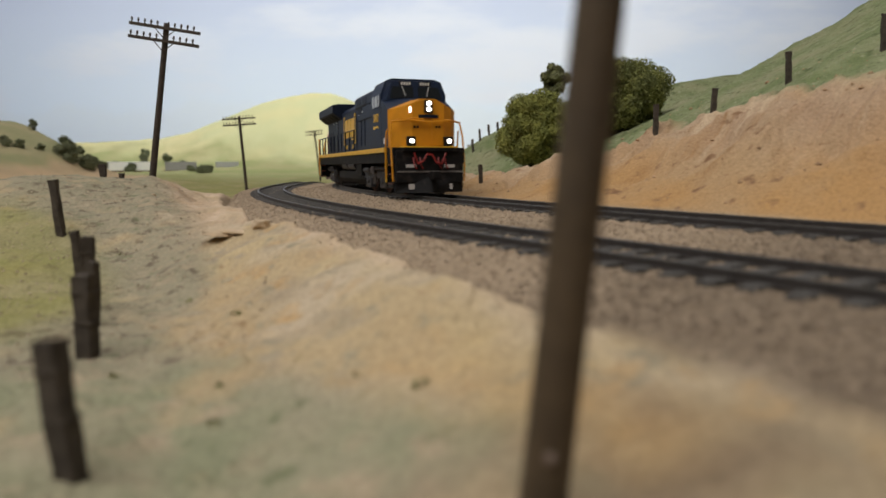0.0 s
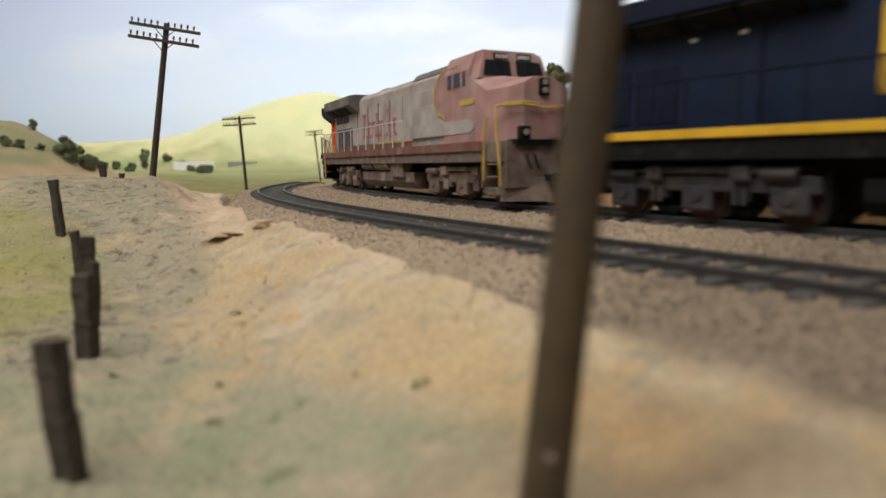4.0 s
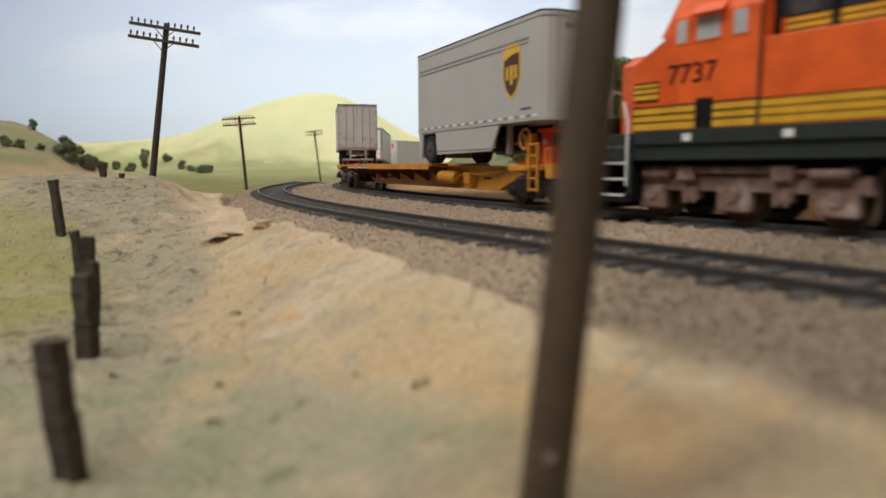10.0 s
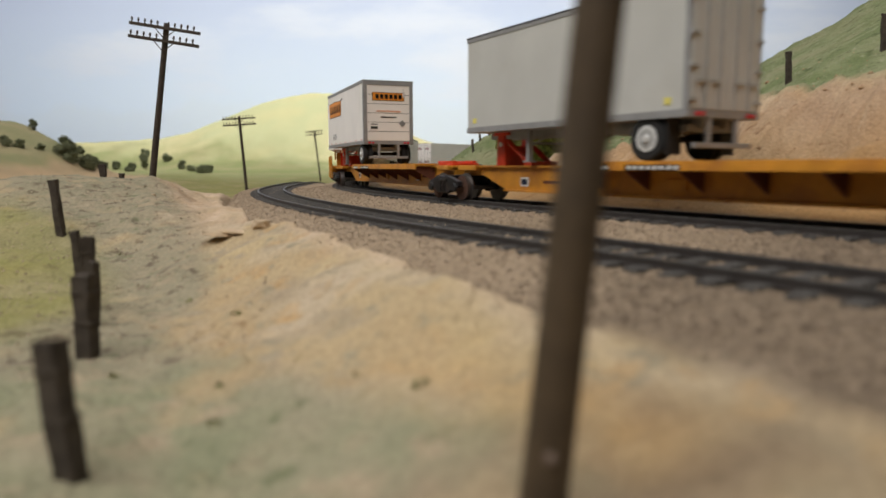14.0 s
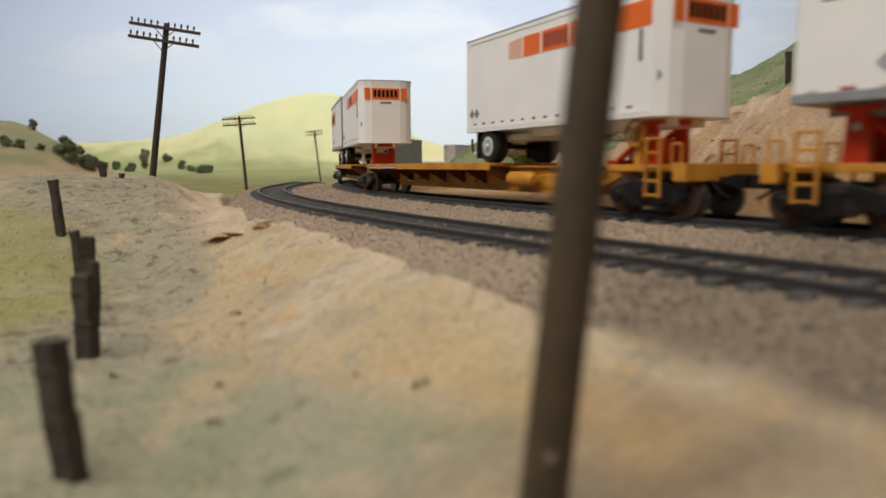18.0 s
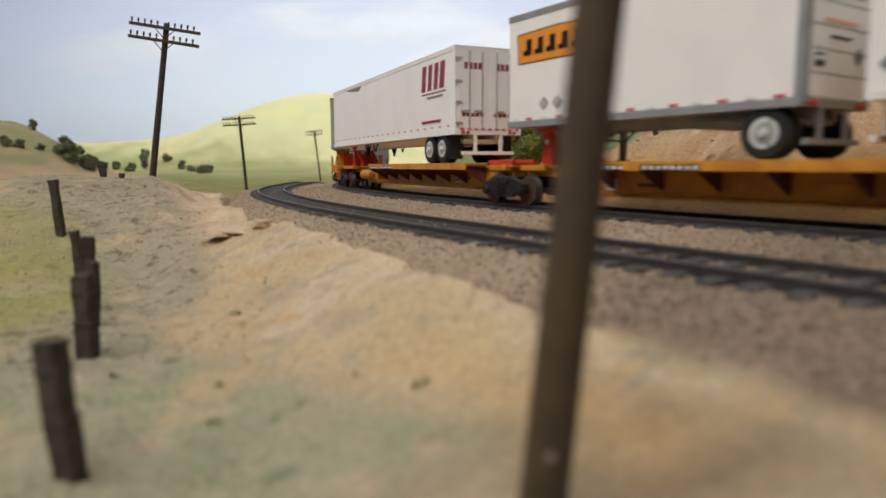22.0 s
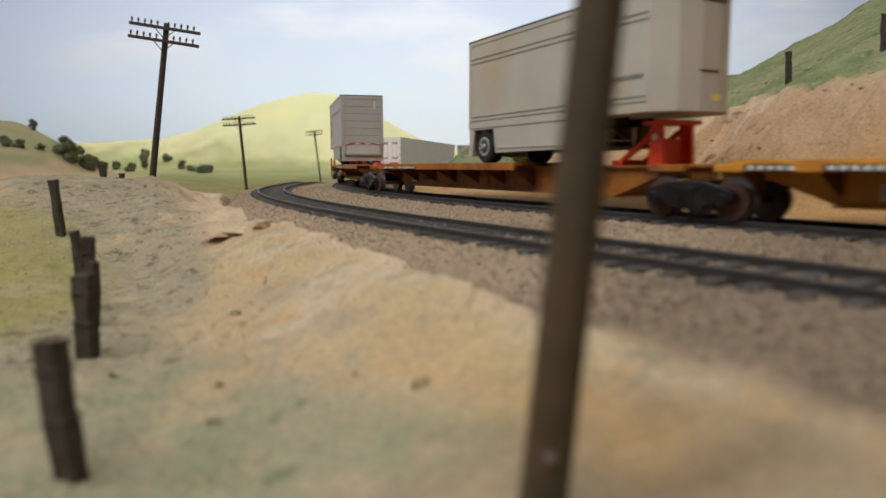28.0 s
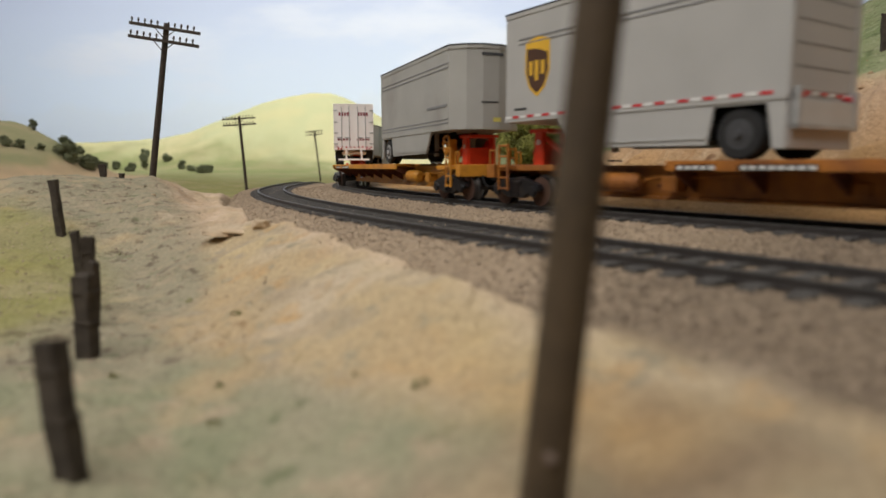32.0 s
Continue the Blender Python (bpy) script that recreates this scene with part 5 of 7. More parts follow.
    put("rear_pilot", boxes((-123.5, -119, -15.5, 15.5, 5.0, deck - 1.0), bevel=0.3), M_BLACK, t)
    bm = bmesh.new()
    tube(bm, (-116.2, 0, high - 4), (-117.0, 0, high - 4), 1.2, 12)
    put("rear_headlight", bm, M_OFFWHITE, t)
    for x, st in ((79, s_rear if flip else s_front), (p.get("rear_truck", -79), s_front if flip else s_rear)):
        truck(t, x, [-23, 0, 23], 6.1, st, s_front, s_rear, p["trucks"], flip, True)
    ride(t, s_front, s_rear, None, flip)
    return t


def side_art(t, outlines, y, material, name, label=""):
    """Painted emblem shapes as thin plates on a side."""
    for o in outlines:
        put(name, sheet(o, y), material, t, label)


def navy_locomotive():
    look_ = dict(label="dark navy diesel locomotive with yellow nose and lit headlights", frame=M_BLACK, sill=M_STRIPE, tank=M_BLACK, airtank=M_DARKGREY, hood=M_NAVY, hood_top=53.8, hood_step=(0, 50.6), sill_deep=1.9, cab_top=54.2, rad_end=-52, tank_dx=18, tank_x=(-63, 24), rear_truck=-82, nose_body=M_NAVY,
                 radiator=M_NAVYDARK, roofbits=M_NAVYDARK, cab=M_NAVY, nose=M_CABYEL, lit=M_LIT, pilot=M_BLACK, rails=M_NAVYDARK, rails_end=M_CABYEL, steps=M_BLACK, step_edge=M_SPINEDARK, trucks=M_PILOT,
                 fans=(-106, -90), hose=M_HOSE, wiper=M_STEP, pane=M_PANE,
                 doors=[(-112, 6, 24, 38, M_NAVYDARK), (-104, 6, 24, 38, M_NAVYDARK), (-97, 6, 24, 38, M_NAVYDARK), (-3, 5, 23, 42, M_NAVYDARK), (5, 5, 23, 42, M_NAVYDARK), (18, 5, 23, 42, M_NAVYDARK)],
                 panels=[(34, 47, 21.6, 41, M_NAVY, 5.4), (30, 50, 41, 46, M_NAVY, 2.6), (34, 9, 42, 49, M_NAVYDARK, 0.9), (60, 9, 42, 49, M_NAVYDARK, 0.9), (40, 2, 24, 38, M_NAVYDARK, 5.7), (50, 2, 24, 38, M_NAVYDARK, 5.7), (64, 4, 40, 49, M_NAVYDARK, 1.1), (6, 12, 43.5, 49.5, M_NAVYDARK, 0.35), (34, 36, 37.6, 38.6, M_NAVYDARK, 6.0), (-1.6, 0.8, 22, 46, M_NAVYDARK, 0.5), (-70, 1.0, 22, 46, M_NAVYDARK, 0.4)])
    t = locomotive(look_, 214, 372)
    y = -9.82
    side_art(t, [rect(-45.5, -43.8, 27, 45.5), rect(-45.5, -41, 44.0, 45.5), rect(-45.5, -41.5, 27, 28.4), rect(-5.3, -3.6, 27, 45.5), rect(-8.1, -3.6, 44.0, 45.5), rect(-7.6, -3.6, 27, 28.4)], y, M_STRIPE, "emblem_bracket", "yellow painted bracket")
    for x0, x1 in ((-40.5, -31.0), (-29.6, -19.8), (-18.4, -7.8)):
        side_art(t, [[(x0, 32.2), (x0 + 0.8, 31.4), (x1 - 0.8, 31.4), (x1, 32.2), (x1, 42.2), (x1 - 0.8, 43), (x0 + 0.8, 43), (x0, 42.2)]], y, M_STRIPE, "emblem", "yellow painted block emblem")
    side_art(t, [rect(-19, -7.8, 29.6, 30.6)], y, M_STRIPE, "emblem_bar")
    for x in (-37.5, -33.9, -15.2, -11.6):
        bm = bmesh.new()
        disc(bm, x, y, y - 0.16, 25.6, 1.25, 14)
        put("emblem_dot", bm, M_STRIPE, t)
    letters("road_number", "3042", 5.6, M_STRIPE, t, right_side(82, -16.1, 34.4), "yellow road number 3042")
    side_art(t, [[(75.5, 31.4), (79, 30.8), (83, 31.8), (88, 31.1), (85, 32.6), (81, 32.1), (77, 32.8)]], -16.05, M_STRIPE, "cab_emblem")
    put("builder_plate", sheet(rect(98.6, 101, 23.6, 26.0), -16.05), M_OFFWHITE, t)
    for u in (-88, -75, 6, 30):
        put("notice_plate", sheet(rect(u, u + 2.0, 43, 43.9), -9.9 if u < 20 else -12.5), M_OFFWHITE, t)
    return t


def faded_locomotive():
    # The brown frame colour stands in for the shadow below the red sill.
    look_ = dict(label="faded silver and pink diesel locomotive, weathered and dusty", frame=M_DUSTSHADE, sill=M_FADEDDARK, tank=M_DUSTSHADE, airtank=M_DUSTSHADE, hood=M_SILVER, hood_top=52.6, cab_top=54.6, rad_end=-62,
                 radiator=M_DUSTROOF, roofbits=M_DUSTROOF, cab=M_FADED, nose=M_FADED, lit=M_LENS, pilot=M_DUSTSHADE, rails=M_OFFWHITE2, rails_end=M_DULLYEL, steps=M_DUSTSHADE, step_edge=M_DUSTSHADE, trucks=M_DUSTSHADE,
                 fans=(-106, -90),
                 doors=[(-112 + 5.3 * k, 3.4, 25, 36, M_GRILLE) for k in range(7)] + [(-112, 14, 39.4, 43.6, M_GRILLE), (-96, 12, 39.4, 43.6, M_GRILLE)],
                 panels=[(-114, 1.2, 22, 44, M_SILVER, 0.4), (24, 57, 21.6, 45.5, M_SILVER, 1.2), (34, 47, 21.5, 38, M_SILVER, 5.2), (60, 18, 40, 48, M_GRILLE, 1.5), (8, 1.2, 21.6, 46, M_SILVER, 0.7), (-116, 186, 21.5, 25.2, M_FADEDDARK, 0.3), (-30, 110, 24.6, 25.6, M_DULLYEL, 0.45), (-10, 0.9, 22, 46, M_DUSTSHADE, 0.25), (-28, 0.9, 22, 46, M_DUSTSHADE, 0.25), (-46, 0.9, 22, 46, M_DUSTSHADE, 0.25), (-66, 0.9, 22, 46, M_DUSTSHADE, 0.25)])
    t = locomotive(look_, 481, 639)
    y = -10.3
    # the curved pink field that runs from the cab back along the hood
    put("nose_field", prism([(81, 50), (70, 50), (63, 47), (60, 42), (60, 38), (63, 34), (70, 32), (81, 32)], -15.4, 15.4), M_FADED, t, "faded pink curved paint field")
    put("nose_outline", sheet([(70, 50.4), (62.8, 47.4), (59.4, 42), (59.4, 38), (62.8, 33.5), (70, 31.4), (81, 31.4), (81, 32), (70, 32), (63.2, 34.2), (60.2, 38), (60.2, 42), (63.2, 46.8), (70.2, 49.8)], -15.4), M_DULLYEL, t)
    put("silver_band", sheet([(34, 25.0), (94, 25.0), (97, 26.6), (97, 28.4), (93, 30.0), (34, 30.0)], -16.02), M_SILVER, t)
    # worn lettering on the hood as plain shapes
    for k, (u, w_, z1) in enumerate(((-56, 8.5, 42), (-46.5, 6.2, 37), (-39.5, 6.2, 37), (-32.5, 5, 41), (-26.5, 6.2, 37), (-15, 8.0, 42), (-6, 6.2, 37))):
        body = [(u, 28.6), (u + w_, 28.6), (u + w_, 30.2), (u + w_ * 0.62, 30.4), (u + w_ * 0.62, z1 - 1.6), (u + w_, z1 - 1.4), (u + w_, z1), (u + 0.4, z1), (u + 0.2, z1 - 1.8), (u + w_ * 0.3, z1 - 2.0), (u + w_ * 0.3, 30.4), (u, 30.2)]
        put("worn_lettering", sheet(body, -9.9, 0.12), M_WORNRED, t, "worn red lettering shapes")
    put("road_number", sheet(rect(85, 97, 35, 37), -16.05), M_DULLYEL, t)
    return t


def orange_locomotive():
    bands = [(-116, 190, 22.0, 27.6, M_GOLDBAND, 0.16), (-36, 107, 40.2, 44.8, M_GOLDBAND, 0.16)]
    bands += [(-116, 190, z, z + 0.4, M_BLACK, 0.24) for z in (22.0, 23.8, 25.6, 27.2)]
    bands += [(-36, 107, z, z + 0.4, M_BLACK, 0.24) for z in (40.2, 41.7, 43.2, 44.6)]
    look_ = dict(label="bright orange and black diesel locomotive with white graffiti", frame=M_DARKGREEN, sill=M_DARKGREEN, sill_marks=True, tank=M_TANKGREY, tank_flat=True, airtank=M_TANKGREY, hood=M_ORANGE, hood_top=53.2, cab_top=54.8, rad_end=-38, tank_dx=6, rear_truck=-74, awning=True, hood_top_paint=M_CHARCOAL,
                 radiator=M_CHARCOAL, roofbits=M_CHARCOAL, cab=M_ORANGE, nose=M_ORANGE, lit=M_LENS, pilot=M_BLACK, rails=M_BLACK, rails_end=M_OFFWHITE, steps=M_BLACK, step_edge=M_OFFWHITE, pane=M_PANE, trucks=M_RUSTTRUCK, cab_x=(73, 95),
                 fans=(-106, -90), windows=((75.5, 4.4), (82, 7.0), (90.6, 3.8)),
                 doors=[(-98, 30, 38.8, 44.0, M_BLACK), (-108, 4, 24, 38, M_BLACK), (-100, 4, 24, 38, M_BLACK), (-84, 4.4, 24, 37, M_BLACK), (-76, 4.6, 24, 37, M_BLACK), (-66, 10, 26.5, 41.5, M_BLACK), (-52, 5, 34, 40, M_BLACK), (20, 7, 43.6, 47.5, M_BLACK), (40, 7, 43.6, 47.5, M_BLACK)],
                 panels=bands + [(34, 47, 21.5, 40.5, M_ORANGE, 5.6), (34, 47, 22.0, 27.6, M_GOLDBAND, 5.75), (34, 47, 23.7, 24.1, M_BLACK, 5.85), (34, 47, 25.5, 25.9, M_BLACK, 5.85), (34, 47, 27.3, 27.7, M_BLACK, 5.85), (72, 1.2, 40.5, 50.0, M_BLACK, 1.4), (60, 1.2, 40.5, 50.0, M_BLACK, 1.4), (46, 1.2, 40.5, 50.0, M_BLACK, 1.4), (64, 6, 45, 51, M_GRILLE, 0.5)])
    t = locomotive(look_, 753, 911, True)
    y = 9.95
    rng = random.Random(5)
    put("graffiti_base", sheet([(-43.5, 22.2), (21, 22.2), (22.5, 27), (20, 32), (4, 31), (-14, 34), (-30, 33), (-42, 30)], y, 0.36), M_GRAFFITI, t, "white sprayed graffiti shape")
    # graffiti: rounded white letter forms with dark outlines and yellow fills
    x = -44.0
    for k, (w_, h) in enumerate(((15, 20), (10, 16.5), (11, 17.5), (11, 14.5), (8, 15), (7, 13))):
        z0 = 22.6 + rng.uniform(-0.6, 0.6)
        lean = rng.uniform(-1.2, 1.2)
        def blob(grow):
            pts = []
            for i in range(14):
                a = 2 * math.pi * i / 14
                rx = (w_ * 0.52 + grow) * (1 + 0.16 * math.sin(3 * a + k))
                rz = (h * 0.5 + grow) * (1 + 0.12 * math.cos(2 * a + 2 * k))
                cx, cz = math.cos(a), math.sin(a)
                pts.append((x + w_ / 2 + rx * abs(cx) ** 0.6 * math.copysign(1, cx) + lean * cz, z0 + h / 2 + rz * abs(cz) ** 0.6 * math.copysign(1, cz)))
            return pts
        put("graffiti_outline", sheet(blob(0.7), y, 0.28), M_BLACK, t)
        put("graffiti", sheet(blob(0.0), y, 0.42), M_GRAFFITI, t, "white sprayed graffiti shape")
        put("graffiti_shade", sheet([(x + w_ * 0.3, z0 + h * 0.72), (x + w_ * 0.62, z0 + h * 0.7), (x + w_ * 0.7, z0 + h * 0.9), (x + w_ * 0.35, z0 + h * 0.95)], y, 0.5), M_PALEYEL, t)
        put("graffiti_edge", sheet([(x + w_ * 0.1, z0 + h - 0.2), (x + w_ * 0.5, z0 + h + 0.9), (x + w_ * 0.95, z0 + h - 0.3), (x + w_ * 0.5, z0 + h + 0.2)], y, 0.5), M_PALEYEL, t)
        put("graffiti_shade", sheet([(x + w_ * 0.42, z0 + 0.8), (x + w_ * 0.56, z0 + 0.8), (x + w_ * 0.5, z0 + h * 0.4)], y, 0.5), M_BLACK, t)
        x += w_ * 0.98
    for u, z in ((30, 46.5), (-48, 29.0)):
        pts = [(u + 3.6 * math.cos(a) * (1 + 0.25 * math.sin(3 * a)), z + 1.2 * math.sin(a) * (1 + 0.2 * math.cos(5 * a))) for a in [2 * math.pi * i / 14 for i in range(14)]]
        put("graffiti", sheet(pts, 10.05), M_GRAFFITI, t, "pale grey sprayed graffiti shape")
    letters("road_number", "7737", 6.6, M_BLACK, t, left_side(89.5, 16.12, 32.6), "black road number 7737")
    put("cab_band", sheet(rect(73.2, 106.0, 22.0, 27.6), 16.02), M_GOLDBAND, t)
    put("nose_band", sheet(rect(98.8, 106.0, 29.4, 33.4), 16.02), M_GOLDBAND, t)
    for z in (23.7, 25.5, 27.4):
        put("cab_stripe", sheet(rect(73.2, 106.0, z, z + 0.4), 16.02, 0.26), M_BLACK, t)
    for z in (29.2, 30.8, 32.2, 33.4):
        put("nose_stripe", sheet(rect(98.6, 106.0, z, z + 0.35), 16.02, 0.26), M_BLACK, t)
    put("cab_seam", sheet(rect(72.6, 73.2, 21.6, 47), 16.02, 0.2), M_CHARCOAL, t)
    put("cab_door", sheet(rect(83.6, 88.0, 22.0, 28.8), 16.05, 0.3), M_BLACK, t)
    # dark round badge on the rear of the hood
    bm = bmesh.new()
    tube(bm, (-116.1, 0, 41), (-116.6, 0, 41), 3.4, 20)
    put("round_badge", bm, M_BLACK, t)
    bm = bmesh.new()
    tube(bm, (-116.5, 0, 41), (-116.8, 0, 41), 2.5, 20)
    put("round_badge_face", bm, M_DULLYEL, t)
    for z in (23, 24.8, 26.6):
        put("rear_stripe", boxes((-116.3, -116.0, -9.6, 9.6, z, z + 1.1)), M_STRIPE, t)
    return t


# Spine cars ------------------------------------------------------------------
DECK = 14.4


def spine_unit(s_front, s_rear, deck_from, deck_to, hitches=(), folded=(), lead=False, tail=False, tank=None, paint=M_SPINE, label="yellow articulated spine car unit with grimy side decks"):
    """One unit of an articulated spine car. deck_from, deck_to, hitches and folded are places of the train."""
    t = thing("spine_car", label, "rail car", "articulated spine cars of the train")
    mid, h = (s_front + s_rear) / 2, (s_rear - s_front) / 2
    X = lambda s: mid - s
    # centre beam, deep between the trucks and shallow over them
    beam = [(-h + 4, 9.6), (-h + 17, 9.6), (-h + 31, 4.6), (h - 31, 4.6), (h - 17, 9.6), (h - 4, 9.6), (h - 4, 12.6), (-h + 4, 12.6)]
    b = put("centre_beam", prism(beam, -5.2, 5.2, 0.25), paint, t)
    put("top_flange", boxes((-h + 3, h - 3, -6.6, 6.6, 12.6, 13.3), bevel=0.15), paint, t)
    put("bottom_flange", boxes((-h + 31, h - 31, -6.2, 6.2, 4.0, 4.7), bevel=0.15), paint, t)
    for side in (-1, 1):
        put("tool_pocket", boxes((-3, 4, min(side * 5.2, side * 6.0), max(side * 5.2, side * 6.0), 6.4, 9.4), bevel=0.2), paint, b)
    # side decks on gussets
    x1, x0 = X(deck_from), X(deck_to)
    for side in (-1, 1):
        y0, y1 = sorted((side * 5.6, side * 15.2))
        d = put("side_deck", boxes((x0, x1, y0, y1, DECK - 1.0, DECK), bevel=0.15), paint, t)
        e0, e1 = sorted((side * 14.6, side * 15.3))
        put("deck_edge", boxes((x0, x1, e0, e1, DECK - 2.6, DECK - 0.9), bevel=0.1), paint, d)
        n = max(3, int((x1 - x0) / 17))
        for k in range(n + 1):
            u = x0 + 2 + (x1 - x0 - 4) * k / n
            # The gusset's dark brown also paints in the shade below the deck.
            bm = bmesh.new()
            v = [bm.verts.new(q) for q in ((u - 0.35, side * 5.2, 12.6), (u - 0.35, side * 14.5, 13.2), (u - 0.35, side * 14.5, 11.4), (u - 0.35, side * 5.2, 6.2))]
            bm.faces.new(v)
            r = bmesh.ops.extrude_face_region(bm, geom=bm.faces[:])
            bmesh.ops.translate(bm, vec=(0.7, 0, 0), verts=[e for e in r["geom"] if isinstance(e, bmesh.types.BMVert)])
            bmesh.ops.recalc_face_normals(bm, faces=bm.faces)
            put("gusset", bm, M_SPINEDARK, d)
        # black reporting panels with unreadable pale marks
        for a, w_ in ((x0 + 3, 11), (x0 + 20, 18)):
            if a + w_ < x1:
                pl = put("marking_panel", boxes((a, a + w_, min(side * 15.3, side * 15.42), max(side * 15.3, side * 15.42), DECK - 2.5, DECK - 1.0)), M_BLACK, d)
                for k in range(int(w_ / 2.2)):
                    put("marking_bar", boxes((a + 0.8 + 2.2 * k, a + 2.2 + 2.2 * k, min(side * 15.42, side * 15.5), max(side * 15.42, side * 15.5), DECK - 2.2, DECK - 1.3)), M_OFFWHITE, pl)
    # painted notices on the beam
    for u, w_, z0, z1, m in ((-h + 40, 4.2, 6.0, 9.2, M_OFFWHITE), (h - 52, 3.2, 6.4, 8.8, M_OFFWHITE), (h - 44, 6.0, 8.0, 8.9, M_SPINEDARK), (-h + 52, 9.0, 7.2, 8.2, M_SPINEDARK)):
        pl = put("notice_panel", sheet(rect(u, u + w_, z0, z1), -5.2, 0.15), m, b)
        if m is M_OFFWHITE:
            put("notice_bar", sheet(rect(u + 0.6, u + w_ - 0.6, z0 + 0.6, z1 - 0.6), -5.36, 0.1), M_NAVY, pl)
    # hitches
    for s, back in hitches:
        hitch(t, X(s), back)
    for s in folded:
        u = X(s)
        f = put("folded_hitch", boxes((u - 8, u + 8, -6, 6, 13.3, 14.4), bevel=0.3), M_RED, t, "red folded trailer hitch")
        for side in (-1, 1):
            put("hitch_arm", boxes((u - 11, u + 7, side * 4.5 - 0.9, side * 4.5 + 0.9, 14.3, 15.4), bevel=0.25), M_RED, f)
    # end platforms over the trucks
    for end in (1, -1):
        coupled = (end > 0 and lead) or (end < 0 and tail)
        u0, u1 = sorted((end * (h - 16), end * (h + (13 if coupled else -4))))
        put("end_platform", boxes((u0, u1, -11 if coupled else -8.5, 11 if coupled else 8.5, 11.6, 13.5), bevel=0.3), paint, t)
        if coupled:
            coupler(t, end * (h + 21), end)
            c0, c1 = sorted((end * (h + 11), end * (h + 15)))
            put("end_sill", boxes((c0, c1, -13.5, 13.5, 9.2, 13.8), bevel=0.3), paint, t)
            for side in (-1, 1):
                u = end * (h + 5)
                for dx in (-2.4, 2.4):
                    put("ladder_rail", boxes((u + dx - 0.35, u + dx + 0.35, side * 14.1 - 0.35, side * 14.1 + 0.35, 5.0, 20.4), bevel=0.1), paint, t)
                for z in (5.6, 9.2, 12.8, 16.4, 20.0):
                    put("ladder_rung", wire([(u - 2.4, side * 14.1, z), (u + 2.4, side * 14.1, z)], 0.35, 6), paint, t)
                put("ladder_bracket", boxes((u - 2.6, u + 2.6, min(side * 10, side * 14), max(side * 10, side * 14), 11.8, 13.2), bevel=0.2), paint, t)
                put("corner_grab", wire([(u + end * 5.5, side * 13.2, 13.5), (u + end * 5.5, side * 13.2, 18.5), (u + end * 8.5, side * 13.2, 18.5), (u + end * 8.5, side * 13.2, 13.5)], 0.32, 6), paint, t)
            put("brake_hose", wire([(end * (h + 15), -4, 9.5), (end * (h + 18), -4.4, 6.5), (end * (h + 20.5), -3.6, 5.2)], 0.4, 6), M_BLACK, t)
            if end > 0:
                st = put("brake_stand", boxes((h - 6.5, h - 4.3, -9.6, -6.4, 13.4, 24.0), bevel=0.3), paint, t)
                ring = bmesh.new()
                rows = []
                for k in range(18):
                    a0 = 2 * math.pi * k / 18
                    rows.append([ring.verts.new((h - 5.4 + (3.4 + 0.45 * math.cos(q)) * math.cos(a0), -10.6 + 0.45 * math.sin(q), 22.0 + (3.4 + 0.45 * math.cos(q)) * math.sin(a0))) for q in [math.pi * m / 3 for m in range(6)]])
                for k in range(18):
                    for m in range(6):
                        ring.faces.new((rows[k][m], rows[(k + 1) % 18][m], rows[(k + 1) % 18][(m + 1) % 6], rows[k][(m + 1) % 6]))
                bmesh.ops.recalc_face_normals(ring, faces=ring.faces)
                put("brake_wheel", ring, paint, st)
                for k in range(3):
                    a0 = 2 * math.pi * k / 3 + 0.4
                    put("wheel_spoke", wire([(h - 5.4, -10.4, 22.0), (h - 5.4 + 3.4 * math.cos(a0), -10.6, 22.0 + 3.4 * math.sin(a0))], 0.35, 6), paint, st)
    if tank is not None:
        u = X(tank)
        bm = bmesh.new()
        tube(bm, (u - 6, -9.2, 8.6), (u + 6, -9.2, 8.6), 2.7, 18)
        for e in (-1, 1):
            tube(bm, (u + e * 6, -9.2, 8.6), (u + e * 7.2, -9.2, 8.6), 2.7, 18, 1.5)
        tk = put("air_reservoir", bm, paint, t, "yellow air tank")
        for e in (-3.4, 3.4):
            put("tank_strap", boxes((u + e - 0.5, u + e + 0.5, -12.1, -5.2, 8.0, 9.2), bevel=0.1), paint, tk)
        put("brake_valve", boxes((u + 14, u + 19, -9.2, -5.2, 6.2, 10.4), bevel=0.4), paint, t)
        put("brake_pipe", wire([(u + 8, -8.4, 9.2), (u + 13, -8.0, 10.2), (u + 22, -7.2, 10.0), (u + 40, -6.4, 11.2)], 0.35, 6), paint, t)
    # trucks: the lead unit carries both, the others their rear one
    r = 4.8
    if lead:
        truck(t, h, [-9.95, 9.95], r, s_front, s_front, s_rear, M_TRUCK)
    truck(t, -h, [-9.95, 9.95], r, s_rear, s_front, s_rear, M_TRUCK)
    ride(t, s_front, s_rear)
    return t


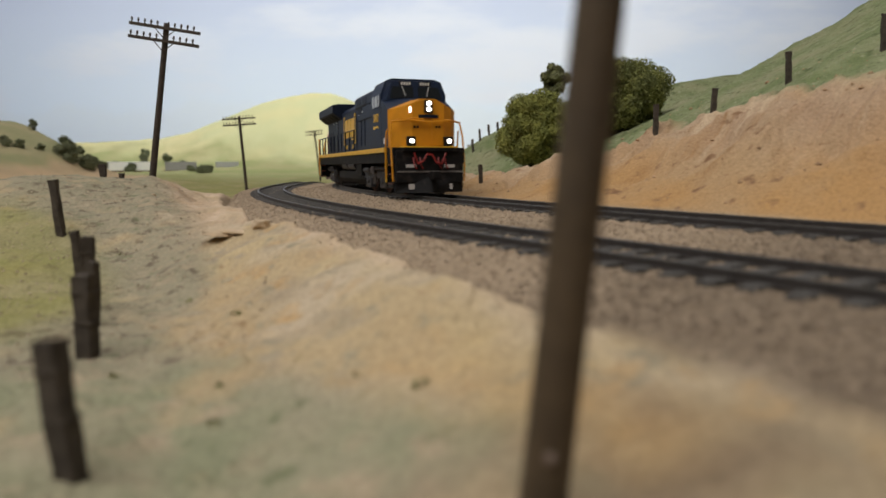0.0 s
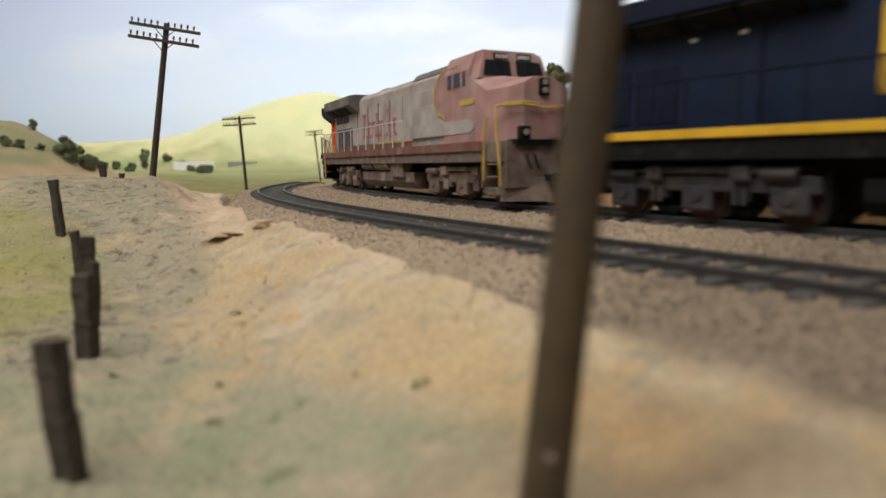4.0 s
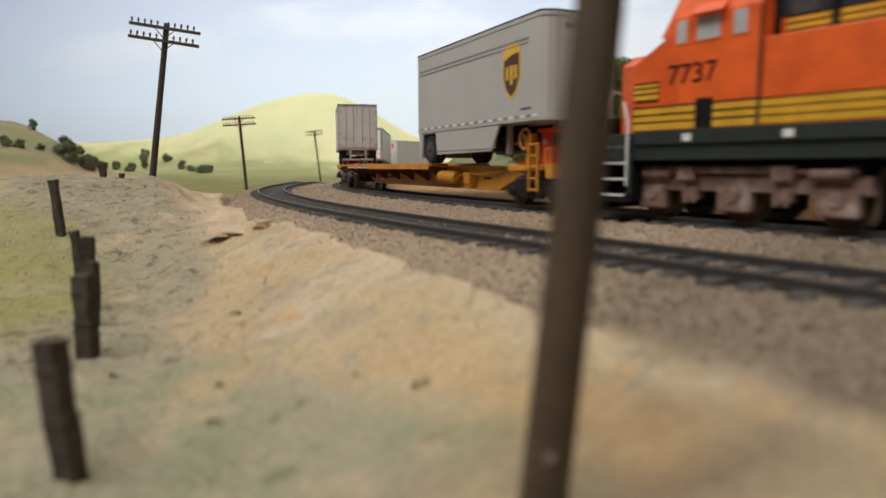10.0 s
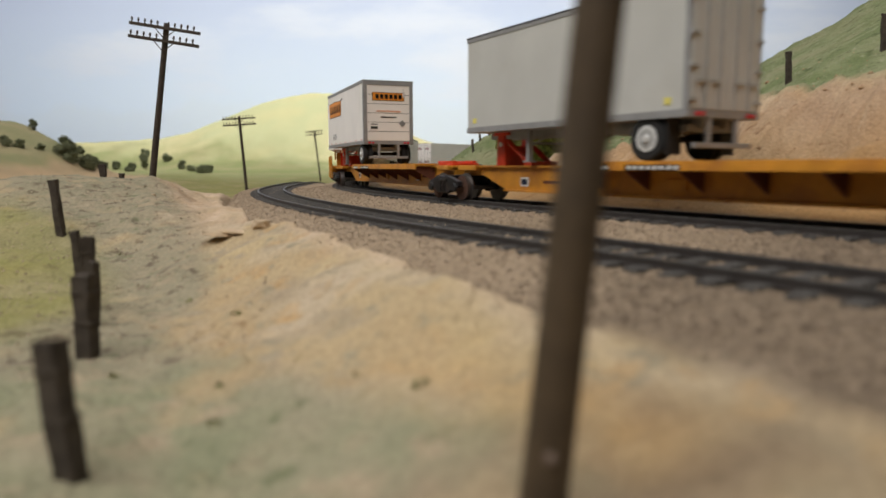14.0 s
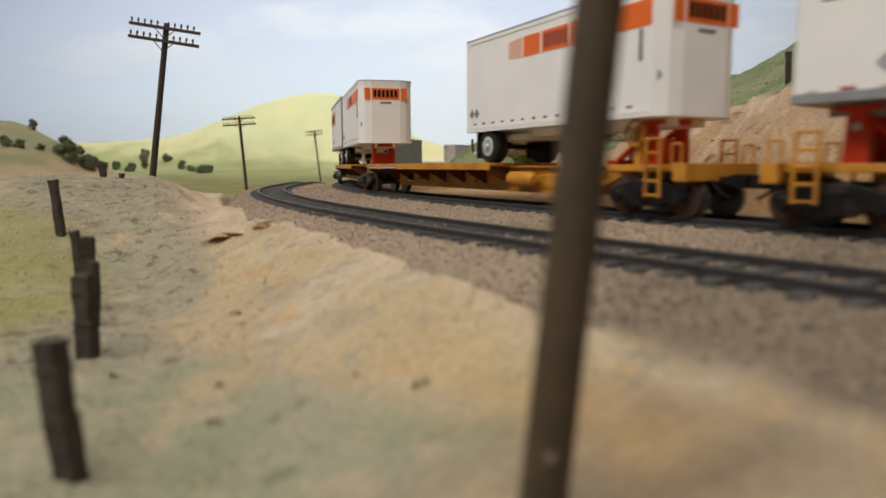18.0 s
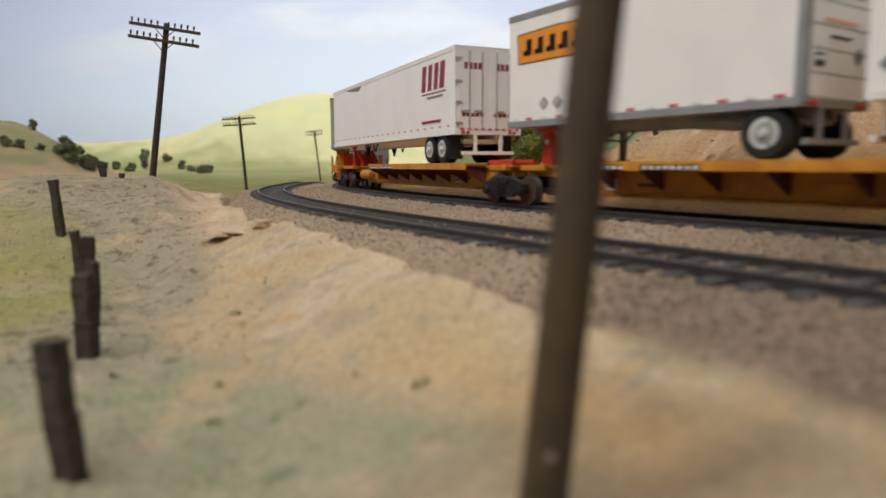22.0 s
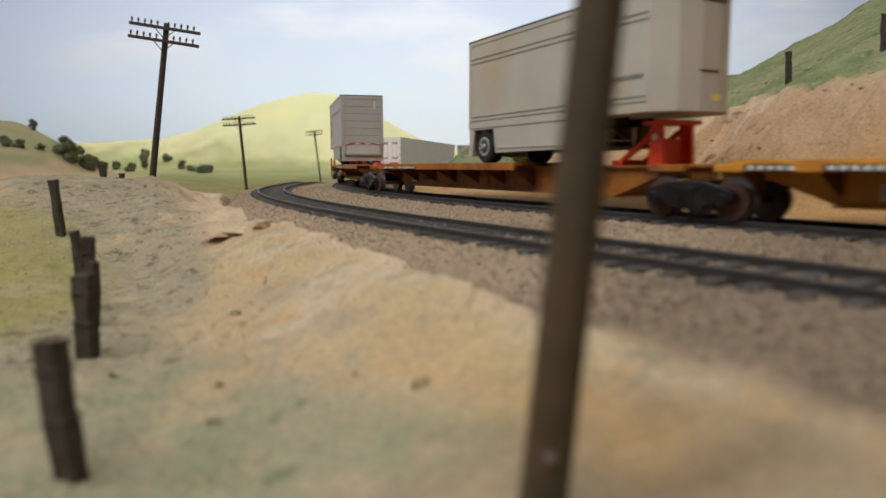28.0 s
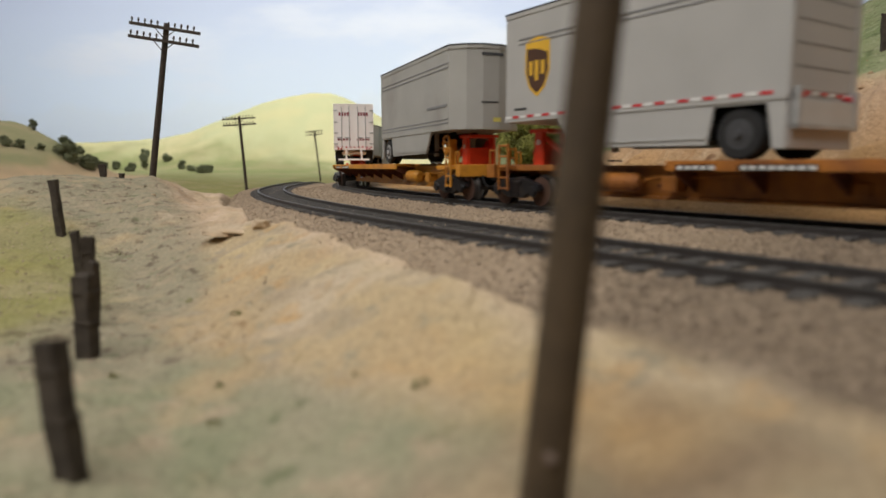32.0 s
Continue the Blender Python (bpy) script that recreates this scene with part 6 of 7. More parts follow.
def hitch(t, u, back):
    """A raised red trailer hitch: plate legs, head and a slanting brace towards back (+1 or -1)."""
    hh = put("hitch", boxes((u - 4.6, u + 4.6, -6.5, 6.5, 24.2, 25.4), bevel=0.3), M_RED, t, "red raised trailer hitch")
    for side in (-1, 1):
        put("hitch_leg", prism([(u - 2.6, 13.2), (u + 2.6, 13.2), (u + 1.9, 24.4), (u - 1.9, 24.4)], side * 5.6 - 0.8, side * 5.6 + 0.8, 0.2), M_RED, hh)
        put("hitch_brace", wire([(u + back * 1.5, side * 4.6, 22.6), (u + back * 15, side * 4.6, 13.8)], 0.95, 8), M_RED, hh)
    put("hitch_plate", boxes((u - 1.2, u + 0.4, -5.2, 5.2, 13.3, 20.5), bevel=0.2), M_RED, hh)
    put("hitch_foot", boxes((u + back * 15 - 2.2, u + back * 15 + 2.2, -6, 6, 13.2, 14.8), bevel=0.3), M_RED, hh)
    disc_ = bmesh.new()
    disc(disc_, u, -6.4, -6.6, 21.0, 0.9, 12)
    put("bolt_cover", disc_, M_OFFWHITE, hh)


# Road trailers ---------------------------------------------------------------
W2 = 14.5
TYRE_R = 5.9


def road_wheel(parent, x, side, rim):
    bm = bmesh.new()
    y_out, y_in = side * 14.0, side * 8.6
    z = DECK + TYRE_R
    for a, b in ((y_out, side * 11.5), (side * 11.1, y_in)):
        disc(bm, x, a, b, z, TYRE_R - 0.5, 28)
        disc(bm, x, a - side * 0.45, b + side * 0.45, z, TYRE_R, 28)
    w = put("tyre", bm, M_TYRE, parent)
    bm = bmesh.new()
    disc(bm, x, side * 13.5, side * 14.05, z, 3.5, 24)
    put("rim", bm, rim, w)
    bm = bmesh.new()
    disc(bm, x, side * 13.9, side * 14.2, z, 2.5, 20)
    put("hub_hollow", bm, M_DARKGREY, w) if rim is not M_CHROME else put("hub_hollow", bm, M_STEP, w)
    bm = bmesh.new()
    disc(bm, x, side * 13.9, side * 14.9, z, 1.2, 14, 0.9)
    put("hub", bm, rim, w)


def trailer(s0, s1, unit, flip, paint, roof, label, z0=26.2, z1=59.0, nose=1.0, drop=False, door="barn", rails=None, rim=None, axles=(14.0,), legs=30.0, gear="legs", skirt=None, seams=()):
    """A road trailer that rides on a spine car; nose to +x. s0, s1: its ends along the train."""
    t = thing("trailer", label, "trailer", "road trailers on the train")
    L = s1 - s0
    h = L / 2
    rails, rim = rails or paint, rim or M_CHROME
    nose_out = [(-h, -W2), (h - nose, -W2), (h - nose * 0.3, -W2 + nose * 0.75), (h, -W2 + nose * 1.6), (h, W2 - nose * 1.6), (h - nose * 0.3, W2 - nose * 0.75), (h - nose, W2), (-h, W2)]
    body = put("box_body", plan(nose_out, z0, z1, 0.18), paint, t)
    grow = lambda o, g: [(x + math.copysign(g, x), y + math.copysign(g, y)) for x, y in o]
    put("roof_rail", plan(grow(nose_out, 0.22), z1 - 1.5, z1 - 0.3), rails, body)
    put("roof", plan(grow(nose_out, 0.28), z1 - 0.3, z1 + 0.3, 0.1), roof, body)
    put("base_rail", plan(grow(nose_out, 0.25), z0 - 0.9, z0 + 1.0), rails, body)
    for x in seams:
        put("side_seam", boxes((h - x - 0.12, h - x + 0.12, -W2 - 0.14, -W2 + 0.1, z0 + 1, z1 - 1.5)), rails, body)
    for y in (-W2, W2):
        put("corner_post", boxes((-h - 0.2, -h + 1.5, y - 0.2, y + 0.2, z0 - 0.8, z1 - 0.2), bevel=0.08), rails, body)
    # rear end
    if door == "barn":
        for side in (-1, 1):
            a, b = sorted((side * 0.25, side * 13.4))
            dr = put("rear_door", boxes((-h - 0.35, -h + 0.1, a, b, z0 + 1.2, z1 - 2.0), bevel=0.1), paint, t)
            for y in (side * 3.2, side * 8.8):
                put("lock_rod", wire([(-h - 0.8, y, z0 + 1.0), (-h - 0.8, y, z1 - 1.8)], 0.28, 6), M_STEP, dr)
                put("lock_handle", boxes((-h - 1.1, -h - 0.6, y - 0.3, y + side * 3.4 if side > 0 else y + 0.3, z0 + 7.6, z0 + 8.4) if side > 0 else (-h - 1.1, -h - 0.6, y - 3.4, y + 0.3, z0 + 7.6, z0 + 8.4)), M_STEP, dr)
            for z in (z0 + 3, z0 + 11, z0 + 19, z0 + 27.5):
                put("hinge", boxes((-h - 0.8, -h - 0.2, min(side * 11.8, side * 14.6), max(side * 11.8, side * 14.6), z, z + 0.9), bevel=0.1), M_STEP, dr)
    else:
        dr = put("rear_door", boxes((-h - 0.25, -h + 0.1, -12.4, 12.4, z0 + 1.2, z1 - 2.6), bevel=0.1), paint, t)
        n = 6
        for k in range(1, n):
            z = z0 + 1.2 + (z1 - z0 - 3.8) * k / n
            put("door_joint", boxes((-h - 0.32, -h - 0.2, -12.4, 12.4, z - 0.1, z + 0.1)), M_DARKGREY, dr)
        put("door_frame", boxes((-h - 0.5, -h, -14.4, -12.6, z0, z1 - 0.4), (-h - 0.5, -h, 12.6, 14.4, z0, z1 - 0.4), (-h - 0.5, -h, -12.6, 12.6, z1 - 2.4, z1 - 0.4)), rails, dr)
        put("pull_strap", boxes((-h - 0.6, -h - 0.3, -9.2, -8.4, z1 - 9, z1 - 4)), M_OFFWHITE, dr)
    for side in (-1, 1):
        for k in (0, 1):
            bm = bmesh.new()
            y = side * (11.4 - 2.0 * k)
            tube(bm, (-h - 0.3, y, z0 - 0.1), (-h - 1.0, y, z0 - 0.1), 0.62, 10)
            put("tail_light", bm, M_TAILRED, t)
    # running gear
    floor = z0 - 0.9
    ch = put("chassis", boxes((-h + 2, h - 4 - (20 if drop else 0), -5.5, -4.2, floor - 2.4, floor), (-h + 2, h - 4 - (20 if drop else 0), 4.2, 5.5, floor - 2.4, floor), (-h + 4, -h + 30, -9, 9, floor - 3.4, floor - 1.6)), rails if not drop else M_BLACK, t)
    for a in axles:
        x = -h + a
        ax = put("axle", tubes(((x, -9, DECK + TYRE_R), (x, 9, DECK + TYRE_R), 0.9)), M_BLACK, ch)
        put("spring", boxes((x - 4.5, x + 4.5, -7.4, -6.0, DECK + TYRE_R, DECK + TYRE_R + 1.4), (x - 4.5, x + 4.5, 6.0, 7.4, DECK + TYRE_R, DECK + TYRE_R + 1.4)), M_BLACK, ax)
        for side in (-1, 1):
            road_wheel(t, x, side, rim)
    if not drop:
        put("underride_bumper", boxes((-h - 0.3, -h + 0.9, -11.5, 11.5, DECK + 3.2, DECK + 4.6), (-h - 0.2, -h + 0.8, -6.4, -5.0, DECK + 4.4, floor), (-h - 0.2, -h + 0.8, 5.0, 6.4, DECK + 4.4, floor), bevel=0.15), rails, t)
        for side in (-1, 1):
            put("mud_flap", boxes((-h + 6.4, -h + 6.8, side * 11.2 - 2.9, side * 11.2 + 2.9, DECK + 1.6, floor)), M_TYRE, t)
    if gear == "legs":
        for side in (-1, 1):
            lg = put("landing_leg", boxes((h - legs - 0.9, h - legs + 0.9, side * 8.5 - 0.9, side * 8.5 + 0.9, DECK + (0.2 if not drop else 3), floor), bevel=0.15), rails, t)
            put("leg_brace", wire([(h - legs, side * 8.5, DECK + 5.5), (h - legs - 9, side * 4.8, floor - 1)], 0.35, 6), rails, lg)
            put("leg_foot", boxes((h - legs - 1.6, h - legs + 1.6, side * 8.5 - 1.6, side * 8.5 + 1.6, DECK + 0.02, DECK + 0.6)), rails, lg)
        put("leg_crossbar", wire([(h - legs, -8.5, DECK + 6.5), (h - legs, 8.5, DECK + 6.5)], 0.4, 6), rails, t)
    else:
        for side in (-1, 1):
            lg = put("landing_leg", wire([(h - legs, side * 8.0, floor), (h - legs, side * 8.0, DECK + 4.5)], 0.7, 8), M_BLACK, t)
            put("leg_brace", wire([(h - legs - 5.5, side * 8.0, floor), (h - legs, side * 8.0, DECK + 5), (h - legs + 5.5, side * 8.0, floor)], 0.35, 6), M_BLACK, lg)
            put("leg_brace", wire([(h - legs - 18, side * 8.0, floor), (h - legs - 14, side * 8.0, DECK + 6.8), (h - legs - 10, side * 8.0, floor)], 0.35, 6), M_BLACK, lg)
    if drop:
        # low skirt behind the gooseneck, with wheel openings
        low = DECK + 4.0
        xa = -h + axles[0]
        sk = skirt or paint
        for side in (-1, 1):
            y0, y1 = sorted((side * 13.6, side * 14.45))
            out = [(-h, DECK + 2.4), (xa - 8.2, DECK + 2.4), (xa - 6.6, z0 - 1.6), (xa + 6.6, z0 - 1.6), (xa + 8.2, low - 0.5), (h - 33, low), (h - 27, z0 - 0.8), (-h, z0 - 0.8)]
            put("side_skirt", prism(out, y0, y1, 0.12), sk, t)
            put("skirt_rail", boxes((-h + axles[0] + 8.4, h - 33, min(side * 14.4, side * 14.75), max(side * 14.4, side * 14.75), low + 1.0, low + 1.5)), rails, t)
        put("rear_skirt", boxes((-h - 0.3, -h + 1.2, -13.6, 13.6, DECK + 2.4, z0 - 0.8), bevel=0.2), sk, t)
        put("belly_pan", boxes((xa + 9, h - 33, -13.6, 13.6, low + 0.4, low + 1.0)), M_BLACK, t)
    ride(t, unit[0], unit[1], (s0 + s1) / 2, flip)
    return t


def reflectors(t, L, z, paints, side, count, length=2.6, tall=0.7, x0=None):
    for k in range(count):
        x = -L / 2 + 3 + (L - 6 - length) * k / max(1, count - 1)
        put("reflector", sheet(rect(x, x + length, z, z + tall), side * (W2 + 0.28), 0.1), paints[k % len(paints)], t)


def diamond(t, x, z, r, side, material):
    put("placard", sheet([(x - r, z), (x, z - r), (x + r, z), (x, z + r)], side * (W2 + 0.02)), material, t)


def shield(t, x, z, side, scale=1.0):
    """A brown shield with a golden edge."""
    o = [(-3.9, 5.6), (0, 6.6), (3.9, 5.6), (4.1, -1.0), (2.6, -4.6), (0, -6.6), (-2.6, -4.6), (-4.1, -1.0)]
    put("shield_edge", sheet([(x + a * scale, z + b * scale) for a, b in o], side * (W2 + 0.02), 0.12), M_GOLD, t, "golden painted shield emblem")
    put("shield_field", sheet([(x + a * scale * 0.86, z + b * scale * 0.86 - 0.2) for a, b in ((-3.9, 3.4), (0, 4.6), (3.9, 5.0), (4.1, -1.0), (2.6, -4.6), (0, -6.6), (-2.6, -4.6), (-4.1, -1.0))], side * (W2 + 0.02), 0.2), M_BROWN, t)
    for k, (a, b0, b1) in enumerate(((-1.9, -1.8, 1.2), (0.1, -3.0, 1.4), (2.0, -1.8, 1.3))):
        put("shield_bar", sheet(rect(x + (a - 0.55) * scale * (1 if side < 0 else 1), x + (a + 0.55) * scale, z + b0 * scale, z + b1 * scale), side * (W2 + 0.02), 0.28), M_GOLD, t)


def name_sign(t, x0, x1, z0, z1, side, bars=6):
    """An orange sign with a dark edge and dark block shapes for its letters."""
    b = (z1 - z0)
    o = lambda g: [(x0 - g, z0 - g), (x1 + g, z0 - g), (x1 + g + 0.8, z1 + g), ((x0 + x1) / 2, z1 + g + 0.6), (x0 - g - 0.8, z1 + g)]
    put("sign_edge", sheet(o(0.35), side * (W2 + 0.02), 0.1), M_BLACK, t)
    put("sign_field", sheet(o(0.0), side * (W2 + 0.02), 0.16), M_SIGN, t, "bright orange name sign with dark block shapes")
    step = (x1 - x0 - 2) / bars
    for k in range(bars):
        u = x0 + 1 + step * k
        put("sign_shape", sheet([(u + 0.2, z0 + 0.24 * b), (u + step * 0.78, z0 + 0.24 * b), (u + step * 0.78, z0 + 0.42 * b), (u + step * 0.5, z0 + 0.42 * b), (u + step * 0.5, z0 + 0.8 * b), (u + 0.2, z0 + 0.8 * b)], side * (W2 + 0.02), 0.24), M_BLACK, t)


def end_plate(t, x, y0, y1, z0, z1, material, name, thick=0.15, label=""):
    s = 1 if x > 0 else -1
    return put(name, boxes((min(x, x + s * thick), max(x, x + s * thick), y0, y1, z0, z1)), material, t, label)


EXTRA = []


def far_car(length, gap, material, label, row):
    """A car of the train far off across the valley: dark deck, trucks and a box on it."""
    t = thing("freight_car", label, "rail car", "cars far off across the valley")
    h = length / 2
    put("box", boxes((-h, h, -14, 14, 14, 46), bevel=0.5), material, t)
    put("deck", boxes((-h - gap, h + gap, -12, 12, 9, 13.9), bevel=0.4), M_SPINEDARK, t)
    for e in (-1, 1):
        put("truck", boxes((e * (h - 4) - 12, e * (h - 4) + 12, -9, 9, 0, 9), bevel=1.0), M_BLACK, t)
    EXTRA.append((t, row))


def far_train():
    start, turn, pace = Vector((-1220, 2400, -14)), 22.0, 56.0
    way = Vector((math.cos(radians(turn)), math.sin(radians(turn)), 0))
    cars = ((0, 146, M_WHITE, "long white box on a freight car far off"), (196, 110, M_GREYDARK2, "dull grey box on a freight car far off"), (376, 82, M_GREY, "grey box on a freight car far off"),
            (602, 100, M_PALEGREY, "pale grey box on a freight car far off"), (724, 60, M_GREY, "short grey box on a freight car far off"))
    for x, length, m, lab in cars:
        p0 = start + way * (x + length / 2)
        p1 = p0 + way * (pace * 32)
        far_car(length, 10, m, lab, [(0.0, pose(*(p0 * K), 0, 0, turn)), (32.0, pose(*(p1 * K), 0, 0, turn))])


def build_train():
    far_train()
    navy_locomotive()
    faded_locomotive()
    orange_locomotive()
    U = UNITS
    A, B, C_, D, E_, F, G, H, I_, J, Kk, L_ = U
    spine_unit(*A, 1060, 1178, hitches=[(984, -1)], lead=True, tank=1052)
    spine_unit(*B, 1214, 1325, hitches=[(1373, 1)], folded=[1201])
    spine_unit(*C_, 1428, 1545, hitches=[(1607, 1)], folded=[1415], tail=True)
    spine_unit(*D, 1728, 1850, hitches=[(1659, -1)], lead=True, tank=1716)
    spine_unit(*E_, 1905, 2032, hitches=[(1872, -1), (2058, 1)])
    spine_unit(*F, 2096, 2215, hitches=[(2272, 1)], folded=[2085], tail=True, tank=2236)
    spine_unit(*G, 2388, 2512, hitches=[(2328, -1)], lead=True, tank=2378)
    spine_unit(*H, 2596, 2712, hitches=[(2541, -1)], paint=M_SPINEOLD, label="rust-brown yellow articulated spine car unit, heavily grimed")
    spine_unit(*I_, 2762, 2880, hitches=[(2938, 1)], folded=[2750], tail=True, tank=2900, paint=M_SPINEOLD, label="rust-brown yellow articulated spine car unit, heavily grimed")
    spine_unit(*J, 3046, 3180, hitches=[(2984, -1)], lead=True, tank=3036)
    spine_unit(*Kk, 3216, 3330, hitches=[(3400, 1)], folded=[3204])
    spine_unit(*L_, 3430, 3560, hitches=[(3417, -1)], tail=True)

    # grey drop-frame trailers with a shield
    for a, b, u, fl in ((973, 1071, A, False), (2850, 2948, I_, True)):
        t = trailer(a, b, u, fl, M_GREY, M_CHARCOAL, "grey drop-frame road trailer with a brown and gold shield", z0=28.4, z1=62.0 if fl else 60.3, nose=2.6, drop=True, door="roll", rim=M_DARKGREY, axles=(11,))
        side = 1 if fl else -1
        shield(t, 30 if not fl else 31, 44.0, side, 1.4)
        reflectors(t, 98, 28.6, (M_TAILRED if fl else M_GREYDARK, M_OFFWHITE), side, 26, 3.0, 0.8)
        put("side_groove", boxes((-49.2, 40, side * (W2 + 0.06) - 0.1, side * (W2 + 0.06) + 0.1, 53.0, 53.5)), M_GREYDARK, t)
        put("side_groove", boxes((-49.2, 40, side * (W2 + 0.06) - 0.1, side * (W2 + 0.06) + 0.1, 51.6, 52.0)), M_GREYDARK, t)
        put("number_bar", sheet(rect(36, 42, 31.2, 31.8), side * (W2 + 0.02)), M_DARKGREY, t)
        end_plate(t, 49, -7, 7, 55.2, 56.8, M_GREYDARK, "number_bar")
        for k in range(7):
            end_plate(t, -49.3, -12 + 3.6 * k, -9.6 + 3.6 * k, 28.6, 29.4, M_TAILRED if k % 2 else M_OFFWHITE, "reflector")
        if fl:
            gate = put("lift_gate", boxes((-51.0, -49.6, -13, 13, 21.0, 22.2), (-51.0, -49.6, -13, -11.8, 21.0, 30.0), (-51.0, -49.6, 11.8, 13, 21.0, 30.0), bevel=0.15), M_STEP, t)
            put("gate_plate", boxes((-50.6, -50.0, -11.6, 11.6, 22.2, 27.4), bevel=0.1), M_PALEGREY, gate)
    # grey smooth trailer with barn doors
    t = trailer(1286, 1384, B, True, M_PALEGREY, M_CHARCOAL, "pale grey road trailer with closed barn doors", rails=M_STEEL, nose=1.4, axles=(13,), seams=(20, 40, 60, 80))
    put("number_bar", sheet(rect(-47, -40, 55, 56.2), W2 + 0.02), M_GREYDARK, t)
    for x in (-44, 42):
        put("yellow_label", sheet(rect(x, x + 2.2, 28.6, 30.4), W2 + 0.02), M_PALEYEL, t)
    # white trailers with an orange sign
    for a, b, u in ((1519, 1617, C_), (1971, 2069, E_)):
        t = trailer(a, b, u, True, M_WHITE, M_STEEL, "white road trailer with an orange sign and roll-up door", rails=M_STEEL, nose=1.0, axles=(8,), door="roll", z0=26.6, z1=61.0)
        name_sign(t, 9, 43, 45.8, 54.6, 1)
        reflectors(t, 98, 27.9, (M_TAILRED, M_OFFWHITE), 1, 14, 2.8, 0.5)
        for x in (25, 31):
            diamond(t, x, 32.5, 2.0, 1, M_GREYDARK)
            diamond(t, x, 32.5, 1.5, 1, M_WHITE)
        put("number_bar", sheet(rect(4, 7.5, 55, 56), W2 + 0.02), M_BLACK, t)
        end_plate(t, -49.3, -9.5, 9.5, 50.0, 54.6, M_BLACK, "sign_edge")
        sg = end_plate(t, -49.42, -9.1, 9.1, 50.3, 54.3, M_SIGN, "sign_field", label="orange name sign on the door")
        for k in range(6):
            y = -7.8 + 2.7 * k
            end_plate(t, -49.56, y, y + 1.9, 51.1, 53.5, M_BLACK, "sign_shape")
        end_plate(t, -49.3, -7, 7, 43.8, 44.6, M_PALEORANGE, "slogan_bar")
        end_plate(t, -49.3, -4.5, 4.5, 40.6, 41.2, M_DARKGREY, "writing_bar")
        end_plate(t, -49.3, 6.5, 10.5, 36.6, 37.1, M_DARKGREY, "writing_bar")
        end_plate(t, -49.3, 6.5, 10.5, 34.2, 35.6, M_DARKGREY, "writing_bar")
        pl = bmesh.new()
        v = [pl.verts.new(q) for q in ((-49.45, -8, 35.4), (-49.45, -6, 37.4), (-49.45, -8, 39.4), (-49.45, -10, 37.4))]
        pl.faces.new(v)
        r = bmesh.ops.extrude_face_region(pl, geom=pl.faces[:])
        bmesh.ops.translate(pl, vec=(-0.12, 0, 0), verts=[e for e in r["geom"] if isinstance(e, bmesh.types.BMVert)])
        bmesh.ops.recalc_face_normals(pl, faces=pl.faces)
        put("placard", pl, M_GREYDARK, t)
    # white trailers with an orange band
    for a, b, u in ((1647, 1745, D), (1860, 1958, E_)):
        t = trailer(a, b, u, False, M_WHITE, M_STEEL, "white road trailer with an orange top band and rounded nose", rails=M_WHITE, nose=4.2, axles=(14,), door="roll", legs=34, z0=26.6)
        y = W2 + 0.02
        put("orange_band", sheet(rect(12, 44.6, 48.5, 55), -y, 0.12), M_BANDORANGE, t, "bright orange band")
        put("orange_band", sheet(rect(-12, -3, 48.5, 55), -y, 0.12), M_BANDORANGE, t)
        for k in range(5):
            put("orange_fade", sheet(rect(-14.4 - 1.6 * k, -12.7 - 1.6 * k, 48.6 + 0.1 * k, 54.9 - 0.1 * k), -y, 0.1), M_PALEORANGE, t)
        put("sign_field", sheet(rect(-2, 11, 48.5, 55), -y, 0.12), M_BANDORANGE, t)
        for k in range(6):
            put("sign_shape", sheet(rect(-0.8 + 1.95 * k, 0.5 + 1.95 * k, 49.6, 54), -y, 0.2), M_DARKRED, t)
        end_plate(t, 49, -7.5, 7.5, 49, 55, M_BANDORANGE, "sign_field")
        for k in range(6):
            end_plate(t, 49.16, -6.6 + 2.25 * k, -5.0 + 2.25 * k, 50.2, 54, M_BLACK, "sign_shape")
        end_plate(t, 49, 8.3, 11.5, 49, 55, M_BANDORANGE, "orange_band")
        end_plate(t, 49, -11.5, -8.3, 49, 55, M_BANDORANGE, "orange_band")
        end_plate(t, 49, -3, 3, 46.8, 47.8, M_GREYDARK, "number_bar")
        put("air_line", sheet(rect(40.6, 41.4, 40, 48), -y, 0.3), M_DARKGREY, t)
        for x in (-45.5, -42):
            diamond(t, x, 32.4, 1.7, -1, M_GREYDARK)
        put("placard", prism([(44.6, 36), (45.6, 34), (46.6, 36), (45.6, 38)], -13.4, -12.6), M_GREYDARK, t)
        for k in range(14):
            x = -44 + 6.2 * k
            put("reflector", sheet(rect(x, x + 1.6, 28.2, 28.9), -y, 0.12), M_DARKRED, t)
        for z in (27.4,):
            put("tie_loop", boxes((-48, 44, -W2 - 0.35, -W2, 26.8, 27.4)), M_WHITE, t)
    # long white trailers
    for a, b, u in ((2106, 2288, F), (3232, 3414, Kk)):
        t = trailer(a, b, u, True, M_WHITE2, M_WHITE2, "long white road trailer with red marks and barn doors", rails=M_WHITE2, nose=0.8, axles=(14, 27), legs=50, gear="vee", z0=26.4, seams=(30, 60, 90, 120, 150))
        y = W2 + 0.02
        h = (b - a) / 2
        for k in range(22):
            x = -h + 6 + (2 * h - 14) * k / 21
            put("reflector", sheet(rect(x, x + 1.5, 28.6, 29.4), y, 0.12), M_TAILRED, t)
        for k, w_ in enumerate((5.2, 4.6, 4.8, 5.6)):
            x = -h + 30 - 6.4 * k
            shape = rect(x, x + w_ * 0.8, 44.5, 55, -1.4)
            put("brand_shape", sheet(shape, y, 0.14), M_WORNRED2, t, "dark red block shapes")
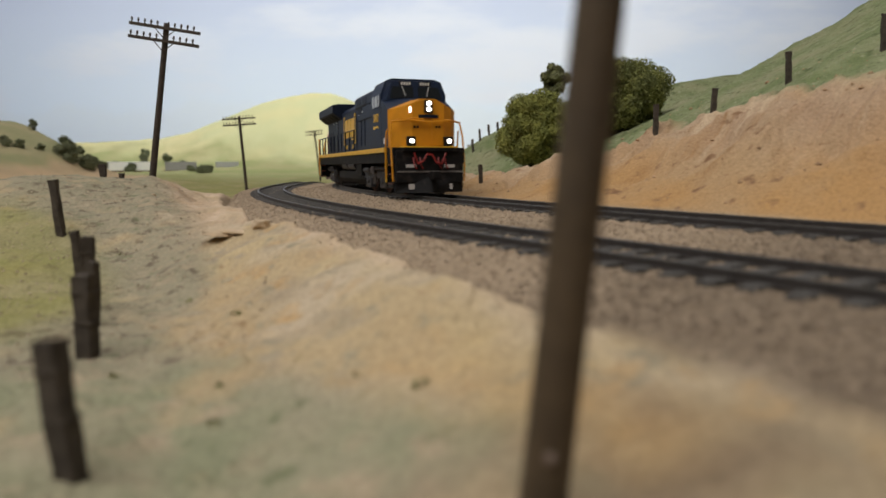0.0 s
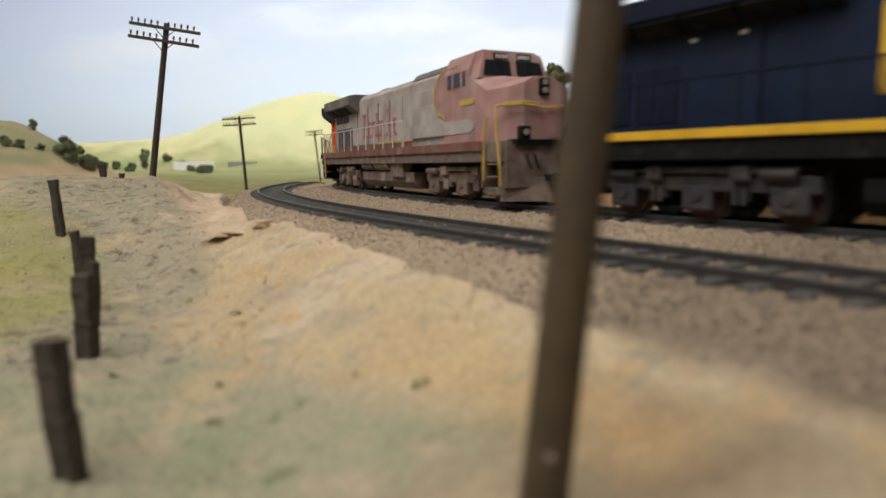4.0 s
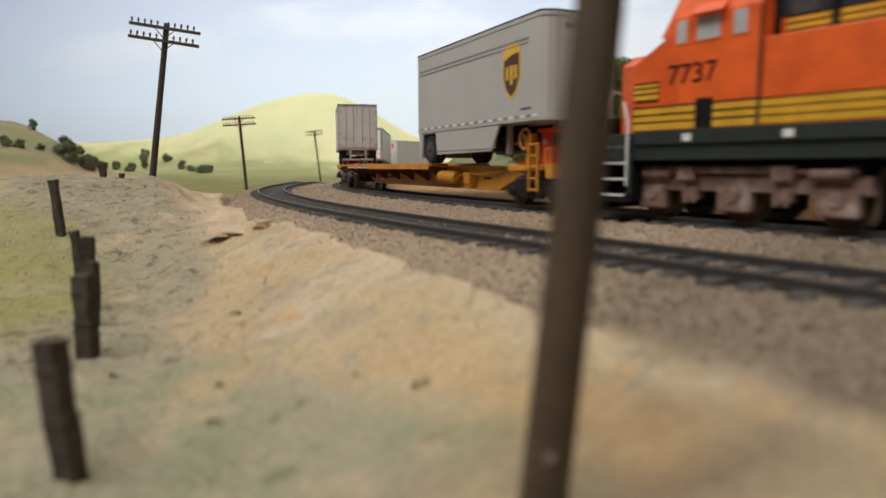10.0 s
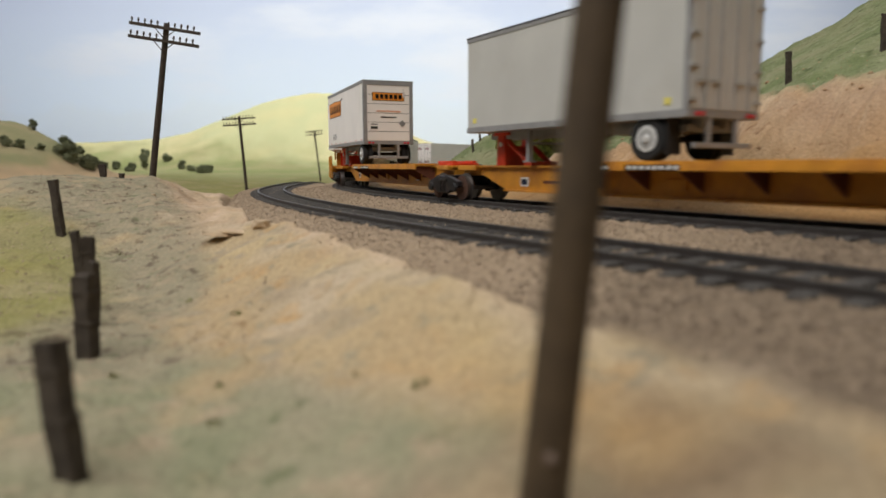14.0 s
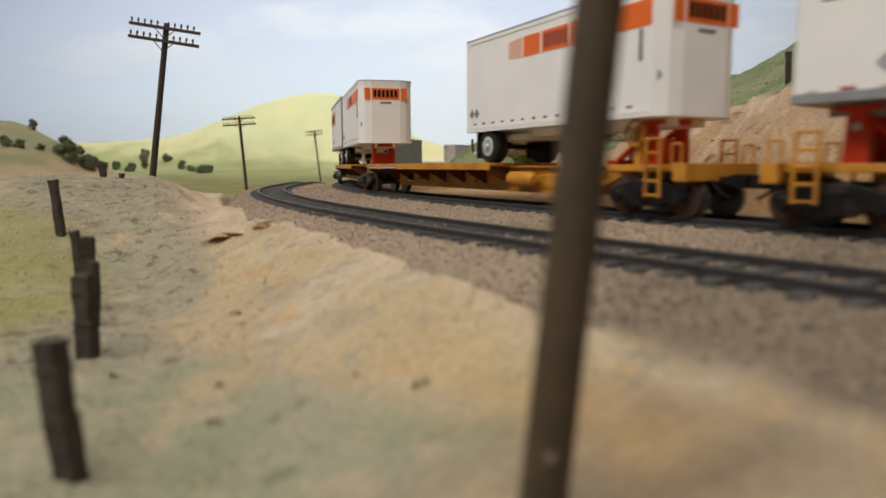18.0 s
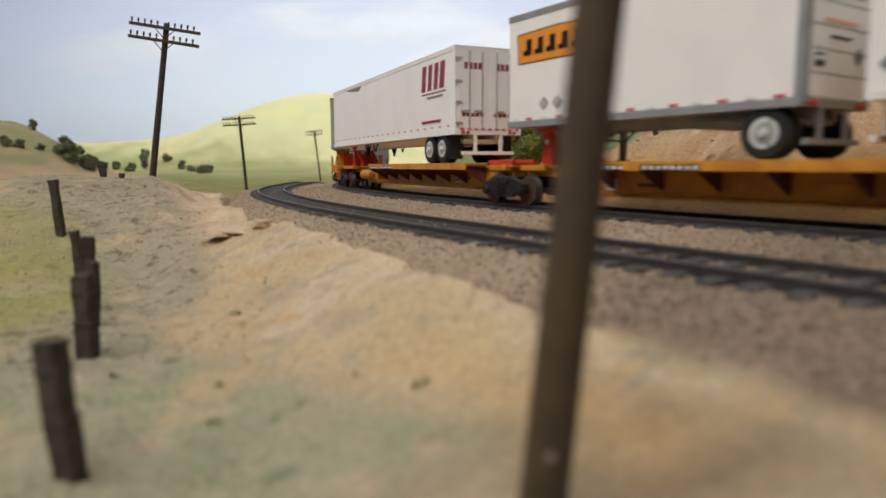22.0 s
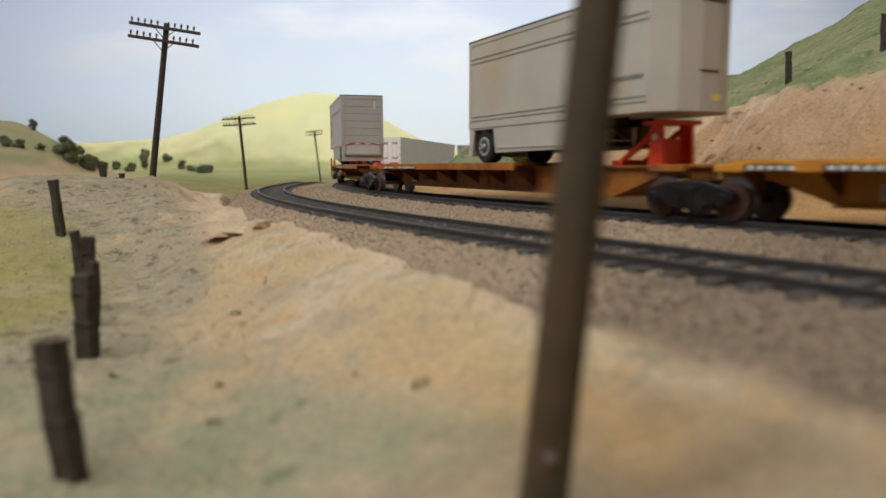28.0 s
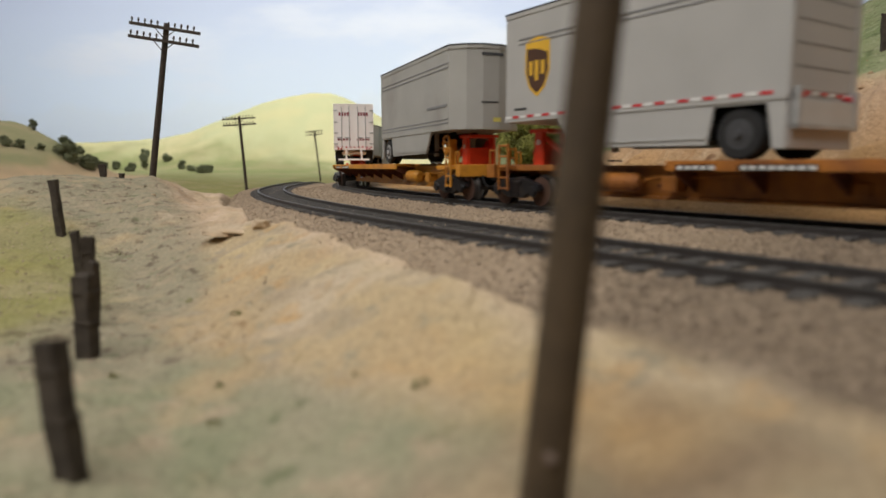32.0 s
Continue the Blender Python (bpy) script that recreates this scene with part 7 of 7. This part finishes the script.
        put("brand_rule", sheet(rect(-h + 9, -h + 34, 43.0, 43.5), y, 0.12), M_WORNRED2, t)
        put("writing_bar", sheet(rect(-h + 12, -h + 28, 41.2, 42.0), y, 0.12), M_GREYDARK, t)
        put("writing_bar", sheet(rect(-h + 14, -h + 34, 31.0, 32.2), y, 0.12), M_WORNRED2, t)
        put("scuff", sheet([(30, 57), (36, 54.8), (48, 55.6), (60, 57.2)], y, 0.1), M_GREYDARK, t)
        for s in (-1, 1):
            for k in range(4):
                end_plate(t, -h - 0.36, s * 7 - 3.6 + 2 * k, s * 7 - 2.2 + 2 * k, 50.5, 53, M_WORNRED2, "brand_shape")
            for k in range(5):
                end_plate(t, -h - 0.36, s * 7 - 4.6 + 2 * k, s * 7 - 3.2 + 2 * k, 32.4, 33.8, M_WORNRED2, "writing_bar")
        for k in range(9):
            end_plate(t, -h - 0.4, -13.4 + 3.05 * k, -12.0 + 3.05 * k, 27.2, 27.9, M_TAILRED, "reflector")
    # dark grey trailer
    t = trailer(2317, 2415, G, False, M_GREYDARK2, M_CHARCOAL, "dull grey road trailer with dark weathered roof", rails=M_GREYDARK2, nose=1.2, axles=(14,), rim=M_DARKGREY, legs=30)
    put("number_bar", sheet(rect(36, 44, 55, 56.4), -W2 - 0.02), M_DARKGREY, t)
    end_plate(t, 49, -2, 8, 53.5, 54.6, M_DARKGREY, "number_bar")
    for x in (-47, 42):
        put("yellow_label", sheet(rect(x, x + 3, 29.5, 32.2), -W2 - 0.02), M_PALEYEL, t)
    put("roof_patch", sheet([(-34, 58.0), (6, 58.0), (8, 58.9), (-34, 58.9)], -W2 - 0.25), M_CHARCOAL, t)
    # weathered beige and grey drop-frame trailers with cut nose corners
    for a, b, u, m, lab in ((2529, 2627, H, M_BEIGE, "weathered beige drop-frame road trailer with cut nose corners"), (2973, 3071, J, M_GREYWORN, "weathered grey drop-frame road trailer with cut nose corners"), (3437, 3535, L_, M_GREYWORN, "weathered grey drop-frame road trailer far back on the train")):
        t = trailer(a, b, u, False, m, M_CHARCOAL, lab, z0=28.0, z1=58.6, nose=7.0, drop=True, door="roll", rim=M_STEP, axles=(10,), legs=36)
        y = -W2 - 0.06
        for z in (50.4, 52.0, 29.6, 31.0):
            put("side_groove", boxes((-49, 41.5, y - 0.1, y + 0.1, z, z + 0.35)), M_GREYDARK, t)
        put("writing_bar", sheet(rect(18, 40, 36.0, 37.0), -W2 - 0.02), M_GREYDARK, t)
        end_plate(t, 49, -4, 5, 54.6, 55.6, M_DARKGREY, "number_bar")
        end_plate(t, 49, -4, 3, 37, 37.6, M_DARKGREY, "writing_bar")
        end_plate(t, 49, 1, 4, 30, 31.6, M_PALEYEL, "yellow_label")


UNITS = [(984, 1189), (1189, 1402.5), (1402.5, 1608), (1655, 1860), (1860, 2073), (2073, 2276), (2320, 2525), (2525, 2737.5), (2737.5, 2942), (2987, 3192), (3192, 3405), (3405, 3610)]
build_train()


def motions():
    times = [i * 0.5 for i in range(65)]
    for ob, a, b, mid, flip in MOVES:
        walk(ob, [(t, ride_pose(a, b, mid, flip, t)) for t in times])
    for ob, x, s_truck, a, b, flip in TURNS:
        rows = []
        for t in times:
            turn = ride_turn(a, b, t)[4] + (math.pi if flip else 0)
            own = on_path(s_truck + s_at(t))[2] + math.pi + (math.pi if flip else 0)
            d = math.degrees((own - turn + math.pi) % (2 * math.pi) - math.pi)
            rows.append((t, pose(x * K, 0, 0, 0, 0, d)))
        walk(ob, rows)
    for ob, u, r, flip in ROLLS:
        step = 2 / FPS if r < 5.5 else 3 / FPS
        count = int(round(32.0 / step))
        rows = []
        for i in range(count + 1):
            t = i * step
            a = (s_at(0) - s_at(t)) / r * (-1 if flip else 1)
            rows.append((t, Matrix.Translation((u * K, 0, (r + 0.02) * K)) @ Matrix.Rotation(a, 4, "Y")))
        walk(ob, rows)
    for ob, rows in EXTRA:
        walk(ob, rows)


motions()
